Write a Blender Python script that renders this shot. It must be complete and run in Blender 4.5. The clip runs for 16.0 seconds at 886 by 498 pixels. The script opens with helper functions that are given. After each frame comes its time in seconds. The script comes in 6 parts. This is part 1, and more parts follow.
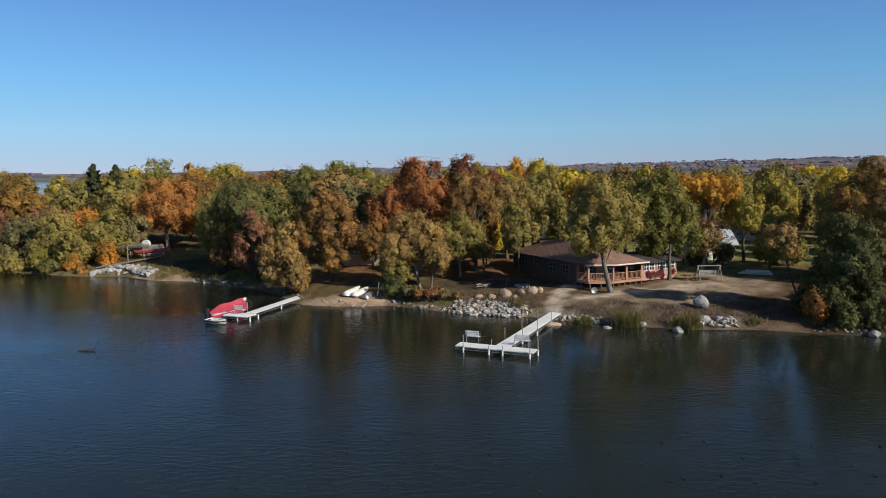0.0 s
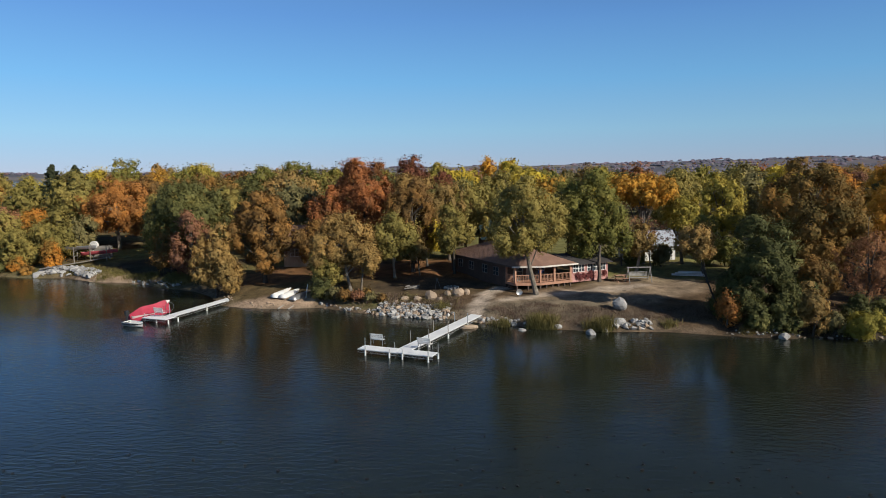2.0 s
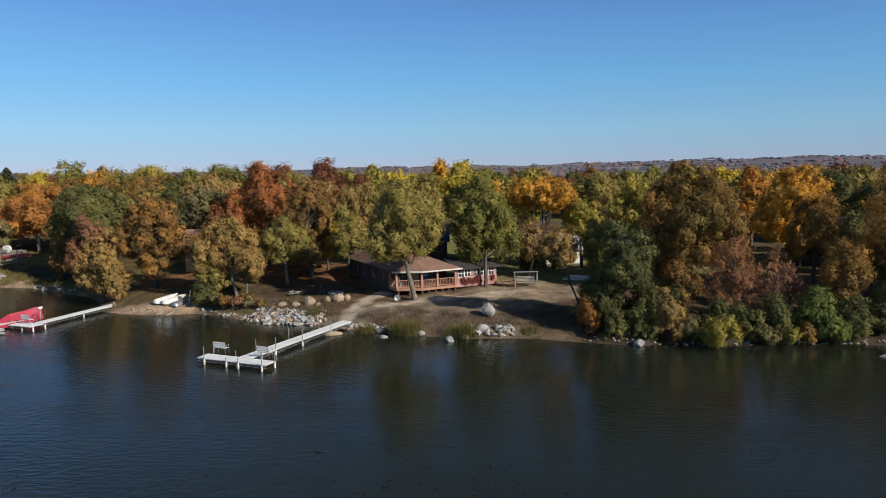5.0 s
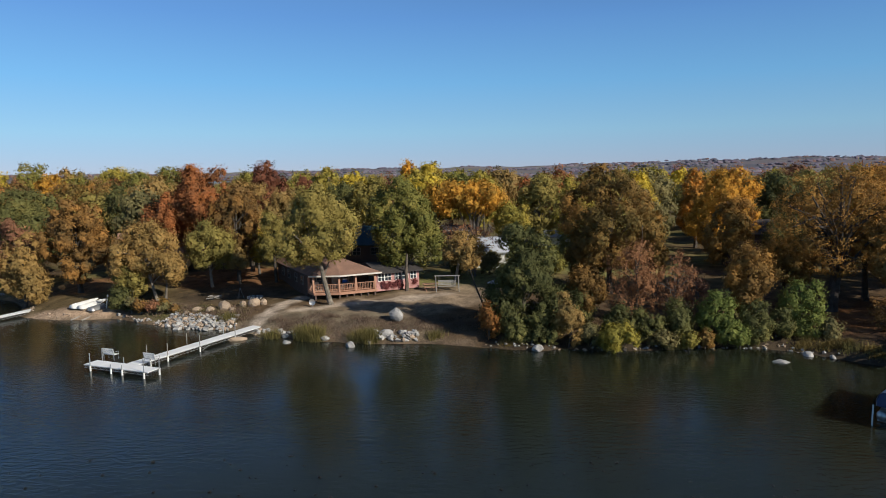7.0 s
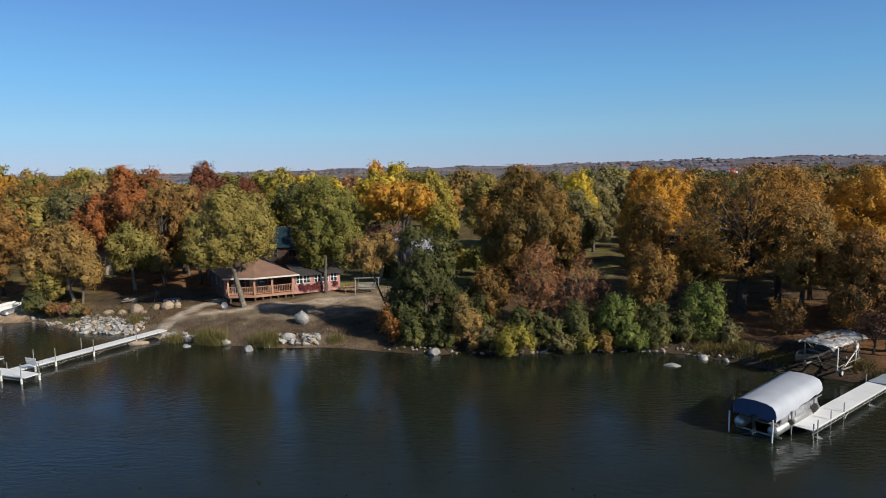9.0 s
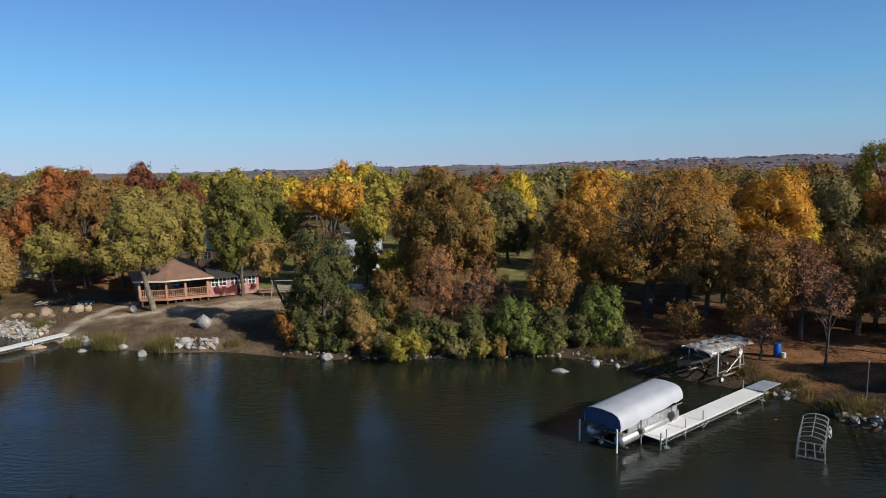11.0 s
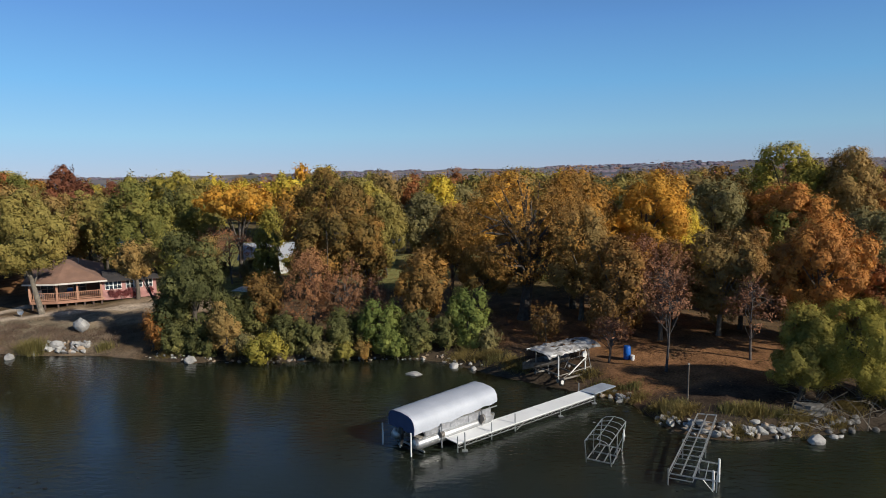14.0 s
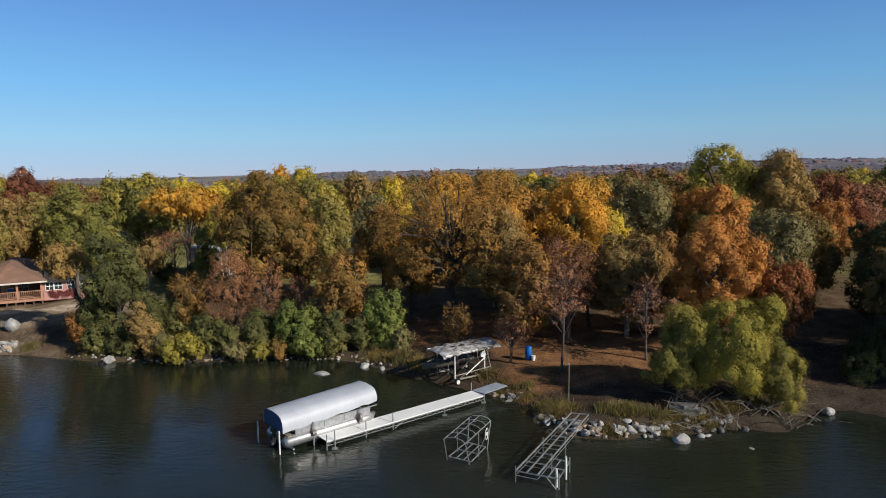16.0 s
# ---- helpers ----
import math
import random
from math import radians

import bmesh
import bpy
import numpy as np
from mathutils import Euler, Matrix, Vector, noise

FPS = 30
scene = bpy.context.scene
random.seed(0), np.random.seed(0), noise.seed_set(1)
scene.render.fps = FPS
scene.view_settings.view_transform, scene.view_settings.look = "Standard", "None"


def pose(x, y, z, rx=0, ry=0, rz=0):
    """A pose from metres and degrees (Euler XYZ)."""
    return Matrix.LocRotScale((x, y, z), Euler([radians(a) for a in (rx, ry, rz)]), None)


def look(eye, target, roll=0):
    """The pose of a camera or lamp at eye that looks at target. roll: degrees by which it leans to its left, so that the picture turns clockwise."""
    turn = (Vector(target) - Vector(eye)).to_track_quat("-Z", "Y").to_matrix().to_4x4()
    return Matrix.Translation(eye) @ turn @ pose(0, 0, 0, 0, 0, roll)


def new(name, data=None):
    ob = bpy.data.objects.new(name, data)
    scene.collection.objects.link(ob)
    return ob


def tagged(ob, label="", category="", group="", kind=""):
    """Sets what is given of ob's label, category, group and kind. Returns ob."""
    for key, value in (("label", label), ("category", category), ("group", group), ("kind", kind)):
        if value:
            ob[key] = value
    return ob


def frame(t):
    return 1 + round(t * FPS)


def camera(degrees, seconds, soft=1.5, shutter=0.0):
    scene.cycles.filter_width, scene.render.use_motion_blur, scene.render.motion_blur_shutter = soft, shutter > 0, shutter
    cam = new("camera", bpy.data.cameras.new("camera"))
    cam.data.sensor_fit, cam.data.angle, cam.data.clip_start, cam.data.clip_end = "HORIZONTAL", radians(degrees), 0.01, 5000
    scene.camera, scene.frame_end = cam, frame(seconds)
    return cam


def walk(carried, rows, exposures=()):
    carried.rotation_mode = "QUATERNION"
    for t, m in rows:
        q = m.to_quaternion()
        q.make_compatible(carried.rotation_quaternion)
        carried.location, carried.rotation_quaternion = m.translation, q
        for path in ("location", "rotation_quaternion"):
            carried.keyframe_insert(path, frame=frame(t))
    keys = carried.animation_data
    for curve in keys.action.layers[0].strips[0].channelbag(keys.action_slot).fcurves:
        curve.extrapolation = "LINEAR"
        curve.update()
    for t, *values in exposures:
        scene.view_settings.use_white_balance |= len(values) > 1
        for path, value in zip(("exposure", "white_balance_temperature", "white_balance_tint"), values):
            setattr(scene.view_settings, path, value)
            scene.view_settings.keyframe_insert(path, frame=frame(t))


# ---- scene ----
cam = camera(67.5, 16.0, soft=0.9)
PATH = [
    (0, (1.19, 0.088, 14.34), (1.158, 2.075, 14.112), -0.60),
    (0.5, (3.02, 0.162, 14.372), (2.99, 2.149, 14.143), -0.61),
    (1, (4.896, 0.291, 14.379), (4.868, 2.278, 14.151), -0.61),
    (1.5, (6.881, 0.414, 14.428), (6.854, 2.4, 14.199), -0.62),
    (2, (8.902, 0.534, 14.481), (8.875, 2.52, 14.251), -0.63),
    (2.5, (10.878, 0.687, 14.555), (10.853, 2.673, 14.324), -0.64),
    (3, (12.869, 0.824, 14.613), (12.846, 2.811, 14.382), -0.66),
    (3.5, (14.875, 0.959, 14.658), (14.855, 2.946, 14.427), -0.67),
    (4, (16.944, 1.128, 14.71), (16.926, 3.115, 14.479), -0.68),
    (6.5, (27.503, 1.874, 14.91), (27.494, 3.861, 14.681), -0.78),
    (7, (29.599, 2.039, 14.931), (29.592, 4.026, 14.703), -0.80),
    (7.5, (31.677, 2.215, 14.924), (31.673, 4.202, 14.696), -0.82),
    (8, (33.761, 2.373, 14.904), (33.76, 4.36, 14.677), -0.84),
    (8.5, (35.895, 2.564, 14.919), (35.895, 4.551, 14.691), -0.86),
    (9, (38.05, 2.767, 14.962), (38.051, 4.753, 14.733), -0.88),
    (11.5, (48.611, 3.823, 15.058), (48.619, 5.81, 14.826), -0.90),
    (12, (50.323, 3.879, 15.019), (50.338, 5.865, 14.788), -0.91),
    (12.5, (51.921, 3.877, 14.941), (51.936, 5.864, 14.713), -0.91),
    (13, (53.595, 3.842, 14.869), (53.611, 5.829, 14.646), -0.91),
    (13.5, (55.457, 3.815, 14.811), (55.473, 5.803, 14.59), -0.92),
    (14, (57.547, 3.856, 14.764), (57.558, 5.843, 14.543), -0.92),
    (14.5, (59.646, 3.891, 14.734), (59.654, 5.879, 14.513), -0.93),
    (15, (61.614, 3.832, 14.715), (61.618, 5.82, 14.493), -0.93),
    (15.5, (63.39, 3.598, 14.753), (63.39, 5.586, 14.534), -0.94),
    (16, (64.917, 3.111, 14.804), (64.914, 5.098, 14.585), -0.94),
]
walk(cam, [(t, look(eye, target, roll)) for t, eye, target, roll in PATH], [(0, 0.04, 5850, 8), (16, 0.04, 5850, 8)])

# ---- light ----
SUN_AZ, SUN_EL = -36.0, 28.0          # degrees from +x towards +y; above the horizon
sun_way = Vector((math.cos(radians(SUN_EL)) * math.cos(radians(SUN_AZ)), math.cos(radians(SUN_EL)) * math.sin(radians(SUN_AZ)), math.sin(radians(SUN_EL))))
world = bpy.data.worlds.new("sky")
scene.world = world
world.use_nodes = True
wn = world.node_tree
sky = wn.nodes.new("ShaderNodeTexSky")
sky.sky_type, sky.sun_disc = "NISHITA", False
sky.sun_elevation, sky.sun_rotation = radians(SUN_EL), radians(90.0 - SUN_AZ)
sky.altitude, sky.air_density, sky.dust_density, sky.ozone_density = 300.0, 0.70, 0.0, 4.2
wn.nodes["Background"].inputs["Strength"].default_value = 0.098
# thin haze, paler towards the horizon
way, split = wn.nodes.new("ShaderNodeTexCoord"), wn.nodes.new("ShaderNodeSeparateXYZ")
wn.links.new(way.outputs["Generated"], split.inputs[0])
haze = wn.nodes.new("ShaderNodeValToRGB")
stops = ((0.0, (0.40, 0.395, 0.52)), (0.06, (0.335, 0.545, 0.665)), (0.13, (0.22, 0.495, 0.755)), (0.22, (0.155, 0.345, 0.68)), (0.45, (0.078, 0.145, 0.275)), (1.0, (0.038, 0.072, 0.15)))
for k, (z, c) in enumerate(stops):
    e = haze.color_ramp.elements[k] if k < 2 else haze.color_ramp.elements.new(z)
    e.position, e.color = z, (*c, 1)
wn.links.new(split.outputs["Z"], haze.inputs["Fac"])
ten = wn.nodes.new("ShaderNodeVectorMath")
ten.operation = "SCALE"
tilt = wn.nodes.new("ShaderNodeMath")                             # deeper blue at right angles to the sun
tilt.operation = "MULTIPLY_ADD"
tilt.inputs[1].default_value, tilt.inputs[2].default_value = -2.0, 9.4
wn.links.new(split.outputs["X"], tilt.inputs[0])
toward = wn.nodes.new("ShaderNodeVectorMath")                     # high up it is darkest there, as clear air scatters
toward.operation = "DOT_PRODUCT"
wn.links.new(way.outputs["Generated"], toward.inputs[0])
toward.inputs[1].default_value = sun_way
square, deep, high, dim, both_ways = (wn.nodes.new("ShaderNodeMath") for _ in range(5))
square.operation, deep.operation, high.operation, dim.operation, both_ways.operation = "MULTIPLY", "MULTIPLY_ADD", "MULTIPLY_ADD", "MULTIPLY_ADD", "MULTIPLY"
wn.links.new(toward.outputs["Value"], square.inputs[0])
wn.links.new(toward.outputs["Value"], square.inputs[1])
deep.use_clamp, high.use_clamp = True, True
deep.inputs[1].default_value, deep.inputs[2].default_value = -4.0, 1.0          # one at right angles to the sun
wn.links.new(square.outputs[0], deep.inputs[0])
high.inputs[1].default_value, high.inputs[2].default_value = 4.0, -0.85         # none near the horizon
wn.links.new(split.outputs["Z"], high.inputs[0])
wn.links.new(deep.outputs[0], both_ways.inputs[0])
wn.links.new(high.outputs[0], both_ways.inputs[1])
dim.inputs[1].default_value, dim.inputs[2].default_value = -0.52, 1.0
wn.links.new(both_ways.outputs[0], dim.inputs[0])
blue = wn.nodes.new("ShaderNodeMath")
blue.operation = "MULTIPLY"
wn.links.new(tilt.outputs[0], blue.inputs[0])
wn.links.new(dim.outputs[0], blue.inputs[1])
wn.links.new(blue.outputs[0], ten.inputs["Scale"])
wn.links.new(haze.outputs["Color"], ten.inputs[0])
veil = wn.nodes.new("ShaderNodeMix")
veil.data_type = "RGBA"
veil.inputs["Factor"].default_value = 0.75
wn.links.new(sky.outputs["Color"], [q for q in veil.inputs if q.name == "A" and q.type == "RGBA"][0])
wn.links.new(ten.outputs[0], [q for q in veil.inputs if q.name == "B" and q.type == "RGBA"][0])
wn.links.new([q for q in veil.outputs if q.type == "RGBA"][0], wn.nodes["Background"].inputs["Color"])
sun = new("sun", bpy.data.lights.new("sun", "SUN"))
sun.data.energy, sun.data.angle, sun.data.color = 5.5, radians(0.6), (1.0, 0.865, 0.68)
sun.matrix_world = look(sun_way * 300, (0, 0, 0))


# ---- materials ----
def shader(name):
    m = bpy.data.materials.new(name)
    m.use_nodes = True
    return m, m.node_tree, m.node_tree.nodes["Principled BSDF"]


def mat(name, c1, c2=None, scale=2.0, rough=0.7, metal=0.0, bump=0.2, fine=30.0, c3=None, ior=1.45):
    """Two-scale noise between two or three colours, with fine relief."""
    m, nt, p = shader(name)
    N, L = nt.nodes, nt.links
    c2 = c2 or tuple(0.75 * v for v in c1)
    tc = N.new("ShaderNodeTexCoord")
    n1, n2 = N.new("ShaderNodeTexNoise"), N.new("ShaderNodeTexNoise")
    n1.inputs["Scale"].default_value, n1.inputs["Detail"].default_value = scale, 5
    n2.inputs["Scale"].default_value, n2.inputs["Detail"].default_value = fine, 3
    for n in (n1, n2):
        L.new(tc.outputs["Object"], n.inputs["Vector"])
    info = N.new("ShaderNodeObjectInfo")
    add = N.new("ShaderNodeMath")
    add.operation = "MULTIPLY_ADD"
    L.new(n2.outputs["Fac"], add.inputs[0])
    add.inputs[1].default_value = 0.35
    L.new(n1.outputs["Fac"], add.inputs[2])
    mad = N.new("ShaderNodeMath")
    mad.operation = "MULTIPLY_ADD"
    L.new(info.outputs["Random"], mad.inputs[0])
    mad.inputs[1].default_value = 0.24
    L.new(add.outputs[0], mad.inputs[2])
    ramp = N.new("ShaderNodeValToRGB")
    e = ramp.color_ramp.elements
    e[0].position, e[0].color = 0.5, (*c1, 1)
    e[1].position, e[1].color = 0.92, (*c2, 1)
    if c3:
        k = e.new(0.72)
        k.color = (*c3, 1)
    L.new(mad.outputs[0], ramp.inputs["Fac"])
    L.new(ramp.outputs["Color"], p.inputs["Base Color"])
    p.inputs["Roughness"].default_value, p.inputs["Metallic"].default_value, p.inputs["IOR"].default_value = rough, metal, ior
    if bump:
        b = N.new("ShaderNodeBump")
        b.inputs["Strength"].default_value, b.inputs["Distance"].default_value = bump, 0.03
        L.new(n2.outputs["Fac"], b.inputs["Height"])
        L.new(b.outputs["Normal"], p.inputs["Normal"])
    return m


def leaf_mat(name, a, b, c, through_light=0.15, patch=0.35):
    """Foliage: every leaf its own shade, with larger patches of turning colour."""
    pale = [0.3 * q[0] + 0.6 * q[1] + 0.1 * q[2] for q in (a, b, c)]
    a, b, c = (tuple(0.97 * v * k + 0.03 * w for v, k in zip(q, (1.08, 0.985, 1.08))) for q, w in zip((a, b, c), pale))
    m, nt, p = shader(name)
    N, L = nt.nodes, nt.links
    geo, tc = N.new("ShaderNodeNewGeometry"), N.new("ShaderNodeTexCoord")
    n1 = N.new("ShaderNodeTexNoise")
    n1.inputs["Scale"].default_value, n1.inputs["Detail"].default_value = patch, 2
    L.new(tc.outputs["Object"], n1.inputs["Vector"])
    mix = N.new("ShaderNodeMath")
    mix.operation = "MULTIPLY_ADD"
    L.new(geo.outputs["Random Per Island"], mix.inputs[0])
    mix.inputs[1].default_value = 0.13
    info = N.new("ShaderNodeObjectInfo")
    own = N.new("ShaderNodeMath")                                  # some trees have turned further than others
    own.operation = "MULTIPLY_ADD"
    L.new(info.outputs["Random"], own.inputs[0])
    own.inputs[1].default_value, own.inputs[2].default_value = 0.16, -0.08
    both = N.new("ShaderNodeMath")
    L.new(n1.outputs["Fac"], both.inputs[0])
    L.new(own.outputs[0], both.inputs[1])
    L.new(both.outputs[0], mix.inputs[2])
    ramp = N.new("ShaderNodeValToRGB")
    e = ramp.color_ramp.elements
    e[0].position, e[0].color = 0.42, (*a, 1)
    e[1].position, e[1].color = 0.86, (*c, 1)
    k = e.new(0.62)
    k.color = (*b, 1)
    L.new(mix.outputs[0], ramp.inputs["Fac"])
    L.new(ramp.outputs["Color"], p.inputs["Base Color"])
    p.inputs["Roughness"].default_value = 0.7
    p.inputs["Specular IOR Level"].default_value = 0.14
    t = N.new("ShaderNodeBsdfTranslucent")
    L.new(ramp.outputs["Color"], t.inputs["Color"])
    ms = N.new("ShaderNodeMixShader")
    ms.inputs[0].default_value = through_light
    L.new(p.outputs[0], ms.inputs[1])
    L.new(t.outputs[0], ms.inputs[2])
    L.new(ms.outputs[0], N["Material Output"].inputs["Surface"])
    return m


LEAF = {
    "olive": leaf_mat("olive_leaves", (0.17, 0.157, 0.036), (0.26, 0.227, 0.05), (0.35, 0.283, 0.066)),
    "green": leaf_mat("green_leaves", (0.13, 0.141, 0.028), (0.208, 0.204, 0.04), (0.31, 0.27, 0.052)),
    "dark": leaf_mat("dark_green_leaves", (0.066, 0.076, 0.023), (0.118, 0.126, 0.034), (0.212, 0.2, 0.05), 0.12),
    "bush": leaf_mat("bush_leaves", (0.105, 0.142, 0.028), (0.165, 0.205, 0.04), (0.25, 0.26, 0.05)),
    "gold": leaf_mat("gold_olive_leaves", (0.2, 0.15, 0.045), (0.29, 0.202, 0.056), (0.38, 0.245, 0.062)),
    "yellow": leaf_mat("yellow_leaves", (0.467, 0.295, 0.022), (0.717, 0.443, 0.022), (0.810, 0.483, 0.033)),
    "orange": leaf_mat("orange_leaves", (0.235, 0.15, 0.028), (0.52, 0.235, 0.026), (0.7, 0.36, 0.03)),
    "flame": leaf_mat("flame_yellow_leaves", (0.3, 0.19, 0.026), (0.52, 0.285, 0.026), (0.66, 0.37, 0.03)),
    "lemon": leaf_mat("lemon_leaves", (0.36, 0.30, 0.03), (0.52, 0.42, 0.03), (0.64, 0.49, 0.033)),
    "creeper": leaf_mat("creeper_leaves", (0.09, 0.028, 0.026), (0.14, 0.04, 0.034), (0.20, 0.06, 0.04), 0.15),
    "rust": leaf_mat("rust_leaves", (0.195, 0.092, 0.031), (0.315, 0.123, 0.034), (0.44, 0.18, 0.038)),
    "red": leaf_mat("red_leaves", (0.25, 0.088, 0.03), (0.39, 0.125, 0.034), (0.5, 0.2, 0.038)),
    "brown": leaf_mat("brown_leaves", (0.138, 0.092, 0.029), (0.252, 0.145, 0.034), (0.385, 0.2, 0.04), 0.12),
    "amber": leaf_mat("amber_leaves", (0.132, 0.1, 0.025), (0.242, 0.145, 0.03), (0.385, 0.203, 0.035), 0.12),
    "tan": leaf_mat("tan_leaves", (0.296, 0.175, 0.065), (0.420, 0.255, 0.087), (0.467, 0.309, 0.065)),
    "plum": leaf_mat("plum_brown_leaves", (0.175, 0.095, 0.05), (0.265, 0.135, 0.062), (0.345, 0.178, 0.06)),
    "willow": leaf_mat("willow_leaves", (0.15, 0.148, 0.028), (0.245, 0.222, 0.036), (0.36, 0.285, 0.042)),
    # far hill woods: distance haze is put into these three leaf colours
    "hazymauve": leaf_mat("hazed_mauve_woods", (0.145, 0.135, 0.165), (0.185, 0.17, 0.195), (0.22, 0.195, 0.205), 0.1, 0.01),
    "hazybrown": leaf_mat("hazed_brown_woods", (0.15, 0.10, 0.085), (0.20, 0.13, 0.10), (0.24, 0.15, 0.11), 0.1, 0.01),
    "grey": leaf_mat("hazed_grey_woods", (0.115, 0.125, 0.145), (0.15, 0.158, 0.165), (0.185, 0.185, 0.18), 0.1, 0.01),
    "ember": leaf_mat("orange_brown_leaves", (0.23, 0.115, 0.03), (0.40, 0.185, 0.036), (0.54, 0.27, 0.045)),
    "russet": leaf_mat("dark_russet_leaves", (0.12, 0.05, 0.027), (0.18, 0.072, 0.03), (0.26, 0.105, 0.035)),
    "fresh": leaf_mat("fresh_green_leaves", (0.20, 0.19, 0.03), (0.33, 0.29, 0.042), (0.46, 0.37, 0.05)),
    "sage": leaf_mat("grey_green_leaves", (0.12, 0.118, 0.045), (0.185, 0.172, 0.06), (0.26, 0.225, 0.075)),
    "lemongreen": leaf_mat("yellow_green_leaves", (0.2, 0.19, 0.028), (0.3, 0.268, 0.034), (0.41, 0.345, 0.042)),
    "salmon": leaf_mat("salmon_leaves", (0.205, 0.112, 0.05), (0.295, 0.152, 0.06), (0.37, 0.205, 0.07)),
    "flamber": leaf_mat("amber_orange_leaves", (0.22, 0.14, 0.03), (0.42, 0.23, 0.034), (0.62, 0.34, 0.036)),
    "umber": leaf_mat("umber_leaves", (0.18, 0.115, 0.03), (0.32, 0.185, 0.036), (0.47, 0.26, 0.042)),
    "conifer": leaf_mat("conifer_needles", (0.03, 0.04, 0.018), (0.045, 0.058, 0.026), (0.07, 0.08, 0.035), 0.1),
}
BARK = mat("bark", (0.14, 0.115, 0.09), (0.055, 0.045, 0.035), 3, 0.9, bump=0.6, fine=14)
DARK_BARK = mat("dark_bark", (0.085, 0.072, 0.06), (0.04, 0.033, 0.027), 3, 0.9, bump=0.5, fine=12)
TWIG_BARK = mat("bare_twig_bark", (0.13, 0.11, 0.10), (0.06, 0.05, 0.045), 3, 0.9, bump=0.5, fine=12)
GREY_BARK = mat("grey_bark", (0.20, 0.17, 0.145), (0.09, 0.075, 0.062), 3, 0.9, bump=0.5, fine=12)
PALE_BARK = mat("pale_bark", (0.30, 0.26, 0.21), (0.13, 0.11, 0.085), 3, 0.9, bump=0.5, fine=12)
ROCK = mat("pale_granite", (0.52, 0.50, 0.465), (0.25, 0.24, 0.225), 1.5, 0.85, bump=0.5, fine=16)
WHITE_ROCK = mat("white_granite", (0.48, 0.465, 0.44), (0.25, 0.24, 0.23), 1.5, 0.85, bump=0.5, fine=16)
# rock under the willow: a granite darkened to carry the shade there
SHADE_ROCK = mat("dark_shaded_rock", (0.24, 0.23, 0.215), (0.09, 0.085, 0.08), 2.0, 0.85, bump=0.6, fine=12)
TAN_ROCK = mat("tan_boulder", (0.44, 0.34, 0.24), (0.28, 0.21, 0.15), 1.2, 0.85, bump=0.5, fine=14)
WHITE_DECK = mat("white_dock_panel", (0.88, 0.88, 0.87), (0.77, 0.77, 0.76), 0.8, 0.5, bump=0.08, fine=20)
WHITE = mat("white_paint", (0.78, 0.77, 0.74), (0.62, 0.61, 0.58), 2, 0.5, bump=0.05)
ALU = mat("weathered_aluminium", (0.55, 0.56, 0.57), (0.36, 0.36, 0.36), 3, 0.42, 0.75, bump=0.08)
DARK_METAL = mat("dull_steel", (0.30, 0.29, 0.28), (0.16, 0.14, 0.12), 4, 0.55, 0.5, bump=0.1)
CANOE_RED = mat("faded_red_hull", (0.48, 0.09, 0.10), (0.34, 0.06, 0.07), 1.5, 0.45, bump=0.1)
CANVAS = mat("pale_vinyl_canopy", (0.50, 0.52, 0.57), (0.40, 0.42, 0.47), 0.7, 0.5, bump=0.06, fine=9)
OLD_CANVAS = mat("torn_grey_canopy", (0.74, 0.74, 0.75), (0.22, 0.21, 0.20), 1.7, 0.75, bump=0.4, fine=6)
RED_TARP = mat("red_tarp", (0.40, 0.03, 0.062), (0.27, 0.02, 0.042), 1.0, 0.55, bump=0.25, fine=5)
PALE_WOOD = mat("pale_weathered_wood", (0.34, 0.325, 0.30), (0.21, 0.20, 0.185), 3.0, 0.8, bump=0.2, fine=18)
GANGWAY = mat("pale_gangway", (0.40, 0.44, 0.50), (0.30, 0.33, 0.38), 2.0, 0.6, bump=0.1, fine=14)
NAVY = mat("dark_blue_end", (0.06, 0.08, 0.17), (0.045, 0.06, 0.13), 1.0, 0.5, bump=0.05, fine=9)
BLACK = mat("black_plastic", (0.02, 0.02, 0.022), (0.012, 0.012, 0.013), 5, 0.4, bump=0.05)
BLUE = mat("blue_plastic", (0.01, 0.10, 0.42), (0.008, 0.07, 0.32), 2, 0.4, bump=0.05)
SHINGLE = mat("brown_shingle", (0.31, 0.185, 0.13), (0.215, 0.128, 0.093), 0.9, 0.92, bump=0.5, fine=12)
DARK_SHINGLE = mat("dark_shingle", (0.07, 0.06, 0.058), (0.04, 0.036, 0.036), 0.9, 0.92, bump=0.5, fine=12)
TEAL_ROOF = mat("teal_metal_roof", (0.03, 0.062, 0.075), (0.02, 0.042, 0.052), 0.6, 0.45, 0.2, bump=0.05)
WOOD = mat("stained_porch_wood", (0.45, 0.255, 0.165), (0.34, 0.18, 0.115), 2, 0.7, bump=0.2, fine=18)
GREY_WOOD = mat("grey_wood", (0.32, 0.29, 0.25), (0.19, 0.17, 0.145), 2, 0.85, bump=0.3, fine=18)
RED_SIDING = mat("red_log_siding", (0.50, 0.28, 0.25), (0.38, 0.19, 0.17), 1.4, 0.75, bump=0.2)
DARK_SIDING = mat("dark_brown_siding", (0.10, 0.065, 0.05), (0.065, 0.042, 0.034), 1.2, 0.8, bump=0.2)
TAN_SIDING = mat("tan_siding", (0.40, 0.33, 0.25), (0.30, 0.25, 0.19), 1.2, 0.8, bump=0.1)
FASCIA = mat("cream_fascia", (0.66, 0.62, 0.55), (0.52, 0.48, 0.42), 2, 0.6, bump=0.1)
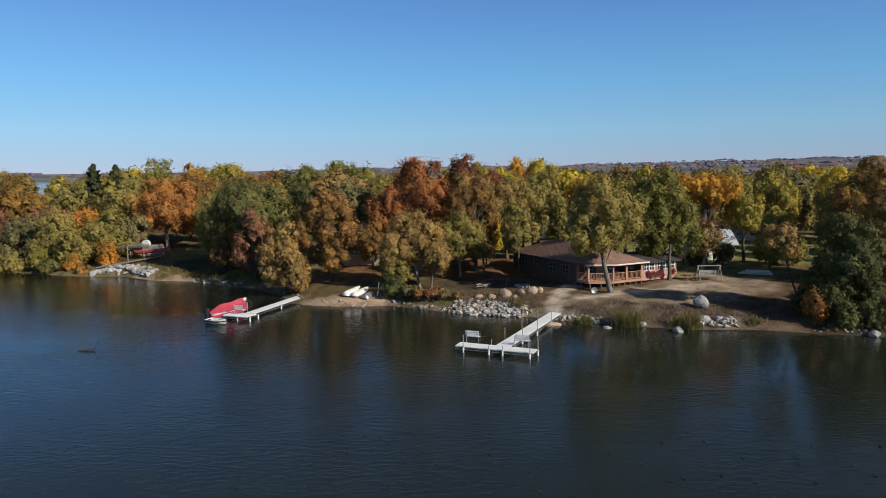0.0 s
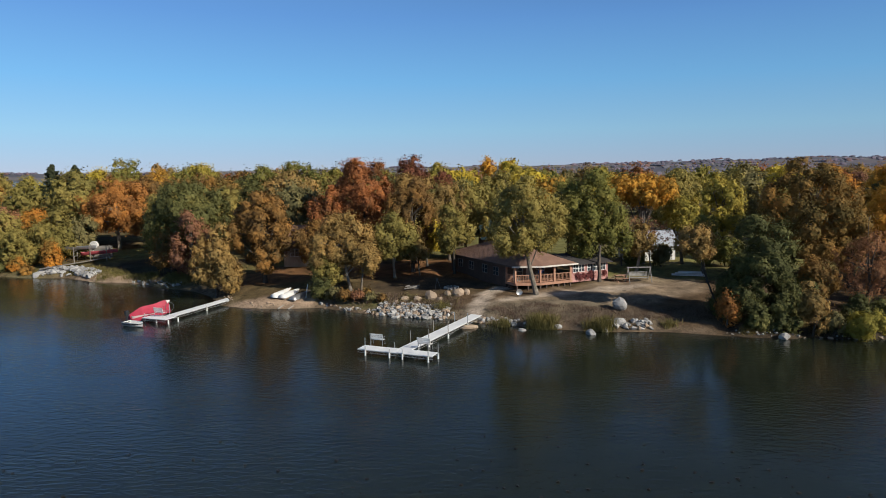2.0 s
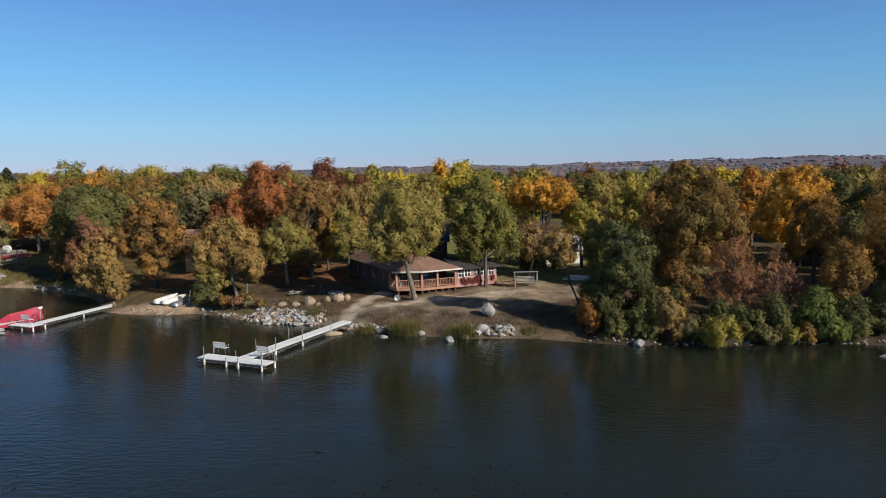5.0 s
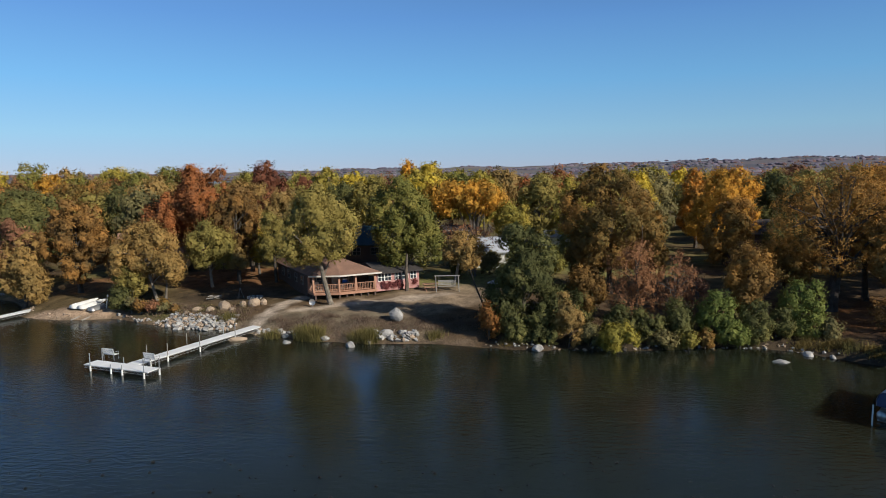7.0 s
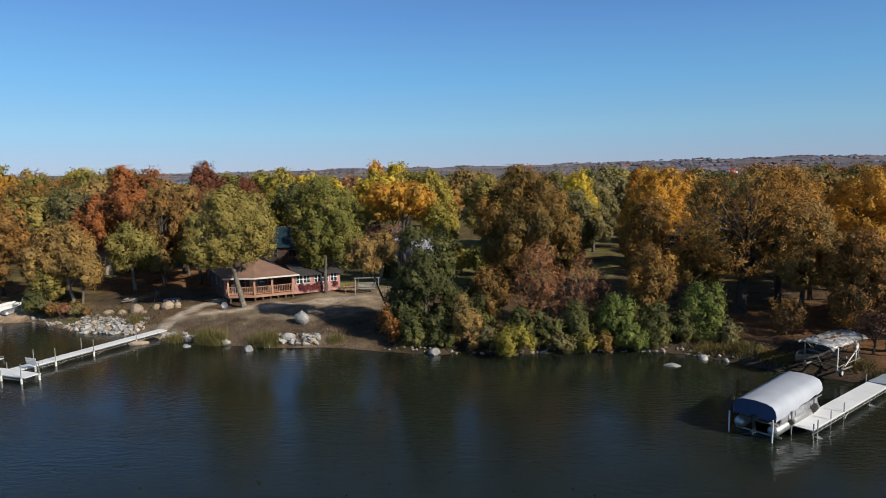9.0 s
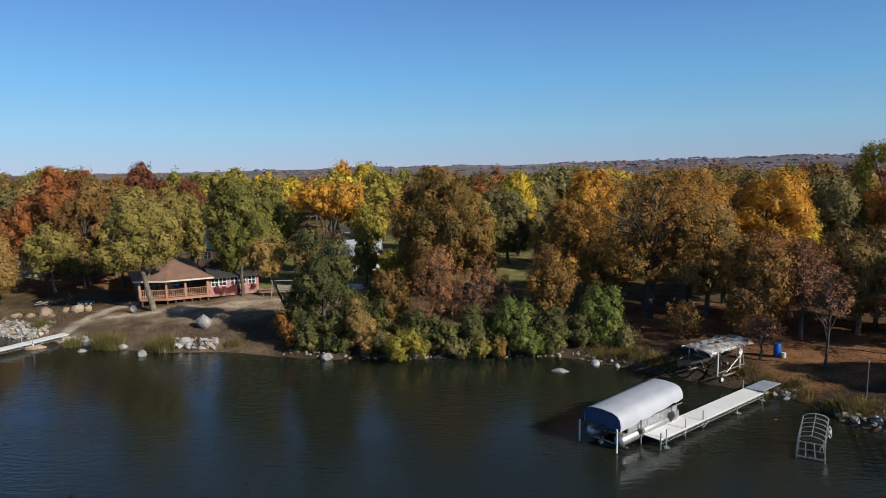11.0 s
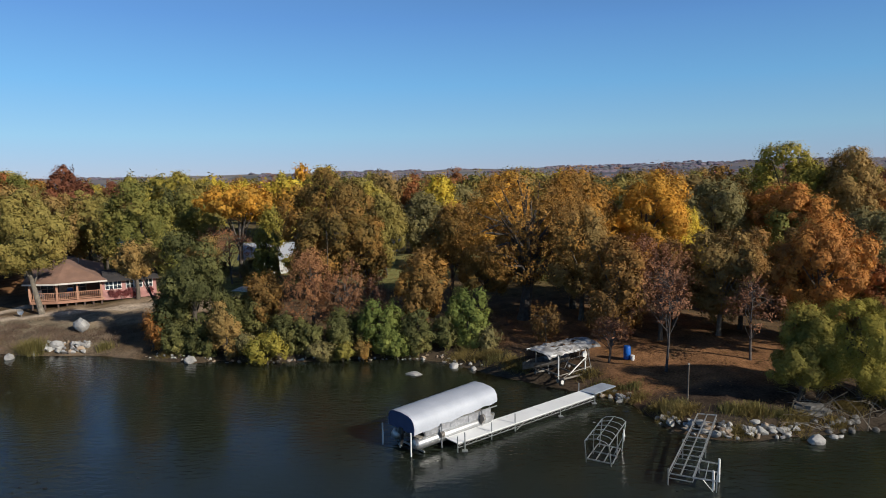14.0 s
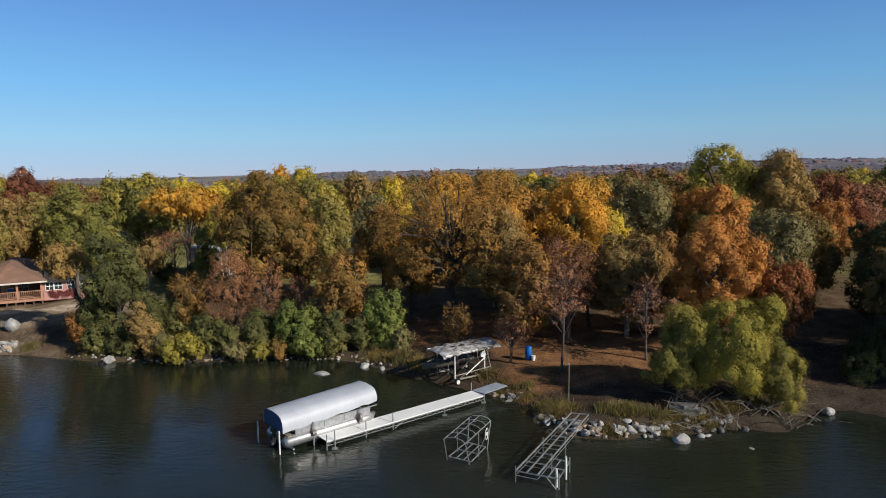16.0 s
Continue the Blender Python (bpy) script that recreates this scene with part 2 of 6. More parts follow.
BRICK = mat("chimney_brick", (0.34, 0.22, 0.17), (0.22, 0.15, 0.12), 3, 0.9, bump=0.4, fine=10)
REED = leaf_mat("reed_blades", (0.13, 0.125, 0.035), (0.19, 0.17, 0.05), (0.27, 0.22, 0.085))
TUFT = leaf_mat("olive_grass_tufts", (0.11, 0.092, 0.03), (0.185, 0.15, 0.042), (0.27, 0.215, 0.062))
SCRUB = leaf_mat("brown_scrub", (0.115, 0.088, 0.058), (0.155, 0.12, 0.08), (0.19, 0.148, 0.095))
DRY = leaf_mat("dry_grass_blades", (0.145, 0.108, 0.068), (0.185, 0.142, 0.092), (0.22, 0.17, 0.10))
WEED = mat("floating_weed", (0.008, 0.008, 0.006), (0.005, 0.005, 0.004), 5, 0.9)

m, nt, p = shader("window_glass")
p.inputs["Base Color"].default_value, p.inputs["Roughness"].default_value, p.inputs["IOR"].default_value = (0.03, 0.04, 0.05, 1), 0.05, 1.5
GLASS = m

# lake: dark, peaty water under a light chop
m, nt, p = shader("lake_water")
N, L = nt.nodes, nt.links
p.inputs["Base Color"].default_value = (0.0158, 0.0198, 0.0132, 1)
p.inputs["Roughness"].default_value, p.inputs["IOR"].default_value = 0.11, 1.333
p.inputs["Subsurface Weight"].default_value, p.inputs["Subsurface Scale"].default_value = 1.0, 1.6
p.inputs["Subsurface Radius"].default_value = (1.0, 1.0, 0.8)
tc = N.new("ShaderNodeTexCoord")
mp = N.new("ShaderNodeMapping")
mp.inputs["Rotation"].default_value, mp.inputs["Scale"].default_value = (0, 0, radians(24)), (0.8, 1.9, 1)
L.new(tc.outputs["Object"], mp.inputs["Vector"])
w1, w2, w3 = (N.new("ShaderNodeTexNoise") for _ in range(3))
for w, s, d in ((w1, 1.7, 3), (w2, 6.0, 2), (w3, 0.05, 2)):
    w.inputs["Scale"].default_value, w.inputs["Detail"].default_value = s, d
    L.new(mp.outputs[0], w.inputs["Vector"])
mx = N.new("ShaderNodeMath")
mx.operation = "MULTIPLY_ADD"
L.new(w2.outputs["Fac"], mx.inputs[0])
mx.inputs[1].default_value = 0.14
L.new(w1.outputs["Fac"], mx.inputs[2])
calm = N.new("ShaderNodeMapRange")
calm.inputs["From Min"].default_value, calm.inputs["From Max"].default_value = 0.35, 0.65
calm.inputs["To Min"].default_value, calm.inputs["To Max"].default_value = 0.14, 0.52
L.new(w3.outputs["Fac"], calm.inputs["Value"])
b = N.new("ShaderNodeBump")
b.inputs["Distance"].default_value = 0.09
L.new(calm.outputs[0], b.inputs["Strength"])
L.new(mx.outputs[0], b.inputs["Height"])
L.new(b.outputs["Normal"], p.inputs["Normal"])
WATER = m

# ground: colours of grass, litter, dirt and sand come with the sheet; grain is added here
m, nt, p = shader("lake_shore_ground")
N, L = nt.nodes, nt.links
at = N.new("ShaderNodeAttribute")
at.attribute_name = "cover"
tc = N.new("ShaderNodeTexCoord")
g1, g2 = N.new("ShaderNodeTexNoise"), N.new("ShaderNodeTexNoise")
g1.inputs["Scale"].default_value, g1.inputs["Detail"].default_value = 0.7, 6
g2.inputs["Scale"].default_value, g2.inputs["Detail"].default_value = 7.0, 4
for g in (g1, g2):
    L.new(tc.outputs["Object"], g.inputs["Vector"])
sm = N.new("ShaderNodeMath")
sm.operation = "ADD"
L.new(g1.outputs["Fac"], sm.inputs[0])
L.new(g2.outputs["Fac"], sm.inputs[1])
mr = N.new("ShaderNodeMapRange")
mr.inputs["From Min"].default_value, mr.inputs["From Max"].default_value = 0.7, 1.3
mr.inputs["To Min"].default_value, mr.inputs["To Max"].default_value = 0.42, 1.55
L.new(sm.outputs[0], mr.inputs["Value"])
vm = N.new("ShaderNodeVectorMath")
vm.operation = "SCALE"
L.new(at.outputs["Color"], vm.inputs[0])
L.new(mr.outputs[0], vm.inputs["Scale"])
fields = N.new("ShaderNodeTexVoronoi")                        # fields of stubble, grass and ploughland on the far hills, greyed for haze
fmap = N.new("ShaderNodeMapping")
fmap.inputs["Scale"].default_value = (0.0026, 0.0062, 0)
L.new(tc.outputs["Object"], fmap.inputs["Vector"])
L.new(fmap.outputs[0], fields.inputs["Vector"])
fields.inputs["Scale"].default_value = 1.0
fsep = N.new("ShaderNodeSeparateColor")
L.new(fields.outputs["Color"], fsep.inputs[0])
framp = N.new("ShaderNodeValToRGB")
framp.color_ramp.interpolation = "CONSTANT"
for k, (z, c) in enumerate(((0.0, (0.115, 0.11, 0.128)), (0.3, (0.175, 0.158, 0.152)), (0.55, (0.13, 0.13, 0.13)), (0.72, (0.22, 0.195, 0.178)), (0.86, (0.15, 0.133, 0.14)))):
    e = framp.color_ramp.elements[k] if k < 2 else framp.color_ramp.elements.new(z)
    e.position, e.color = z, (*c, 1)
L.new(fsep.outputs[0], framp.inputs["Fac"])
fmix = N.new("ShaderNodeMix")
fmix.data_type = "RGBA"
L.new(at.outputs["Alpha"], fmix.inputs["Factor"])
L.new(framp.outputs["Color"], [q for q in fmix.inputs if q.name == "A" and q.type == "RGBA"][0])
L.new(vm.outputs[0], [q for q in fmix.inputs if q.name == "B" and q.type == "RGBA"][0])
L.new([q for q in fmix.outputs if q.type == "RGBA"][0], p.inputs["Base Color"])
p.inputs["Roughness"].default_value = 0.95
p.inputs["Specular IOR Level"].default_value = 0.1
b = N.new("ShaderNodeBump")
b.inputs["Strength"].default_value, b.inputs["Distance"].default_value = 0.6, 0.08
L.new(g2.outputs["Fac"], b.inputs["Height"])
L.new(b.outputs["Normal"], p.inputs["Normal"])
GROUND = m


# ---- mesh helpers ----
class Solid:
    """Collects boxes, tubes and faces for one mesh."""

    def __init__(self):
        self.v, self.f = [], []

    def add(self, verts, faces):
        k = len(self.v)
        self.v += [tuple(q) for q in verts]
        self.f += [tuple(k + i for i in f) for f in faces]
        return self

    def box(self, c, s, rz=0.0, m=None):
        x, y, z = (q / 2 for q in s)
        t = m if m is not None else Matrix.Translation(c) @ Matrix.Rotation(rz, 4, "Z")
        b = min(0.012, 0.2 * min(s))
        pts, rings = [], ((-z, b), (-z + b, 0), (z - b, 0), (z, b))
        for zz, i in rings:
            pts += [t @ Vector(q) for q in ((-x + i, -y + i, zz), (x - i, -y + i, zz), (x - i, y - i, zz), (-x + i, y - i, zz))]
        fs = [(3, 2, 1, 0), (12, 13, 14, 15)]
        for r in range(3):
            fs += [(4 * r + i, 4 * r + (i + 1) % 4, 4 * r + 4 + (i + 1) % 4, 4 * r + 4 + i) for i in range(4)]
        return self.add(pts, fs)

    def beam(self, a, b, w, h):
        """A bar of section w x h from a to b."""
        a, b = Vector(a), Vector(b)
        q = (b - a).to_track_quat("Y", "Z").to_matrix().to_4x4()
        return self.box(None, (w, (b - a).length, h), m=Matrix.Translation((a + b) / 2) @ q)

    def tube(self, pts, radii, n=8, cap=True):
        pts = [Vector(q) for q in pts]
        if not isinstance(radii, (list, tuple)):
            radii = [radii] * len(pts)
        vs, fs = [], []
        for i, q in enumerate(pts):
            d = (pts[min(i + 1, len(pts) - 1)] - pts[max(i - 1, 0)]).normalized()
            s = d.cross(Vector((0.31, 0.95, 0.05)) if abs(d.z) > 0.9 else Vector((0, 0, 1))).normalized()
            u = d.cross(s)
            vs += [q + radii[i] * (math.cos(2 * math.pi * k / n) * s + math.sin(2 * math.pi * k / n) * u) for k in range(n)]
            if i:
                fs += [((i - 1) * n + k, (i - 1) * n + (k + 1) % n, i * n + (k + 1) % n, i * n + k) for k in range(n)]
        if cap:
            fs += [tuple(range(n))[::-1], tuple(range((len(pts) - 1) * n, len(pts) * n))]
        return self.add(vs, fs)

    def slab(self, poly, z0, z1):
        """An upright prism over a polygon of (x, y)."""
        n = len(poly)
        return self.add([(x, y, z0) for x, y in poly] + [(x, y, z1) for x, y in poly],
                        [tuple(range(n))[::-1], tuple(range(n, 2 * n))] + [(i, (i + 1) % n, n + (i + 1) % n, n + i) for i in range(n)])

    def mesh(self, name, material, smooth=False):
        me = bpy.data.meshes.new(name)
        me.from_pydata(self.v, [], self.f)
        me.materials.append(material)
        if smooth:
            me.polygons.foreach_set("use_smooth", [True] * len(me.polygons))
        me.update()
        return me


def part(name, solid, material, parent, label="", smooth=False):
    ob = new(name, solid if isinstance(solid, bpy.types.Mesh) else solid.mesh(name, material, smooth))
    ob.parent = parent
    if parent is not None and parent.parent is None and parent.type == "MESH":
        ob.matrix_parent_inverse = Matrix.Identity(4)
    return tagged(ob, label)


def thing(name, label, category, place=None, group="", kind=""):
    ob = new(name)
    ob.empty_display_size = 0.2
    if place is not None:
        ob.matrix_basis = place
    return tagged(ob, label, category, group, kind)


def quads(name, v, material):
    """A mesh of loose small faces from an array (n, corners, 3)."""
    n, k = v.shape[:2]
    me = bpy.data.meshes.new(name)
    me.vertices.add(k * n)
    me.vertices.foreach_set("co", v.astype(np.float32).ravel())
    me.loops.add(k * n)
    me.loops.foreach_set("vertex_index", np.arange(k * n, dtype=np.int32))
    me.polygons.add(n)
    me.polygons.foreach_set("loop_start", np.arange(0, k * n, k, dtype=np.int32))
    me.update(calc_edges=True)
    me.materials.append(material)
    return me


# ---- ground and water ----
SHORE = [(-4600, 1300), (-400, 270), (-160, 150), (-100, 112), (-69, 100.4), (-60, 96.5), (-52, 94), (-45.7, 93.6), (-40.4, 90), (-34.6, 89),
         (-28.4, 84.7), (-23.2, 81.9), (-20, 78.5), (-16.8, 73), (-13.9, 71.6), (-10.1, 70.8), (-5.2, 71.3), (-1.4, 68.7), (3.8, 66.1),
         (8.9, 65.2), (11.9, 63.2), (14.4, 62.2), (16.8, 60.9), (19.7, 60.2), (23.3, 59.3), (28.1, 59.3), (34, 57.3), (37.6, 56.2),
         (39.6, 57), (44.1, 55.9), (49, 56.3), (53.5, 57), (58, 55.3), (61.6, 51.6), (64, 49.7), (68.5, 46.4)]
SHORE += [(69.9, 44.9), (70.4, 41.8), (71.1, 40), (72.6, 39), (75, 38.9), (79.4, 39.6), (81.5, 40), (84.2, 39.5), (86.9, 42.1), (89.8, 42.9),
          (91.5, 41.5), (100, 38), (130, 30), (200, 0), (400, -60), (4600, -900)]
SX, SY = np.array(SHORE).T


def inland(x, y):
    """Distance from the near shore, positive on land."""
    x, y = np.atleast_1d(np.asarray(x, float)), np.atleast_1d(np.asarray(y, float))
    best = np.full(x.shape, 1e9)
    for i in range(len(SX) - 1):
        ax, ay, bx, by = SX[i], SY[i], SX[i + 1], SY[i + 1]
        t = np.clip(((x - ax) * (bx - ax) + (y - ay) * (by - ay)) / ((bx - ax) ** 2 + (by - ay) ** 2), 0, 1)
        best = np.minimum(best, np.hypot(x - ax - t * (bx - ax), y - ay - t * (by - ay)))
    return np.where(y > np.interp(x, SX, SY), best, -best)


def height(x, y):
    x, y = np.atleast_1d(np.asarray(x, float)), np.atleast_1d(np.asarray(y, float))
    d = inland(x, y)
    wob = 0.12 * np.sin(0.9 * x + 0.4 * y) * np.cos(0.7 * y - 0.3 * x) + 0.05 * np.sin(2.3 * x) * np.cos(2.1 * y)
    z = np.interp(d, [-60, -12, 0, 0.6, 2, 5, 8, 13, 25, 60, 200], [-4, -2, 0, 0.3, 0.85, 1.35, 1.7, 2.0, 2.5, 2.9, 3.2])
    z = z + wob * np.clip((d + 0.2) / 3, 0, 1)
    back = 420 + 60 * np.sin(x * 0.004 + 1) - y          # the far side of the wooded spit
    z = np.where(back < 60, np.minimum(z, np.clip(back * 0.06, -4, 3.6)), z)
    # far shore and the low hills behind it
    az = np.degrees(np.arctan2(x - 30, np.maximum(y, 1)))
    top = np.interp(az, [-60, -34, -20, 0, 15, 34, 60], [19, 22, 27, 35, 43, 52, 56])
    r = np.hypot(x, y)
    start = np.interp(az, [-60, -30, -14, 8, 60], [2350, 2300, 1900, 1250, 1200])
    rise = np.clip((r - start - 120 * np.sin(az * 0.21)) / (2850 - start), -1, 1)
    hill = np.where(rise > 0, top * (3 * rise ** 2 - 2 * rise ** 3) * (1 + 0.05 * np.sin(az * 0.7) + 0.04 * np.sin(az * 1.9 + r * 0.004)) + 1.5, -4)
    return np.where((r > 1000) & (y > 0), hill, z)


def ground_at(x, y):
    return float(height(x, y)[0])


def spread(lo, hi, step, far):
    core = np.arange(lo, hi + step, step)
    out, q = [], step
    while sum(out) < far:
        q *= 1.22
        out.append(min(q, 260))
    tail = np.cumsum(out)
    return np.concatenate([lo - tail[::-1], core, core[-1] + tail])


gx, gy = spread(-76, 106, 0.7, 4200), spread(37, 128, 0.7, 4200)
X, Y = np.meshgrid(gx, gy)
Z = height(X.ravel(), Y.ravel())
D = inland(X.ravel(), Y.ravel())
xf, yf = X.ravel(), Y.ravel()


def soft(x0, y0, rx, ry, turn=0.0):
    """1 inside an ellipse, falling to 0 at its edge."""
    c, s = math.cos(radians(turn)), math.sin(radians(turn))
    u, v = ((xf - x0) * c + (yf - y0) * s) / rx, (-(xf - x0) * s + (yf - y0) * c) / ry
    q = np.hypot(u, v) + 0.12 * np.sin(1.3 * xf + 0.7 * yf) * np.cos(1.1 * yf)
    return np.clip((1.15 - q) / 0.3, 0, 1)


def lay(c, colour, w):
    return c * (1 - w[:, None]) + np.array(colour) * w[:, None]


col = np.tile(np.array([0.105, 0.07, 0.04]), (len(xf), 1))                      # leaf litter
patchy = 0.5 + 0.5 * np.sin(0.31 * xf + 1.7 * np.sin(0.17 * yf)) * np.cos(0.27 * yf)
col = lay(col, (0.17, 0.155, 0.05), np.clip((yf - 70) / 12, 0, 1) * patchy * 0.8)  # grass under the trees
for e in ((20, 100, 14, 10), (46, 96, 12, 12), (33, 80, 9, 6), (-41, 107, 8, 4), (52, 88, 8, 10), (24, 118, 16, 10)):
    col = lay(col, (0.20, 0.19, 0.065), soft(*e) * 0.85)                          # lawns
for e in ((4, 86, 9, 7), (-12, 84, 6, 6), (74, 47, 8, 5, -30), (70, 58, 9, 7), (8, 80, 6, 5), (84, 49, 9, 6)):
    col = lay(col, (0.205, 0.104, 0.048), soft(*e) * 0.9)                           # fallen orange leaves
for e in ((24, 68, 10, 4.5, 20), (17, 67, 7, 2.5, 15), (30, 72, 6, 5)):
    col = lay(col, (0.26, 0.195, 0.13), soft(*e) * 0.85)                          # bare dirt round the cabin
col = lay(col, (0.075, 0.055, 0.036), soft(6, 75.5, 7, 3.6) * 0.85)               # shade of trees and cabin painted onto the yard's leaf litter
col = lay(col, (0.185, 0.15, 0.10), soft(19, 63.8, 11, 2.8, -12) * 0.9)             # dry bank
col = lay(col, (0.14, 0.125, 0.05), soft(2.5, 69.5, 6, 1.8, -25) * 0.9)           # green bank
for e in ((13.4, 71.6, 2.2, 1.0, 40), (12.1, 68.5, 0.95, 3.0, -22), (11.3, 65.2, 0.8, 2.4, -10), (19.5, 69.0, 6.5, 0.7, 14), (26.5, 71.0, 4.0, 1.0, 20)):
    col = lay(col, (0.46, 0.37, 0.28), soft(*e))                                  # trodden path
for e in ((-11, 71.9, 6.0, 1.5, 3), (-38, 90.2, 8, 1.4, -18)):
    col = lay(col, (0.38, 0.27, 0.18), soft(*e))                                  # sand
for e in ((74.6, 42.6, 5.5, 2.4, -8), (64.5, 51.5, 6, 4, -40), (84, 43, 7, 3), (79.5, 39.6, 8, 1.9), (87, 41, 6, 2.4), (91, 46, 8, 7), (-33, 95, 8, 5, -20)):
    col = lay(col, (0.045, 0.035, 0.026), soft(*e) * 0.85)                        # dark wet mulch, plus willow and tree shade painted into the ground
shore_w = np.clip(1 - np.abs(D - 0.25) / 0.7, 0, 1)
col = lay(col, (0.20, 0.155, 0.11), shore_w * 0.6 * (xf < 32))
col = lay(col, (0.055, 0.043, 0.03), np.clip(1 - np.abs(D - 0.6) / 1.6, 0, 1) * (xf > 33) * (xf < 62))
col = lay(col, (0.045, 0.04, 0.028), np.clip(-D / 1.5, 0, 1) * (np.hypot(xf, yf) < 900))
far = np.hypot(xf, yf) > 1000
ny, nx = X.shape
idx = np.arange(nx * ny).reshape(ny, nx)
fq = np.stack([idx[:-1, :-1], idx[:-1, 1:], idx[1:, 1:], idx[1:, :-1]], -1).reshape(-1, 4)
me = bpy.data.meshes.new("ground")
me.vertices.add(nx * ny)
me.vertices.foreach_set("co", np.stack([xf, yf, Z], -1).astype(np.float32).ravel())
me.loops.add(fq.size)
me.loops.foreach_set("vertex_index", fq.astype(np.int32).ravel())
me.polygons.add(len(fq))
me.polygons.foreach_set("loop_start", np.arange(0, fq.size, 4, dtype=np.int32))
me.polygons.foreach_set("use_smooth", np.ones(len(fq), dtype=bool))
me.update(calc_edges=True)
cover = me.attributes.new("cover", "FLOAT_COLOR", "POINT")
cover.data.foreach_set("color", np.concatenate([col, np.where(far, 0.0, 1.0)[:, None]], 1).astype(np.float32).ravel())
me.materials.append(GROUND)
tagged(new("ground", me), "brown leaf-strewn lake shore with lawns, dirt and sand", "ground", kind="structure")

water = Solid().add([(-4600, -3000, 0), (4600, -3000, 0), (4600, 4600, 0), (-4600, 4600, 0)], [(0, 1, 2, 3)])
tagged(part("water", water, WATER, None), "dark rippled lake water reflecting sky and trees", "water", kind="structure")


# ---- trees ----
rng = np.random.default_rng(7)


def unit(n):
    q = rng.normal(size=(n, 3))
    return q / np.linalg.norm(q, axis=1)[:, None]


def leaf_quads(pos, out, size, droop=0.0, loose=0.5):
    """Pointed leaves at pos, facing roughly along out."""
    n = len(pos)
    nrm = out * 1.2 + unit(n) * loose + np.array([0, 0, 0.2])
    nrm /= np.linalg.norm(nrm, axis=1)[:, None]
    a = np.cross(nrm, unit(n))
    a /= np.linalg.norm(a, axis=1)[:, None] + 1e-9
    if droop:
        a = a * (1 - droop) + np.array([0, 0, -droop])
    b = np.cross(nrm, a)
    s = (size * rng.uniform(0.6, 1.35, n))[:, None]
    w = s * rng.uniform(0.38, 0.62, n)[:, None] * (0.55 if droop else 1)
    return np.stack([pos - a * s * 0.4 + b * w, pos + a * s * 0.65, pos - a * s * 0.4 - b * w], 1)


def around(k, lo=-1.0):
    """k directions spread evenly, with some jitter, above the height lo."""
    i = np.arange(k) + 0.5
    z = np.clip(1 - (1 - lo) * i / k + rng.normal(0, 0.07, k), -1, 1)
    ang = i * 2.39996 + rng.uniform(0, 6.28) + rng.normal(0, 0.25, k)
    q = np.sqrt(1 - z * z)
    return np.stack([q * np.cos(ang), q * np.sin(ang), z], -1)


def crown_points(r, hz, lump=1.0, gaps=0.1):
    """Centres and sizes of the boughs of an uneven crown of radius r and half height hz: boughs crowd over a few great limbs' worth of foliage."""
    lr = min(max(0.25 * min(r, 1.25 * hz), 0.36), 1.1) * lump
    nl = 5 if r < 2.2 else 7 if r < 4 else 9
    size = rng.uniform(0.34, 0.52, nl)
    mid = around(nl, -0.75) * ((1 - size) * rng.uniform(0.8, 1.2, nl))[:, None]
    size, mid = np.append(size, 0.42), np.vstack([mid, [0, 0, 0.05]])
    full = np.array([r, r, hz]) * np.append(rng.uniform(0.88, 1.12, 2), 1.0)
    c = []
    for j in range(nl + 1):
        k = max(5, int(0.86 * 4 * (size[j] * (2 * r + hz) / 3) ** 2 / (lr * lr)))
        q = mid[j] + around(k) * (size[j] * rng.uniform(0.8, 1.06, k))[:, None]
        free = np.ones(k, bool)
        for i in range(nl + 1):
            if i != j:
                free &= np.linalg.norm(q - mid[i], axis=1) > 0.86 * size[i]
        c.append((q * full)[free])
    c = np.vstack(c)
    c *= 1 - 0.9 * lr / (np.linalg.norm(c, axis=1)[:, None] + lr)
    s = lr * rng.uniform(0.5, 1.4, len(c))
    keep = rng.random(len(c)) > gaps
    keep[:4] = True
    return c[keep], s[keep]


def leaves(centres, sizes, n, leaf, droop=0.0, inner=True):
    """Leaves in loose tufts over the boughs, above a closed layer of broader sprays."""
    out = centres / (np.linalg.norm(centres, axis=1)[:, None] + 1e-6)
    w = sizes ** 2

    def shell(k, lo, hi, stray):
        pick = rng.choice(len(centres), k, p=w / w.sum())
        d = unit(k)
        dot = (d * out[pick]).sum(1)
        d = np.where((dot < -0.3)[:, None], d - 2 * dot[:, None] * out[pick], d)
        q = rng.uniform(lo, hi, k) * np.where(rng.random(k) < stray, rng.uniform(1.04, 1.2, k), 1.0)
        return centres[pick] + d * (sizes[pick] * q)[:, None] * np.array([1, 1, 0.84]), d

    tuft, d = shell(max(30, n // 9), 0.8, 1.06, 0.15)
    spray = d * 0.8 + np.array([0, 0, 0.6]) + unit(len(d)) * 0.45          # twigs reach outwards and up
    spray *= (leaf * rng.uniform(1.5, 6.5, len(d)) / np.linalg.norm(spray, axis=1))[:, None]
    own = rng.integers(0, len(tuft), n)
    pos = tuft[own] + spray[own] * (rng.random(n) - 0.3)[:, None] + np.clip(rng.normal(size=(n, 3)), -2, 2) * leaf * np.array([0.95, 0.95, 0.75])
    if droop:
        pos[:, 2] -= droop * rng.random(n) ** 2 * 1.6
    lv = leaf_quads(pos, d[own], leaf, droop * 0.6)
    if inner:
        p2, d2 = shell(int(n * 0.42), 0.66, 0.9, 0)
        lv = np.concatenate([lv, leaf_quads(p2, d2, leaf * 2.1, loose=0.45)])
    return lv


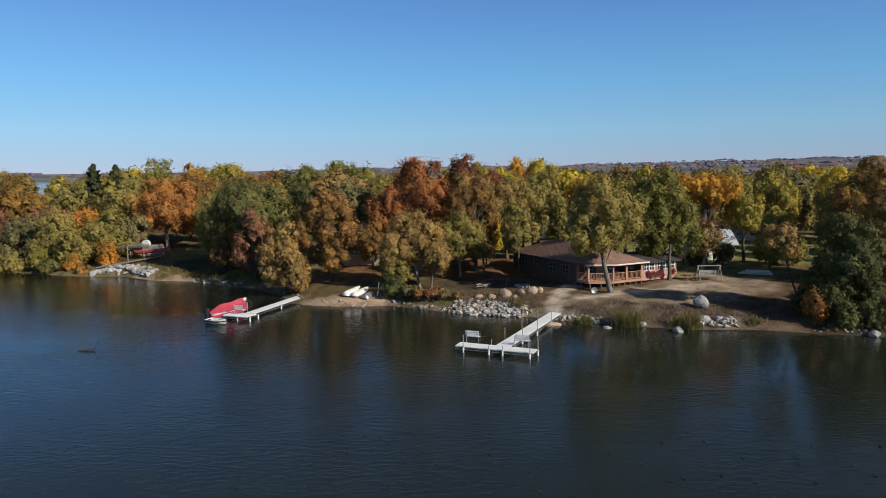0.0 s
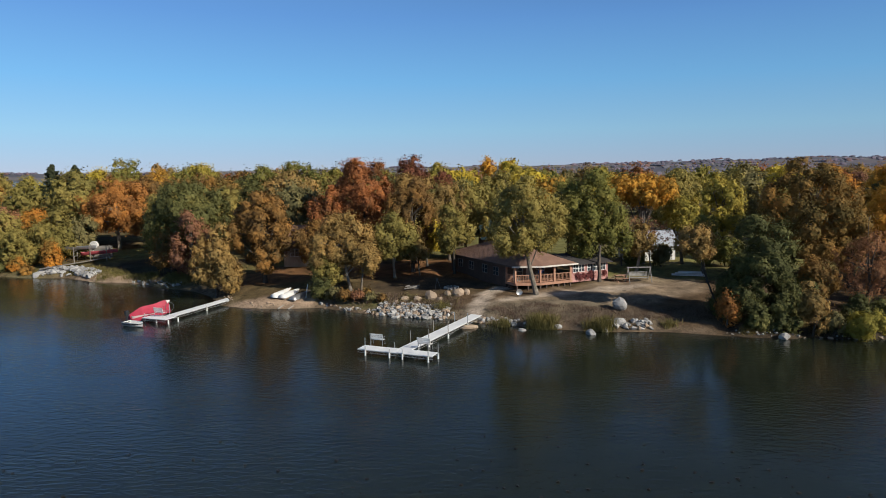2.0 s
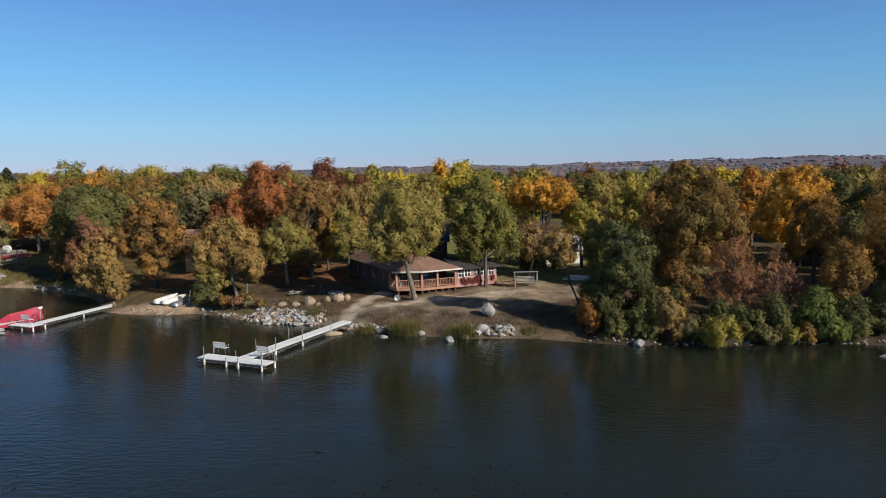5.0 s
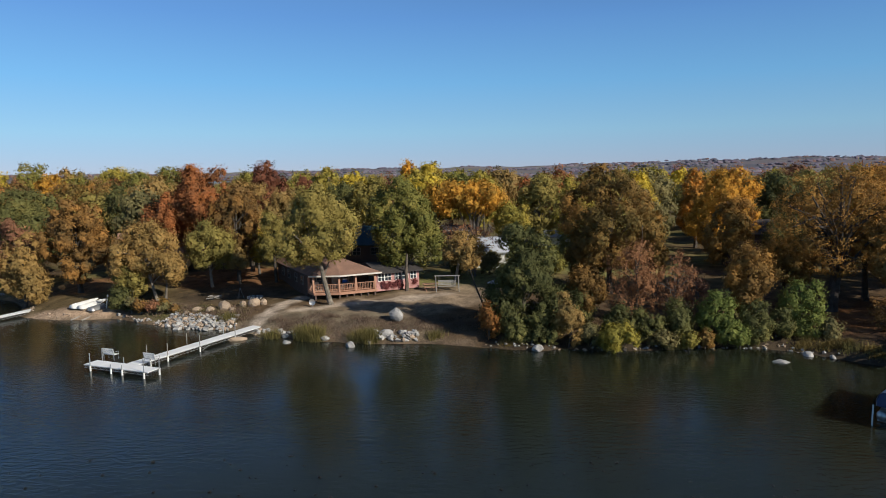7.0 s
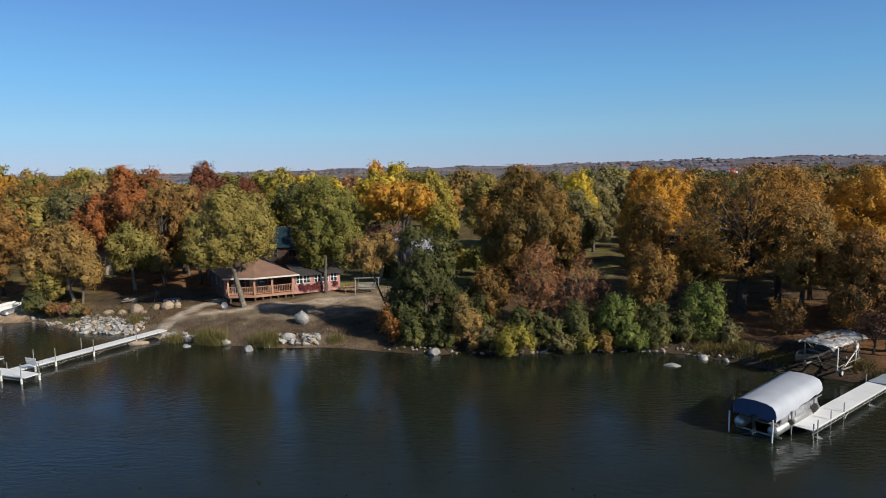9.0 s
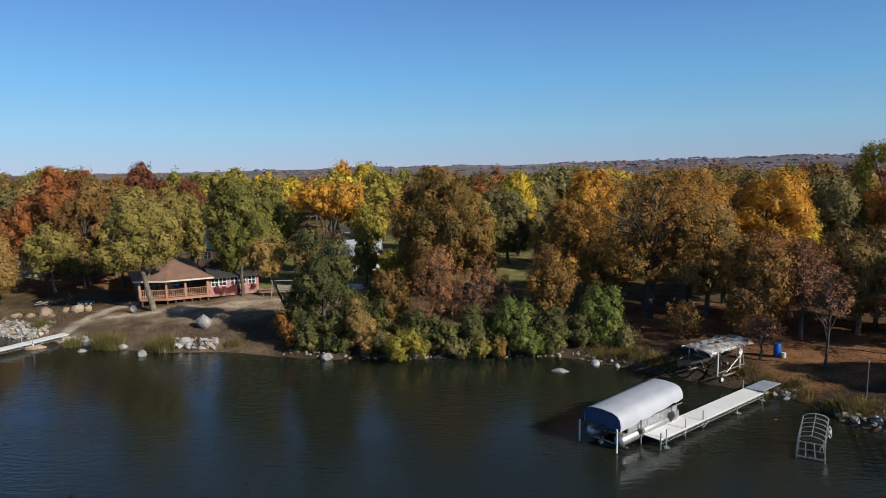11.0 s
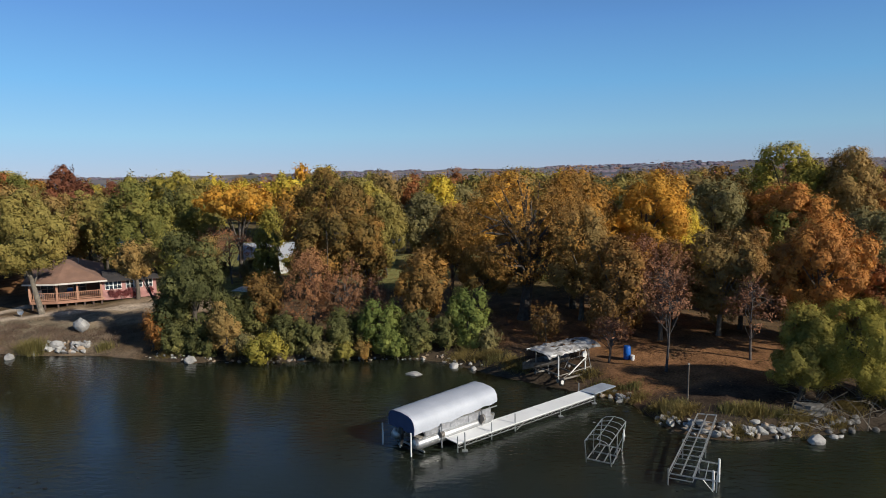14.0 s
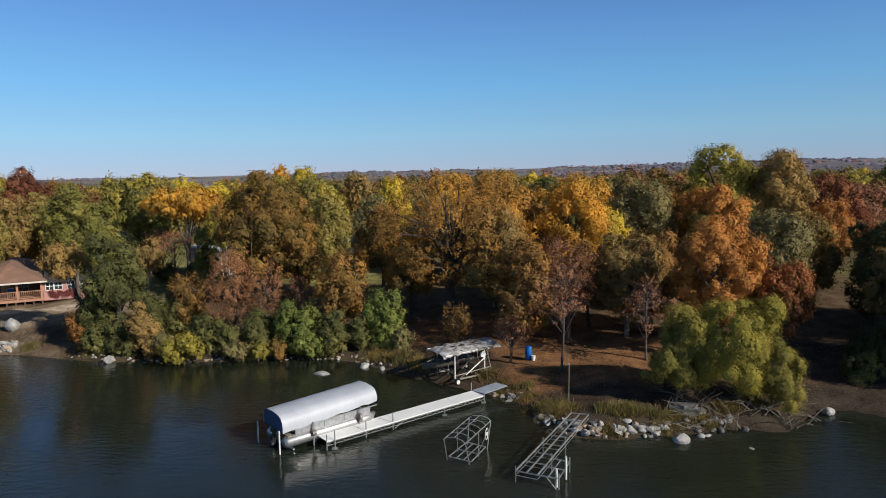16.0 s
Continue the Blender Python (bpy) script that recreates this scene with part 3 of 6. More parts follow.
def wood(base, top, r0, centres, lean=(0, 0), limbs=8, n=8, bare=False, bow=None):
    """A tapering trunk with limbs into the crown, in coordinates from the foot."""
    s = Solid()
    bend = rng.uniform(-0.3, 0.3, 2) if not bow else bow
    pts = [Vector((lean[0] * t + bend[0] * math.sin(3 * t), lean[1] * t + bend[1] * math.sin(3 * t), -0.3 + (top + 0.3) * t)) for t in (0, 0.08, 0.3, 0.55, 0.8, 1)]
    s.tube(pts, [r0 * 1.5, r0 * 1.1, r0 * 0.9, r0 * 0.7, r0 * 0.4, r0 * 0.12], n)
    order = rng.permutation(len(centres))[:limbs]
    for j in order:
        c = Vector(centres[j])
        t = float(rng.uniform(0.35, 0.8)) if not bare else float(rng.uniform(0.42, 0.95))
        k = int(t * 5)
        a = pts[k].lerp(pts[min(k + 1, 5)], t * 5 - k)
        if c.z < a.z * 0.8:
            a = pts[2].copy()
        mid = a.lerp(c, 0.5) + Vector((rng.uniform(-0.3, 0.3), rng.uniform(-0.3, 0.3), 0.12 * (c - a).length))
        q = r0 * float(rng.uniform(0.28, 0.5))
        s.tube([a, mid, c], [q, q * 0.65, q * 0.2], 5, False)
        for _ in range(5 if bare else 2):
            d = Vector(unit(1)[0])
            d.z = abs(d.z)
            e = mid.lerp(c, float(rng.uniform(0.1, 1)))
            s.tube([e, e + d * float(rng.uniform(0.5, 1.4))], [q * 0.25, q * 0.06], 4, False)
    return s


SHADES = {"lemon": "lemon yellow", "flame": "golden orange", "olive": "olive green", "green": "green", "dark": "dark green", "bush": "bright green", "gold": "golden olive", "yellow": "yellow", "orange": "orange",
          "rust": "rust red", "red": "red", "brown": "brown", "amber": "amber brown", "tan": "pale tan", "plum": "faded plum brown", "willow": "yellow green", "conifer": "dark needled", "fresh": "fresh yellow green", "sage": "grey green",
          "ember": "orange brown", "russet": "dark russet", "lemongreen": "bright yellow green", "salmon": "salmon pink", "umber": "umber brown", "flamber": "amber orange"}


def tree(x, y, top, r, tint, low=3.0, thin=0.0, lump=1.0, lean=(0, 0), bark=BARK, r0=None, limbs=9, droop=0.0, label="", name="tree", group="", fine=1.0, bow=None):
    """A broad-leaved tree: foot at (x, y), its top at height top, crown radius r, lowest leaves at height low; thin: the share of its leaves that has fallen."""
    g = ground_at(x, y)
    hz = max(0.5, (top - low) / 2)
    t = thing(name, label or f"{SHADES[tint]} autumn tree on the wooded shore", "tree", pose(x, y, g), group)
    c, s = crown_points(r, hz, lump, 0.08 + 0.3 * thin)
    leaf = min(max(0.00195 * y, 0.09), 0.42) * fine
    area = 4 * math.pi * (2 * r * hz + r * r) / 3
    lv = leaves(c, s, int((1 - 0.62 * thin) * 0.62 * area / (0.5 * leaf * leaf)), leaf, droop, inner=thin < 0.3)
    mid = lv.mean(1)
    zl, zh = np.quantile(mid[:, 2], (0.006, 0.994))
    keep = (mid[:, 2] < zh + 0.2) & (mid[:, 2] > zl - 0.2)          # no sprays hanging loose above the crown
    lv, mid = lv[keep], mid[keep]
    fit_r = r / np.quantile(np.hypot(mid[:, 0], mid[:, 1]), 0.98)
    fit_z = 2 * hz / (zh - zl)
    shift = np.array([lean[0], lean[1], low - g - zl * fit_z])
    centre = mid[:, None, :] * (np.array([fit_r, fit_r, fit_z]) - 1)      # moves each leaf without stretching it
    lv, c = lv + centre + shift, c * np.array([fit_r, fit_r, fit_z]) + shift
    r0 = r0 or 0.024 * (top - g) ** 0.95
    part("trunk", wood(0, (top + low) / 2 - g + hz * 0.45, r0, c, lean, limbs, bow=bow), bark, t)
    part("crown", quads("crown", lv, LEAF[tint]), None, t)
    return t


# the trees that stand out along the shore, from one end to the other
tree(-60.4, 101.5, 9.4, 3.9, "olive", 0.6)
tree(-68, 105, 8.2, 4.4, "sage", 0.8)
tree(-77, 110, 9.6, 4.6, "plum", 1.2)
tree(-58.5, 107, 9.6, 2.4, "orange", 5.0)
tree(-66.5, 111, 9.4, 4.2, "plum", 2.0)
tree(-53.0, 102.5, 9.3, 4.6, "olive", 0.7)
tree(-49.4, 103.5, 8.3, 2.6, "sage", 1.4)
tree(-56.2, 98.8, 6.6, 3.0, "olive", 0.6)
tree(-50.3, 97.2, 5.3, 1.9, "orange", 0.7)
tree(-55.5, 96.9, 2.9, 1.7, "orange", 0.3, name="bush", label="orange leafy bush at the water's edge")
tree(-61.5, 98.4, 3.6, 2.0, "willow", 0.2, name="bush", label="yellow green bush at the water's edge")
for bx, by, bt, br, tint in ((-58.6, 96.2, 2.6, 1.9, "dark"), (-65.0, 97.4, 3.0, 2.2, "olive"), (-69.5, 98.6, 2.8, 2.2, "dark"), (-53.2, 95.6, 1.7, 1.2, "umber"), (-73.5, 100, 3.4, 2.2, "sage")):
    tree(bx, by, bt, br, tint, 0.05, limbs=5, name="bush", label=f"{SHADES[tint]} bush overhanging the far shore", group="far shore bushes")
tree(-47.6, 112, 13.9, 6.4, "ember", 4.6, limbs=14, r0=0.3, bark=PALE_BARK, label="broad orange brown tree with a forked pale trunk")
tree(-38.6, 108.5, 9.8, 3.4, "olive", 4.4)
tree(-41, 117, 11.6, 4.6, "olive", 5.0)
tree(-58, 120, 11.8, 5.0, "rust", 4.0)
tree(-90, 128, 11.5, 5.5, "sage", 3)
tree(-104.9, 178, 14.8, 5.2, "fresh", 4)
tree(-94, 160, 8.6, 4.6, "sage", 3)
tree(-116.0, 178, 15.0, 4.4, "umber", 4)
tree(-82, 150, 12.6, 4.4, "lemongreen", 3)
tree(-75.5, 158, 16.4, 4.0, "lemon", 6)
tree(-74.2, 170, 18.9, 4.8, "green", 6)
tree(-66, 172, 17.6, 4.4, "gold", 6)
tree(-54.9, 145, 15.9, 4.7, "flame", 6)
tree(-61, 148, 14.0, 4.2, "fresh", 5)
tree(-63.3, 192, 17.8, 7.4, "fresh", 6)
tree(-46, 150, 14.4, 4.4, "olive", 5)
tree(-46.5, 178, 15.4, 4.6, "orange", 6)
tree(-26.6, 91.5, 13.7, 5.7, "dark", 3.4, label="dark olive tree with a rounded crown")
tree(-33.5, 99, 11.6, 4.2, "olive", 3.2)
tree(-24.6, 85.4, 9.9, 3.2, "plum", 1.6, thin=0.25)
tree(-29.5, 90, 7.6, 2.8, "brown", 1.8)
tree(-26.0, 124, 16.1, 4.0, "green", 4.0)
tree(-18.1, 122, 16.6, 4.5, "green", 6.4, bark=PALE_BARK)
tree(-23.9, 112, 13.4, 3.9, "dark", 3.4)
tree(-35, 134, 14.8, 4.5, "rust", 5)
tree(-13.7, 79.6, 12.4, 4.8, "brown", 2.9, limbs=18, thin=0.12, r0=0.28, label="rust brown tree beside the sandy landing")
tree(-18.8, 77.0, 8.7, 2.8, "gold", 1.3, thin=0.25, limbs=14, label="golden olive tree with thinning leaves at the water")
tree(-17.2, 76.2, 5.2, 1.9, "gold", 0.9)
tree(-2.6, 75.0, 10.2, 3.9, "gold", 3.0, lean=(-0.9, -0.3), bark=PALE_BARK, r0=0.17, limbs=12, label="golden olive tree leaning over the stony bank")
tree(-5.4, 75.0, 6.6, 2.3, "olive", 1.6, bark=PALE_BARK)
tree(-1.4, 74.2, 7.0, 2.0, "gold", 3.4, lean=(0.9, -0.2), bark=PALE_BARK, r0=0.13)
tree(-5.6, 72.6, 3.3, 1.5, "dark", 0.4, name="bush", label="dark leafy bush beside the upturned boats")
for bx, by, bt, br, tint in ((-4.2, 71.5, 2.4, 1.0, "sage"), (-2.7, 70.9, 2.2, 1.0, "brown"), (-1.3, 70.4, 2.2, 0.9, "plum"), (0.2, 69.9, 2.0, 0.9, "sage"), (1.4, 69.6, 1.9, 0.7, "brown"), (-0.4, 71.4, 2.3, 0.8, "amber")):
    tree(bx, by, bt, br, tint, 0.9, thin=0.2, limbs=5, name="bush", label=f"low {SHADES[tint]} shrub on the weedy bank", group="bank shrubs")
tree(2.0, 79.5, 9.9, 3.0, "olive", 4.0, bark=PALE_BARK)
tree(9.2, 81.0, 10.6, 2.5, "olive", 4.6)
tree(15.0, 88.2, 11.4, 1.9, "olive", 4.2)
tree(5.0, 80.5, 6.8, 1.8, "gold", 3.8)
tree(-3.2, 92.0, 16.4, 5.5, "rust", 4.6, limbs=12, label="tall rust red tree above the yard")
tree(-8.0, 90.0, 12.8, 3.2, "rust", 4.6)
tree(3.0, 102, 17.0, 3.7, "russet", 6.4)
tree(7.2, 107, 14.8, 3.2, "russet", 6.0)
tree(4.0, 83.4, 13.7, 3.1, "brown", 4.6)
tree(3.9, 89.5, 14.3, 3.7, "gold", 5.0)
tree(8.6, 91, 13.2, 3.8, "gold", 4.6)
tree(-9.5, 86.5, 8.6, 2.4, "brown", 3.0)
tree(5.7, 86.5, 8.6, 2.3, "lemon", 4.0, r0=0.16)
tree(17.8, 69.3, 13.9, 4.4, "olive", 5.7, lean=(-1.4, 0.4), bark=PALE_BARK, r0=0.25, limbs=16, bow=(-0.45, 0.0), label="tall olive green tree with a pale bent trunk by the porch")
tree(10.8, 92.5, 13.2, 3.6, "olive", 5.6)
tree(17.0, 118, 14.6, 4.2, "olive", 5.6)
tree(25.0, 76.2, 14.5, 4.25, "green", 4.0, bark=PALE_BARK, limbs=12, label="green tree with yellowing leaves behind the cabin")
tree(30.6, 78.6, 8.4, 2.0, "gold", 4.3, lean=(0.6, 0), bark=PALE_BARK, r0=0.2)
tree(25.0, 92, 13.2, 3.8, "green", 5.0)
tree(33.2, 85, 14.0, 5.2, "flame", 9.6, limbs=18, r0=0.3, bark=GREY_BARK, label="spreading tree with a golden orange top")
tree(35.0, 82.8, 5.6, 1.9, "sage", 2.7)
tree(40.2, 83.4, 5.8, 2.0, "fresh", 2.8)
tree(42.6, 82.0, 6.2, 2.2, "green", 2.8)
tree(38.1, 77.6, 9.4, 1.9, "green", 3.4)
tree(31.5, 82.2, 5.0, 1.6, "dark", 2.6)
tree(38.0, 84.0, 11.4, 2.6, "fresh", 6.6)
tree(34.0, 61.4, 9.6, 2.0, "gold", 6.3, lean=(-2.9, -0.4), r0=0.09, limbs=6)
tree(36.4, 59.8, 10.3, 3.3, "dark", 0.4, label="dark green tree standing at the water's edge")
tree(34.2, 60.6, 5.0, 2.2, "dark", 0.5)
tree(39.4, 60.4, 4.8, 1.8, "dark", 0.4)
tree(33.4, 58.8, 3.9, 1.2, "ember", 0.5)
tree(39.9, 57.0, 4.8, 1.4, "gold", 0.3)
tree(43.8, 55.4, 2.7, 1.9, "lemongreen", 0.1, name="bush", label="yellow green bush overhanging the water")
tree(46.9, 71.2, 15.5, 5.3, "amber", 3.6, limbs=14, label="tall amber brown tree in the thicket")
tree(50.3, 69.5, 10.6, 2.4, "amber", 3.6)
tree(45.0, 75.0, 11.0, 3.0, "dark", 3.0)
tree(46.4, 60.4, 8.8, 2.8, "salmon", 2.4, thin=0.3, limbs=14)
tree(49.6, 59.2, 7.9, 1.7, "salmon", 2.6, thin=0.4, limbs=14, bark=GREY_BARK)
tree(42.3, 61.0, 6.6, 1.9, "umber", 2.6)
tree(52.0, 61.0, 6.2, 1.5, "plum", 2.0, thin=0.6, limbs=16, bark=GREY_BARK)
tree(41.1, 61.5, 5.0, 2.4, "dark", 0.8)
tree(56.2, 59.4, 8.5, 2.4, "umber", 2.2, label="amber tree rising from the shore bushes")
for bx, by, bt, br, tint in ((46.4, 57.4, 3.3, 1.7, "dark"), (52.5, 57.2, 4.8, 2.1, "bush"), (49.4, 57.6, 4.0, 1.8, "dark"), (55.6, 57.4, 3.9, 1.9, "dark"), (59.8, 57.5, 5.5, 2.0, "bush"), (57.6, 57.0, 3.4, 1.5, "dark"),
                             (44.5, 58.6, 3.6, 1.8, "dark"), (47.8, 56.2, 1.9, 1.3, "sage"), (49.7, 55.9, 1.6, 1.0, "willow"), (54.2, 56.2, 2.2, 1.2, "bush"), (38.0, 57.4, 2.4, 1.3, "dark"), (61.4, 56.0, 2.8, 1.3, "sage"), (41.6, 56.8, 2.4, 1.2, "sage"), (35.6, 58.0, 3.0, 1.5, "dark"), (51.2, 56.2, 1.9, 0.9, "amber")):
    tree(bx, by, bt, br, tint, 0.1, limbs=6, name="bush", label=f"{SHADES.get(tint, tint)} bush in the thicket along the shore", group="shore bushes")
tree(50.8, 86, 12.6, 3.5, "olive", 4.0)
tree(55.6, 91, 12.4, 3.4, "sage", 4.2)
tree(57.9, 99, 14.9, 3.0, "lemon", 8.0)
tree(61.0, 103, 13.6, 4.0, "sage", 4.0)
tree(48.4, 98, 14.3, 3.2, "fresh", 5.0)
tree(44.9, 108, 14.6, 4.2, "olive", 5.0)
tree(36.6, 121, 15.2, 4.4, "fresh", 5.0)
tree(58.7, 69, 12.1, 2.8, "amber", 5.4)
tree(65.2, 86, 15.1, 4.8, "flame", 5.0, limbs=13, label="golden orange tree beyond the leafy yard")
tree(68.6, 105, 15.0, 3.2, "orange", 5.0)
tree(80, 107, 14.4, 5.0, "dark", 4.5)
tree(65.0, 62.2, 15.1, 6.3, "umber", 5.4, lean=(0.6, -0.2), r0=0.5, limbs=44, thin=0.34, bark=DARK_BARK, label="great amber tree with a thick dark trunk")
tree(61.8, 64.5, 8.6, 2.6, "amber", 4.0)
tree(69.8, 60.6, 12.0, 3.4, "gold", 4.4)
tree(70.0, 65.0, 15.2, 4.2, "flamber", 6.0)
tree(76.4, 64.0, 14.8, 4.1, "flame", 5.6)
tree(80.6, 66.5, 11.6, 3.0, "lemon", 5.2)
tree(73.6, 66.0, 11.6, 3.2, "brown", 4.0)
tree(71.1, 54.8, 9.9, 2.8, "brown", 2.4, thin=0.2, limbs=20)
tree(74.6, 54.2, 9.7, 2.2, "plum", 4.0, thin=0.5, limbs=14)
tree(79.2, 54.4, 10.3, 2.9, "gold", 3.0, thin=0.25, limbs=20, bark=PALE_BARK)
tree(77.0, 57.6, 9.4, 2.8, "brown", 3.8, thin=0.2)
tree(74.0, 58.5, 9.6, 2.6, "plum", 3.8, thin=0.3)
tree(84.0, 48.8, 11.8, 3.1, "ember", 3.6, thin=0.15, limbs=18, label="rust brown tree behind the willow")
tree(88.7, 49.4, 8.6, 2.2, "rust", 3.4)
tree(86.8, 51.5, 9.2, 2.4, "amber", 3.2)
tree(81.6, 56.0, 10.2, 3.0, "brown", 3.4, thin=0.2)
tree(91.6, 57, 11.6, 3.3, "sage", 4.0)
tree(85.1, 70, 14.0, 3.9, "sage", 4.6, thin=0.15)
tree(97.5, 62, 11.0, 3.2, "amber", 3.0)
tree(94.5, 69, 12.0, 3.4, "dark", 3.0)
tree(88.0, 60, 9.6, 2.8, "brown", 3.0)
tree(90.8, 66, 13.5, 3.7, "ember", 8.6)
tree(90.4, 64.6, 11.2, 2.8, "green", 5.0)
tree(95.8, 75.5, 17.6, 4.6, "lemongreen", 6.0, label="tall golden olive tree above the woods")
tree(100.0, 72.5, 16.8, 4.3, "gold", 6.0)
tree(89.8, 78.5, 15.2, 3.6, "amber", 5.0)
tree(109.5, 80, 14.4, 4.4, "russet", 5.0)
tree(114.5, 81, 13.2, 4.4, "plum", 5.0)
tree(106.0, 74, 11.6, 3.2, "ember", 5.0)
tree(103.5, 84, 14.8, 3.8, "dark", 5.0)
# four unseen trees past the right of view, added for their cast shade
tree(99.8, 42.5, 12.5, 4.2, "dark", 2.0)
tree(105, 45.5, 14.0, 4.8, "olive", 2.5)
tree(103.5, 53, 13.0, 4.2, "brown", 2.5)
tree(111, 50, 14.0, 5.0, "amber", 3.0)
tree(98.6, 52.6, 8.8, 1.9, "gold", 3.4, thin=0.2)
tree(101, 58, 10.4, 3.0, "dark", 2.6)
tree(95.6, 48.6, 4.2, 2.2, "dark", 0.8, name="bush", label="dark green bush on the shaded shore")
tree(92.4, 45.8, 2.8, 1.6, "dark", 0.6, name="bush", label="dark green bush on the shaded shore")
tree(100, 46.5, 5.0, 2.4, "sage", 0.8, name="bush", label="grey green bush on the shaded shore")
tree(82.6, 42.3, 7.5, 2.9, "lemongreen", 1.5, lean=(-0.6, -0.8), fine=0.66, droop=0.16, lump=1.25, limbs=14, label="yellow green willow hanging over the water")
tree(79.7, 43.2, 6.9, 2.2, "willow", 1.8, fine=0.66, droop=0.16, lump=1.25, lean=(-0.2, -0.6))
tree(84.6, 41.7, 5.0, 1.9, "willow", 0.7, fine=0.66, droop=0.16, lump=1.2)
tree(78.6, 41.8, 4.8, 1.9, "willow", 1.9, fine=0.66, droop=0.16, lump=1.2)
tree(19.4, 191, 18.9, 3.0, "flame", 10)
tree(25.6, 192, 18.2, 4.8, "lemon", 9)
tree(23.6, 150, 16.2, 3.2, "fresh", 7)
tree(6.1, 136, 16.4, 4.2, "fresh", 5)
tree(12.4, 157, 14.6, 4.0, "lemon", 5)
tree(66.0, 55.6, 4.6, 1.6, "brown", 1.6, thin=0.4)
tree(68.5, 78, 10.0, 3.2, "dark", 3.0)
tree(75, 81, 11.6, 4.0, "brown", 4.0)
tree(61, 118, 12.6, 4.5, "olive", 4)
tree(80.4, 92, 13.0, 4.6, "dark", 4)
tree(55.0, 108, 13.2, 4.0, "sage", 4)

# leafless and nearly leafless trees on the point
for bx, by, bt, br in ((72.9, 47.9, 8.8, 2.6), (79.0, 48.6, 7.6, 2.2), (33.2, 81.0, 8.9, 3.2), (69.6, 50.4, 4.6, 1.4), (30.4, 84.0, 9.4, 2.6)):
    g = ground_at(bx, by)
    t = thing("bare_tree", "grey branching tree with almost no leaves", "tree", pose(bx, by, g), "bare trees")
    c, s = crown_points(br, (bt - g) * 0.32, 0.8)
    c[:, 2] += (bt - g) * 0.66
    part("trunk", wood(0, (bt - g) * 0.9, 0.085, c, limbs=30, bare=True), TWIG_BARK, t)
    part("crown", quads("crown", leaves(c, s, 1600, 0.12, inner=False), LEAF["plum"]), None, t, "few last brown leaves")

# spruces among the broad-leaved trees
for bx, by, bt, br in ((-71.8, 134.5, 17.2, 3.9), (-68.3, 136.5, 16.8, 4.1), (-74.6, 138, 12.5, 3.0), (-66.4, 134.5, 12.6, 3.2)):
    g = ground_at(bx, by)
    t = thing("conifer_tree", "tall dark green conifer with a ragged pointed top", "tree", pose(bx, by, g), "conifers")
    h = bt - g
    pos, out = [], []
    for z in np.arange(1.2, h - 0.25, 0.42):
        reach = br * (1 - (z / h) ** 1.6) ** 0.8 + 0.12
        for k in range(9):
            ang, q = rng.uniform(0, 2 * np.pi), reach * rng.uniform(0.55, 1.12)
            m = int(18 + 26 * q)
            e = rng.random(m) ** 0.7
            side = rng.normal(0, 0.13, m) * (1.25 - e) * max(q, 0.8)
            pos.append(np.stack([e * q * np.cos(ang) - side * np.sin(ang), e * q * np.sin(ang) + side * np.cos(ang), z + q * (0.45 * e * e - 0.38 * e) + rng.normal(0, 0.1, m)], -1))
            out.append(np.tile([0.7 * np.cos(ang), 0.7 * np.sin(ang), 0.6], (m, 1)))
    part("trunk", Solid().tube([(0, 0, -0.3), (0, 0, h * 0.97)], [0.3, 0.03], 8), BARK, t)
    part("crown", quads("crown", leaf_quads(np.vstack(pos), np.vstack(out), 0.32), LEAF["conifer"]), None, t)

# the woods behind: fewer kinds of crown, turned and stretched
protos = {}
tints = ["olive", "green", "olive", "sage", "gold", "amber", "brown", "olive", "dark", "fresh", "gold", "willow", "lemon", "plum", "flame", "rust"]
for k, tint in enumerate(tints):
    c, s = crown_points(5.0, 4.6)
    crown = [quads("crown", leaves(c, s, n, leaf), LEAF[tint]) for n, leaf in ((4300, 0.27), (1950, 0.395))]
    trunk = wood(0, 2.5, 0.25, c, limbs=6).mesh("trunk", BARK)
    protos[k] = (crown, trunk, tint)
placed = [(o.location.x, o.location.y) for o in scene.collection.objects if o.type == "EMPTY"]
CLEAR = ((70, 52, 14, 9), (50, 92, 7, 13), (22, 108, 8, 10), (-41, 106, 7, 5), (36, 95, 9, 14), (14, 108, 9, 7), (-9, 92, 7, 6), (69, 84, 8, 7), (40, 119, 10, 6), (28, 98, 7, 10), (60, 87, 6, 9), (68, 101, 5, 6), (52, 82, 5, 5), (14, 82, 9, 9), (13, 97, 5, 7))
made, tries = 0, 0
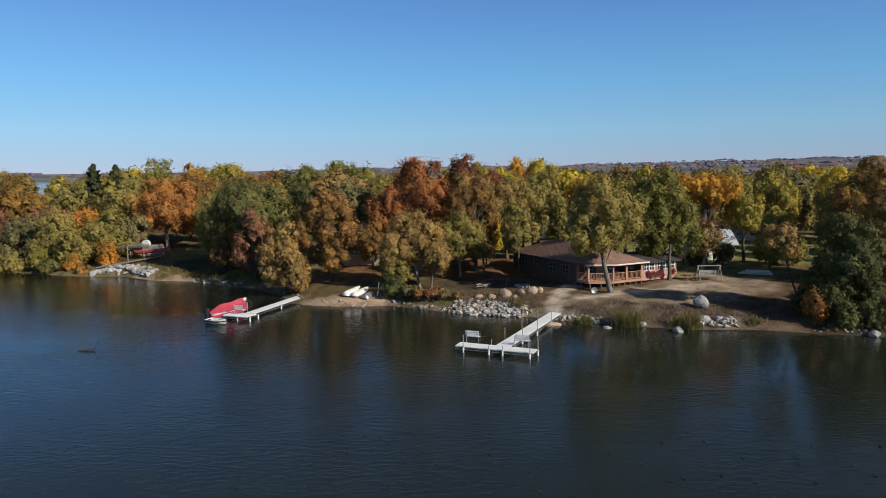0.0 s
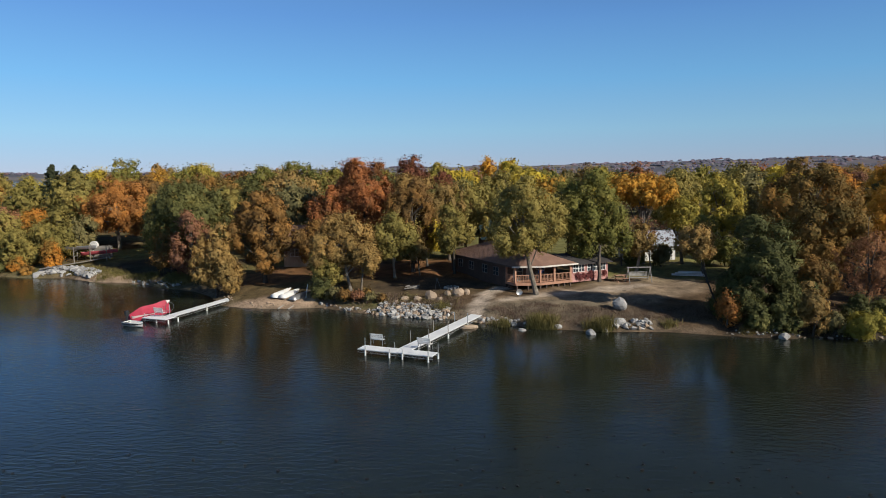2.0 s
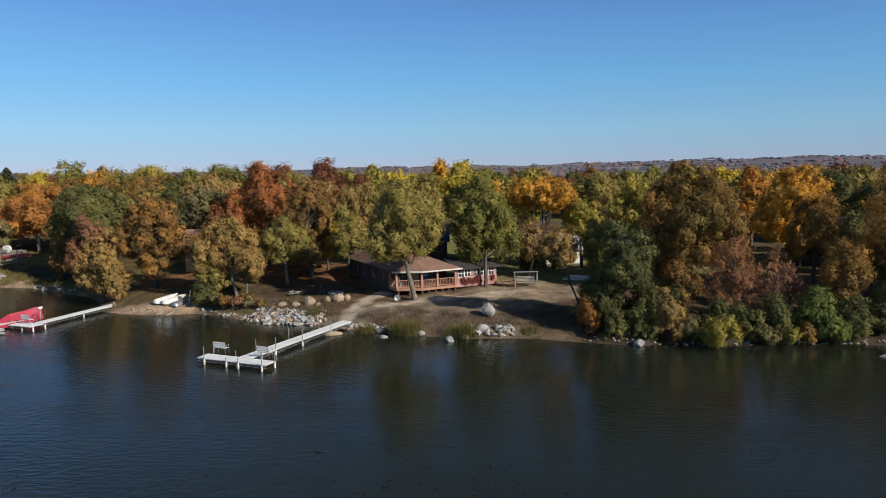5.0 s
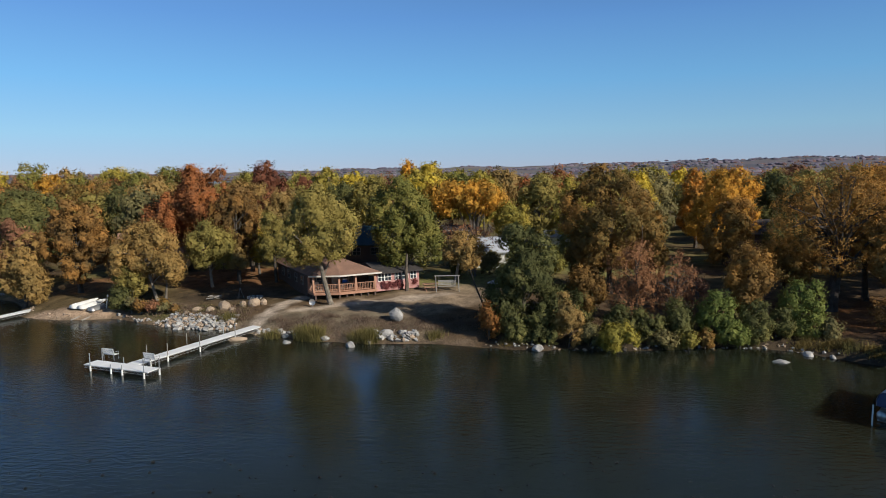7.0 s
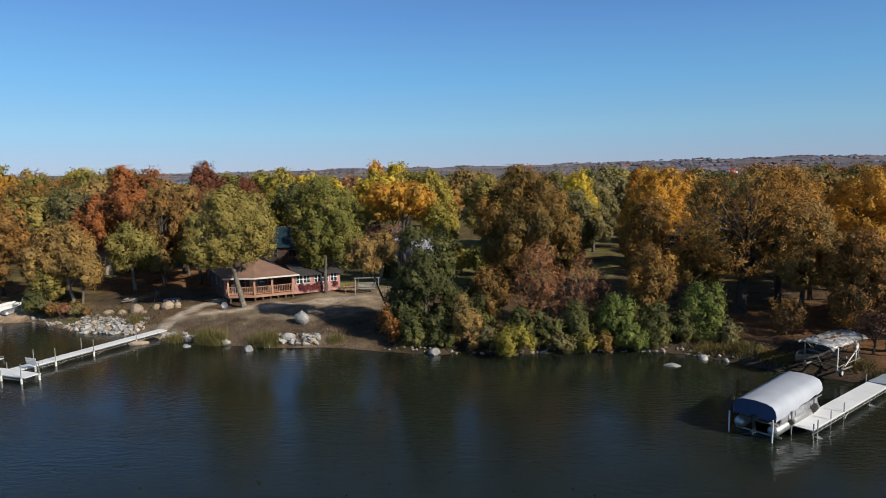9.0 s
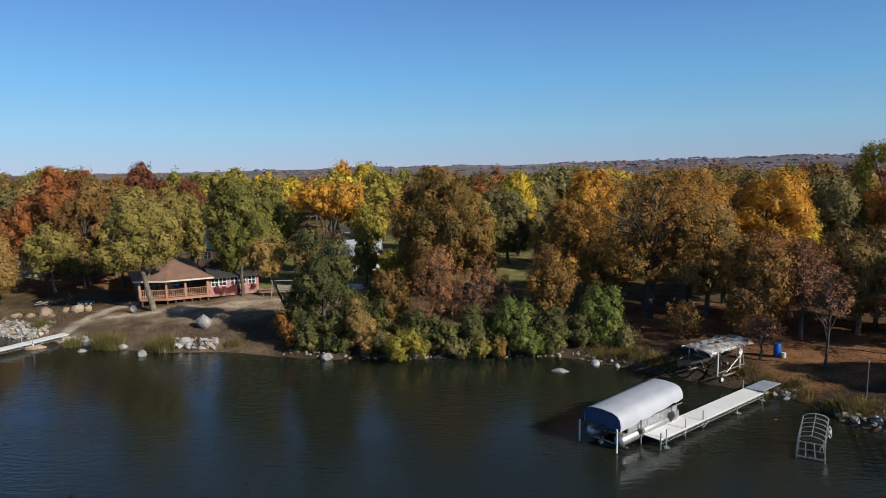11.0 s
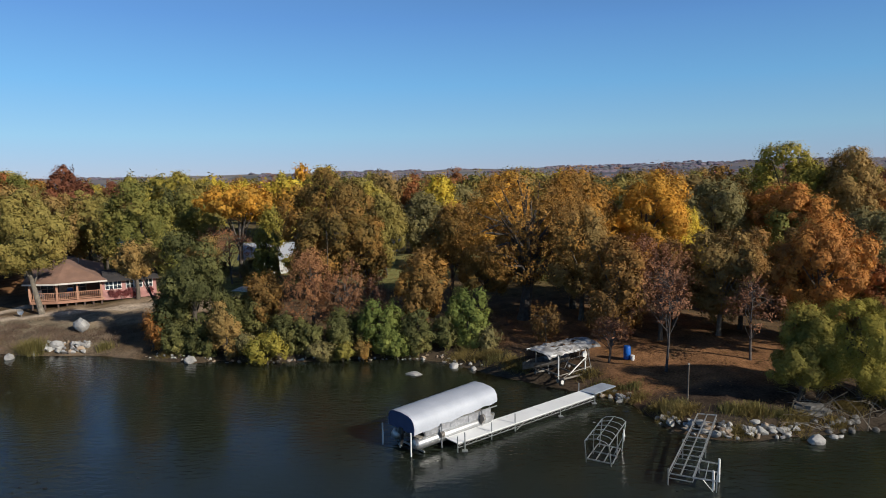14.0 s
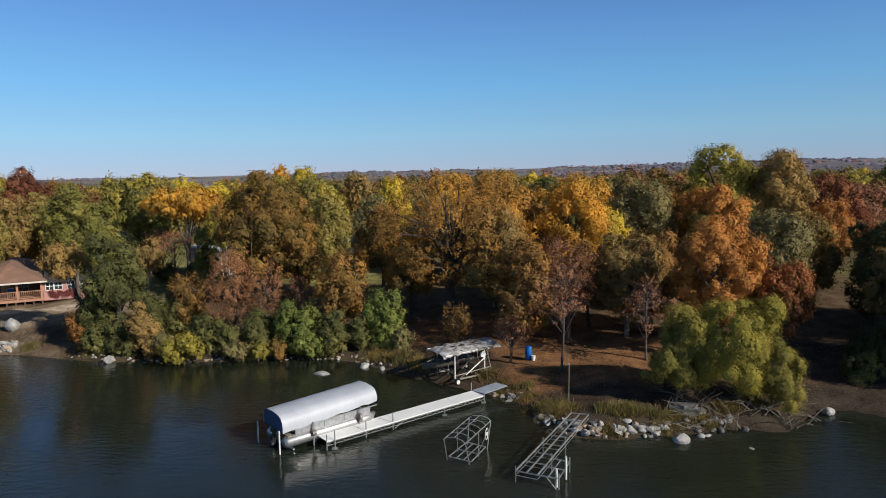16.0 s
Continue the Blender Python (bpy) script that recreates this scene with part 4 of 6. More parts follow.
while made < 215 and tries < 6000:
    tries += 1
    depth = float(rng.uniform(0, 1)) ** 1.25
    y = 98 + 175 * depth
    x = float(rng.uniform(-0.85, 0.95)) * (y + 10) + 30
    if y > 100 and -0.63 < (x - 1) / y < -0.575:          # open view of the lake beyond
        continue
    if ground_at(x, y) < 1.9 or any((x - a) ** 2 + (y - b) ** 2 < 13 + 14 * depth for a, b in placed):
        continue
    if any(((x - a) / rx) ** 2 + ((y - b) / ry) ** 2 < 1 for a, b, rx, ry in CLEAR):
        continue
    placed.append((x, y))
    g, crown_r = ground_at(x, y), float(rng.uniform(4.0, 6.0))
    top = float(rng.uniform(12.6, 15.6)) + (0.6 if y > 140 else 0)
    k = int(rng.integers(len(tints) if y > 135 else 11))
    crown, trunk, tint = protos[k]
    crown = crown[0] if y < 130 else crown[1]
    t = thing("tree", f"{SHADES[tint]} autumn tree in the woods behind the shore", "tree", pose(x, y, g, 0, 0, float(rng.uniform(0, 360))), "woodland trees")
    hz = (top - g) * 0.44
    a, b = part("crown", crown, None, t), part("trunk", trunk, None, t)
    a.matrix_basis = Matrix.Translation((0, 0, top - g - hz)) @ Matrix.Diagonal((crown_r / 5.0, crown_r / 5.0, hz / 4.6, 1))
    b.matrix_basis = Matrix.Diagonal((1, 1, (top - g) * 0.25, 1))
    made += 1

# far woods on the low hills and on the rest of the spit
pts, faces = [], []
ico = [(0, 0, 1), (0.89, 0, 0.45), (0.28, 0.85, 0.45), (-0.72, 0.53, 0.45), (-0.72, -0.53, 0.45), (0.28, -0.85, 0.45), (0.72, 0.53, -0.45), (-0.28, 0.85, -0.45), (-0.89, 0, -0.45), (-0.28, -0.85, -0.45), (0.72, -0.53, -0.45)]
icf = [(0, 1, 2), (0, 2, 3), (0, 3, 4), (0, 4, 5), (0, 5, 1), (1, 6, 2), (2, 7, 3), (3, 8, 4), (4, 9, 5), (5, 10, 1), (6, 7, 2), (7, 8, 3), (8, 9, 4), (9, 10, 5), (10, 6, 1)]


def wood_lot(name, label, count, place_of, size, tint, wide=1.0):
    v, f = [], []
    for _ in range(count):
        x, y = place_of()
        g = ground_at(x, y)
        if g < 0.8:
            continue
        s = size * float(rng.uniform(0.6, 1.4))
        k, jit = len(v), rng.uniform(0.75, 1.25, (11, 1))
        v += [tuple(q) for q in np.array(ico) * jit * np.array([s * wide, s, s * 0.8]) + np.array([x, y, g + s * 0.3])]
        f += [tuple(k + i for i in t) for t in icf]
    tagged(part(name, Solid().add(v, f), LEAF[tint], None), label, "woods", kind="stuff")


copses = []
for _ in range(260):
    crest = rng.random() < 0.22
    copses.append((float(rng.uniform(-52, 58)), float(rng.uniform(2640, 2830) if crest else rng.choice([1300, 1420, 1560, 1720, 1900, 2080, 2260, 2450]) + rng.normal() * 30), float(rng.uniform(0.4, 3.2))))


def hill_spot():
    """A tree in one of the long thin copses between the far fields."""
    az, r, wide = copses[int(rng.integers(len(copses)))]
    az, r = radians(az + float(rng.uniform(-1, 1)) * wide), r + float(rng.normal()) * 14
    return 30 + r * math.sin(az), r * math.cos(az)


def spit_spot():
    y = float(rng.uniform(265, 470))
    x = 30 + float(rng.uniform(-0.95, 1.0)) * y
    return (x + 60 if -0.66 < (x - 1) / y < -0.55 else x), y


wood_lot("far_woods", "brown and purple woods on the far low hills, haze in their colour", 2600, hill_spot, 4.3, "hazymauve", 1.6)
wood_lot("far_woods", "dark green woods on the far low hills, greyed for haze", 2200, hill_spot, 4.5, "grey", 1.6)
wood_lot("far_woods", "rust coloured woods on the far low hills, dulled for haze", 420, hill_spot, 4.6, "hazybrown", 1.5)
wood_lot("far_woods", "olive woods at the far end of the spit", 420, spit_spot, 6, "olive")
wood_lot("far_woods", "golden woods at the far end of the spit", 200, spit_spot, 6, "gold")
wood_lot("far_woods", "brown woods at the far end of the spit", 200, spit_spot, 6, "brown")


# ---- the lake cabin ----
def window_unit(parent, m, w, h, cols=2, paint=None):
    """A framed window in the xz plane of m, its sill at the origin."""
    win = part("window", Solid().add([m @ Vector(q) for q in ((-w / 2, 0.02, 0), (w / 2, 0.02, 0), (w / 2, 0.02, h), (-w / 2, 0.02, h))], [(0, 1, 2, 3)]), GLASS, parent, "white-framed window" if paint is None else "dark-framed window")
    for i in range(cols + 1):
        x = -w / 2 + w * i / cols
        part("frame_bar", Solid().beam(m @ Vector((x, 0, 0)), m @ Vector((x, 0, h)), 0.06, 0.06), paint or WHITE, win)
    for z in (0, h * 0.5, h):
        part("frame_bar", Solid().beam(m @ Vector((-w / 2, 0, z)), m @ Vector((w / 2, 0, z)), 0.05, 0.055), paint or WHITE, win)
    return win



cabin = thing("cabin", "brown-roofed lake cabin with an open wooden porch", "house", pose(16.15, 69.76, 0, 0, 0, 28))
DECK, EAVE = 2.55, 4.42
Lw, Dw = 7.0, 15.6                                                # porch front along u, cabin depth along v
foot = [(0, 1.2), (2.6, 0), (Lw, 0), (Lw, Dw), (0, Dw)]
part("deck", Solid().slab([(0, 1.2), (2.6, 0), (6.9, 0), (6.9, 3.0), (0, 3.0)], DECK - 0.16, DECK), WOOD, cabin, "stained plank deck")
rim = Solid()
for a, b in (((0, 3.0), (0, 1.2)), ((0, 1.2), (2.6, 0)), ((2.6, 0), (6.7, 0))):
    rim.beam((*a, DECK - 0.14), (*b, DECK - 0.14), 0.06, 0.26)
part("rim_board", rim, WOOD, cabin)
for u, v in ((0.3, 1.2), (1.4, 0.7), (2.6, 0.15), (3.4, 0.15), (4.2, 0.15), (5.0, 0.15), (5.8, 0.15), (6.6, 0.15), (0.2, 2.6)):
    part("pier", Solid().box((u, v, 1.9), (0.16, 0.16, 1.1)), DARK_SIDING, cabin)
for u, v in ((0.1, 1.25), (2.55, 0.12), (4.4, 0.1), (6.6, 0.12), (0.1, 3.0)):
    part("porch_post", Solid().box((u, v, (DECK + EAVE) / 2), (0.2, 0.2, EAVE - DECK)), WOOD, cabin)
for a, b in (((0.1, 3.0), (0.1, 1.25)), ((0.1, 1.25), (2.55, 0.12)), ((2.55, 0.1), (4.4, 0.1)), ((4.4, 0.1), (6.6, 0.1))):
    a, b = Vector((*a, 0)), Vector((*b, 0))
    s = Solid()
    s.beam(a + Vector((0, 0, DECK + 0.84)), b + Vector((0, 0, DECK + 0.84)), 0.11, 0.06)
    s.beam(a + Vector((0, 0, DECK + 0.12)), b + Vector((0, 0, DECK + 0.12)), 0.05, 0.07)
    n = int((b - a).length / 0.17)
    for i in range(1, n):
        q = a.lerp(b, i / n)
        s.beam(q + Vector((0, 0, DECK + 0.1)), q + Vector((0, 0, DECK + 0.84)), 0.05, 0.05)
    part("railing", s, WOOD, cabin, "stained wooden railing with balusters")
# walls behind the porch and along the shaded side, shade put into dark siding
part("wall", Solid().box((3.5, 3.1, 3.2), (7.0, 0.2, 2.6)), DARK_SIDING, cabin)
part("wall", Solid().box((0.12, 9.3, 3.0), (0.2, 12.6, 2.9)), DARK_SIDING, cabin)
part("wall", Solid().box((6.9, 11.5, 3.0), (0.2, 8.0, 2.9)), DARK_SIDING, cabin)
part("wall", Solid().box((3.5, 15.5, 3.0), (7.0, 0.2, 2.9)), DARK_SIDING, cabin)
for v in (5.0, 7.4, 10.5, 13.2):
    window_unit(cabin, Matrix.Translation((-0.02, v, 2.95)) @ Matrix.Rotation(radians(-90), 4, "Z"), 1.1, 0.95, paint=DARK_METAL)
for u in (1.6, 4.6):
    window_unit(cabin, Matrix.Translation((u, 2.97, 3.0)), 1.2, 1.0, paint=GREY_WOOD)
part("door", Solid().box((3.1, 2.97, DECK + 0.95), (0.85, 0.06, 1.9)), GREY_WOOD, cabin)
# hipped roof with a cut corner
o, rz = 0.5, 6.05
eave = [(-o, 1.0), (2.45, -o), (Lw + 0.2, -o), (Lw + 0.2, Dw + o), (-o, Dw + o)]
ridge = [(3.4, 4.2), (3.4, 11.8)]
v = [(x, y, EAVE) for x, y in eave] + [(x, y, rz) for x, y in ridge]
under = [(x, y, EAVE - 0.05) for x, y in eave]
part("roof", Solid().add(v + under, [(0, 1, 5), (1, 2, 5), (2, 3, 6, 5), (3, 4, 6), (4, 0, 5, 6), (11, 10, 9, 8, 7), (0, 7, 8, 1), (1, 8, 9, 2), (2, 9, 10, 3), (3, 10, 11, 4), (4, 11, 7, 0)]), SHINGLE, cabin, "brown shingle hip roof")
# shingle courses on the slopes that face the lake
co = Solid()
for (a, b), top in ((((-o, Dw + o), (-o, 1.0)), ((3.4, 11.8), (3.4, 4.2))), (((2.45, -o), (Lw + 0.2, -o)), ((3.4, 4.2), (3.4, 4.2))), (((-o, 1.0), (2.45, -o)), ((3.4, 4.2), (3.4, 4.2)))):
    A, B, C, E2 = Vector((*a, EAVE)), Vector((*b, EAVE)), Vector((*top[0], rz)), Vector((*top[1], rz))
    for i in range(1, 22):
        t = i / 22
        co.beam(A.lerp(C, t) + Vector((0, 0, 0.012)), B.lerp(E2, t) + Vector((0, 0, 0.012)), 0.03, 0.02)
part("shingle_course", co, SHINGLE, cabin)
fa = Solid()
for i in range(3):
    a, b = eave[i], eave[(i + 1) % 5]
    if i < 2:
        fa.beam((*a, EAVE - 0.06), (*b, EAVE - 0.06), 0.05, 0.17)
part("fascia", fa, FASCIA, cabin, "cream painted fascia board")
# fascia of the shaded side, with the shade put into its colour
part("fascia", Solid().beam((-o, 1.0, EAVE - 0.06), (-o, Dw + o, EAVE - 0.06), 0.05, 0.17), DARK_SIDING, cabin, "fascia board darkened for the shaded side")
part("soffit", Solid().slab([(0, 1.3), (2.6, 0.1), (Lw, 0.1), (Lw, 3), (0, 3)], EAVE - 0.12, EAVE - 0.08), GREY_WOOD, cabin)
# red wing with white windows
for i in range(9):
    part("siding_log", Solid().tube([(6.75, 0.12, 2.28 + 0.12 * i), (11.9, 0.12, 2.28 + 0.12 * i)], 0.066, 6), RED_SIDING, cabin)
part("wing_wall", Solid().box((9.3, 0.3, 3.3), (5.2, 0.24, 2.1)), RED_SIDING, cabin)
part("wing_wall", Solid().box((11.85, 3.5, 3.3), (0.2, 6.6, 2.1)), RED_SIDING, cabin)
for u in (7.35, 8.15, 9.35, 10.2, 11.2):
    window_unit(cabin, Matrix.Translation((u, 0.13, 3.32)), 0.74, 0.82)
# dark shingle here carries the shade of the tree over the wing
part("wing_roof", Solid().add([(6.8, -0.35, 4.28), (12.2, -0.35, 4.28), (12.2, 3.4, 5.05), (6.8, 3.4, 5.05), (12.2, 7.2, 4.28), (6.8, 7.2, 4.28), (6.8, -0.35, 4.18), (12.2, -0.35, 4.18), (12.2, 7.2, 4.18), (6.8, 7.2, 4.18)],
                              [(0, 1, 2, 3), (3, 2, 4, 5), (0, 6, 7, 1), (1, 7, 8, 4, 2), (4, 8, 9, 5), (5, 9, 6, 0, 3), (6, 9, 8, 7)]), DARK_SHINGLE, cabin, "shingle roof of the wing, darkened for tree shade")
s = Solid()
for u in np.arange(6.9, 12.0, 0.42):
    s.beam((u, -0.30, 4.2), (u, 0.1, 4.24), 0.06, 0.08)
part("rafter_tail", s, GREY_WOOD, cabin)
part("vent_pipe", Solid().tube([(4.6, 8.0, 5.4), (4.6, 8.0, 6.1)], 0.06, 8), ALU, cabin)

# creeper on the red wall
t = thing("creeper", "dark red climbing plant on the red cabin wall", "climbing plant", pose(16.15, 69.76, 0, 0, 0, 28))
n = 760
knot = rng.integers(0, 7, n)
cu = np.array([7.5, 7.9, 8.3, 8.9, 9.3, 9.6, 11.3])[knot] + rng.normal(0, 0.14, n)
cv = np.full(n, -0.06) + rng.normal(0, 0.05, n)
cz = np.array([3.0, 2.7, 2.95, 2.85, 3.1, 2.7, 3.0])[knot] + rng.normal(0, 0.16, n)
part("crown", quads("crown", leaf_quads(np.stack([cu, cv, cz], -1), np.tile([0, -1.0, 0], (n, 1)), 0.13), LEAF["creeper"]), None, t)
part("stem", Solid().tube([(8.4, -0.02, 1.95), (8.5, -0.05, 2.5), (9.2, -0.04, 2.9)], [0.03, 0.025, 0.01], 5), BARK, t)

# dark trunk in front of the wing's end
t = thing("dead_trunk", "dark bare tree trunk against the red wing", "tree", pose(25.3, 73.9, 2.0))
part("trunk", Solid().tube([(0, 0, -0.2), (0.05, 0, 1.0), (-0.05, 0.05, 2.2), (0.1, 0.2, 4.2)], [0.26, 0.2, 0.18, 0.12], 8), BARK, t)

# porch furniture
t = thing("porch_chair", "white plastic chair on the porch", "chair", pose(16.15, 69.76, DECK, 0, 0, 28) @ pose(1.0, 2.3, 0, 0, 0, 30))
part("seat", Solid().box((0, 0, 0.42), (0.5, 0.5, 0.05)), WHITE, t)
part("backrest", Solid().box((0, 0.24, 0.68), (0.5, 0.04, 0.5)), WHITE, t)
for x in (-0.2, 0.2):
    for y in (-0.2, 0.2):
        part("leg", Solid().beam((x, y, 0), (x, y, 0.4), 0.04, 0.04), WHITE, t)
t = thing("porch_table", "dark wooden table under the porch roof", "table", pose(16.15, 69.76, DECK, 0, 0, 28) @ pose(3.9, 1.6, 0))
part("tabletop", Solid().box((0, 0, 0.74), (1.2, 0.7, 0.05)), GREY_WOOD, t)
for x in (-0.5, 0.5):
    for y in (-0.28, 0.28):
        part("leg", Solid().beam((x, y, 0), (x, y, 0.72), 0.06, 0.06), GREY_WOOD, t)
t = thing("cooler", "blue and white cooler standing on the porch table", "cooler", pose(16.15, 69.76, DECK + 0.765, 0, 0, 28) @ pose(3.7, 1.6, 0))
part("body", Solid().box((0, 0, 0.16), (0.5, 0.32, 0.32)), BLUE, t)
part("lid", Solid().box((0, 0, 0.35), (0.52, 0.34, 0.06)), WHITE, t)

# dish, steps and odds beside the cabin
t = thing("satellite_dish", "grey dish standing in front of the porch", "dish", pose(15.9, 68.9, ground_at(15.9, 68.9)))
s = Solid()
ring = [[(0.33 * r * math.cos(a), -0.10 * r * r, 0.55 + 0.33 * r * math.sin(a)) for a in np.linspace(0, 2 * math.pi, 17)[:-1]] for r in (0.02, 0.5, 1.0)]
s.add(sum(ring, []), [(r * 16 + k, r * 16 + (k + 1) % 16, r * 16 + 16 + (k + 1) % 16, r * 16 + 16 + k) for r in range(2) for k in range(16)])
part("reflector", s, ALU, t)
part("mast", Solid().tube([(0, 0.03, -0.1), (0, 0.03, 0.62)], 0.03, 6), DARK_METAL, t)


def house(name, label, x, y, g, turn, w, d, wall_h, ridge_h, wall_mat, roof_mat, chimney=False, storeys=1):
    """A plain gabled house: eaves along x."""
    h = thing(name, label, "house", pose(x, y, g, 0, 0, turn))
    for sx, sy, cx, cy in ((w, 0.2, 0, -d / 2), (w, 0.2, 0, d / 2), (0.2, d - 0.4, -w / 2, 0), (0.2, d - 0.4, w / 2, 0)):
        part("wall", Solid().box((cx, cy, wall_h / 2 - 0.2), (sx, sy, wall_h + 0.4)), wall_mat, h)
    for sx in (-1, 1):
        part("gable", Solid().add([(sx * w / 2, -d / 2, wall_h), (sx * w / 2, d / 2, wall_h), (sx * w / 2, 0, ridge_h), (sx * (w / 2 - 0.15), -d / 2, wall_h), (sx * (w / 2 - 0.15), d / 2, wall_h), (sx * (w / 2 - 0.15), 0, ridge_h)],
                                  [(0, 1, 2), (5, 4, 3), (0, 2, 5, 3), (1, 4, 5, 2), (0, 3, 4, 1)]), wall_mat, h)
    o = 0.45
    k = (ridge_h - wall_h) / (d / 2)
    for sy in (-1, 1):
        e = (sy * (d / 2 + o), wall_h - o * k)
        part("roof", Solid().add([(-w / 2 - o, e[0], e[1] + 0.06), (w / 2 + o, e[0], e[1] + 0.06), (w / 2 + o, 0, ridge_h + 0.08), (-w / 2 - o, 0, ridge_h + 0.08),
                                  (-w / 2 - o, e[0], e[1] - 0.08), (w / 2 + o, e[0], e[1] - 0.08), (w / 2 + o, 0, ridge_h - 0.06), (-w / 2 - o, 0, ridge_h - 0.06)],
                                 [(0, 1, 2, 3), (7, 6, 5, 4), (0, 4, 5, 1), (1, 5, 6, 2), (2, 6, 7, 3), (3, 7, 4, 0)]), roof_mat, h)
    for st in range(storeys):
        for i in range(3):
            window_unit(h, Matrix.Translation((-w / 2 + w * (i + 0.5) / 3, -d / 2 - 0.12, 1.0 + 2.6 * st)), 1.1, 1.0, paint=DARK_METAL if wall_mat is DARK_SIDING else None)
    if chimney:
        c = part("chimney", Solid().box((w * 0.28, d * 0.1, ridge_h), (0.7, 0.7, 1.7)), BRICK, h, "brick chimney")
        part("cap", Solid().box((w * 0.28, d * 0.1, ridge_h + 0.9), (0.85, 0.85, 0.12)), GREY_WOOD, c)
    return h


house("house", "tan cottage with a chimney half hidden by trees", -10.2, 92, 2.5, 12, 8, 6.5, 2.7, 4.9, TAN_SIDING, SHINGLE, True)
house("house", "dark cabin with a teal metal roof among the trees", 17.0, 97.0, 2.7, 4, 7.6, 6.0, 2.7, 4.8, DARK_SIDING, TEAL_ROOF)
hs = house("house", "dark two-storey lodge with a balcony under the trees", 70.5, 87, 2.6, -20, 9, 8, 4.4, 5.8, DARK_SIDING, DARK_SHINGLE, False, 2)
part("balcony", Solid().box((0, -4.8, 2.6), (8.6, 1.5, 0.16)), WOOD, hs)
s = Solid().beam((-4.2, -5.5, 3.6), (4.2, -5.5, 3.6), 0.08, 0.08)
for i in range(30):
    s.beam((-4.2 + 0.29 * i, -5.5, 2.6), (-4.2 + 0.29 * i, -5.5, 3.6), 0.04, 0.04)
part("railing", s, WOOD, hs)
for x in (-4, 0, 4):
    part("post", Solid().box((x, -5.4, 1.2), (0.16, 0.16, 2.7)), WOOD, hs)
house("house", "long white cottage with a pale grey roof", 35.3, 90.4, 2.6, 2, 6.2, 4.6, 2.2, 3.7, WHITE, CANVAS)
house("mobile_home", "white camper cottage beyond the lawn", 48.5, 111, 2.6, -8, 6.5, 3.2, 1.9, 2.6, WHITE, ALU)
house("house", "white lakeside house with a red roof on the far shore", 592, 1275, ground_at(592, 1275), 10, 17, 11, 5.0, 9.0, WHITE, CANOE_RED)
house("shed", "small grey shed under the trees", 31.5, 122, 2.7, 10, 4.5, 3.0, 1.9, 2.8, GREY_WOOD, DARK_SHINGLE)


# ---- docks ----
def dock_run(dock, a, b, w, z, panels, posts=True, side=0.5):
    """A straight run of dock from a to b: panels on an alloy frame."""
    a, b = Vector((*a, 0)), Vector((*b, 0))
    d = (b - a).normalized()
    nrm = Vector((-d.y, d.x, 0))
    ang = math.atan2(d.y, d.x)
    step = (b - a).length / panels
    for i in range(panels):
        c = a + d * step * (i + 0.5)
        part("deck_panel", Solid().box((c.x, c.y, z), (step - 0.02, w, 0.05), ang), WHITE_DECK, dock)
    for s in (-1, 1):
        q = nrm * s * (w / 2 - 0.03)
        fr = Solid()
        fr.beam(a + q + Vector((0, 0, z - 0.06)), b + q + Vector((0, 0, z - 0.06)), 0.05, 0.05)
        fr.beam(a + q + Vector((0, 0, z - 0.24)), b + q + Vector((0, 0, z - 0.24)), 0.035, 0.035)
        n = max(2, int((b - a).length / 0.3))
        for i in range(n):
            p0, p1 = a.lerp(b, i / n), a.lerp(b, (i + 1) / n)
            fr.beam(p0 + q + Vector((0, 0, z - 0.07 if i % 2 else z - 0.23)), p1 + q + Vector((0, 0, z - 0.23 if i % 2 else z - 0.07)), 0.02, 0.02)
        part("side_rail", fr, ALU, dock)


def dock_post(dock, x, y, top, tint=ALU, sleeve=True, bottom=-1.2):
    q = part("post", Solid().tube([(x, y, bottom), (x, y, top)], 0.035, 8), tint, dock)
    if sleeve:
        part("sleeve", Solid().tube([(x, y, -0.1), (x, y, 0.42)], 0.075, 8), WHITE, q)


def bench(x, y, z, turn):
    """A white dock bench that faces along -y of its own frame."""
    b = thing("bench", "white metal bench with a back standing on the dock", "bench", pose(x, y, z, 0, 0, turn), "dock benches")
    for i in range(3):
        part("seat_slat", Solid().box((0, -0.16 + 0.16 * i, 0.44), (1.15, 0.13, 0.03)), WHITE, b)
    for i in range(3):
        part("back_slat", Solid().box((0, 0.27 + 0.03 * i, 0.60 + 0.15 * i), (1.15, 0.03, 0.12)), WHITE, b)
    for x0 in (-0.52, 0.52):
        part("frame", Solid().tube([(x0, -0.22, 0), (x0, -0.22, 0.66), (x0, 0.24, 0.66)], 0.022, 6).tube([(x0, 0.24, 0), (x0, 0.26, 0.5), (x0, 0.36, 0.95)], 0.022, 6), ALU, b)


dock = thing("dock", "white T-shaped dock reaching out from the path", "dock")
Z1 = 0.45
dock_run(dock, (1.45, 53.0), (7.55, 50.6), 1.25, Z1, 4)
dock_run(dock, (5.1, 52.25), (11.3, 64.9), 1.2, Z1 + 0.003, 6)
for q in ((1.9, 52.1, 1.45), (3.9, 51.3, 0.75), (4.95, 50.9, 0.8), (7.0, 50.05, 1.5), (7.75, 51.0, 1.3), (2.2, 53.4, 1.5), (4.2, 52.75, 0.9)):
    dock_post(dock, *q)
for q in ((6.1, 53.2, 1.0), (7.2, 57.9, 1.5), (8.5, 57.4, 1.5), (5.4, 54.2, 1.5), (6.9, 54.6, 1.5), (9.1, 61.7, 1.4), (10.3, 61.3, 1.4)):
    dock_post(dock, *q, tint=GREY_WOOD if q[2] > 1.4 else ALU)
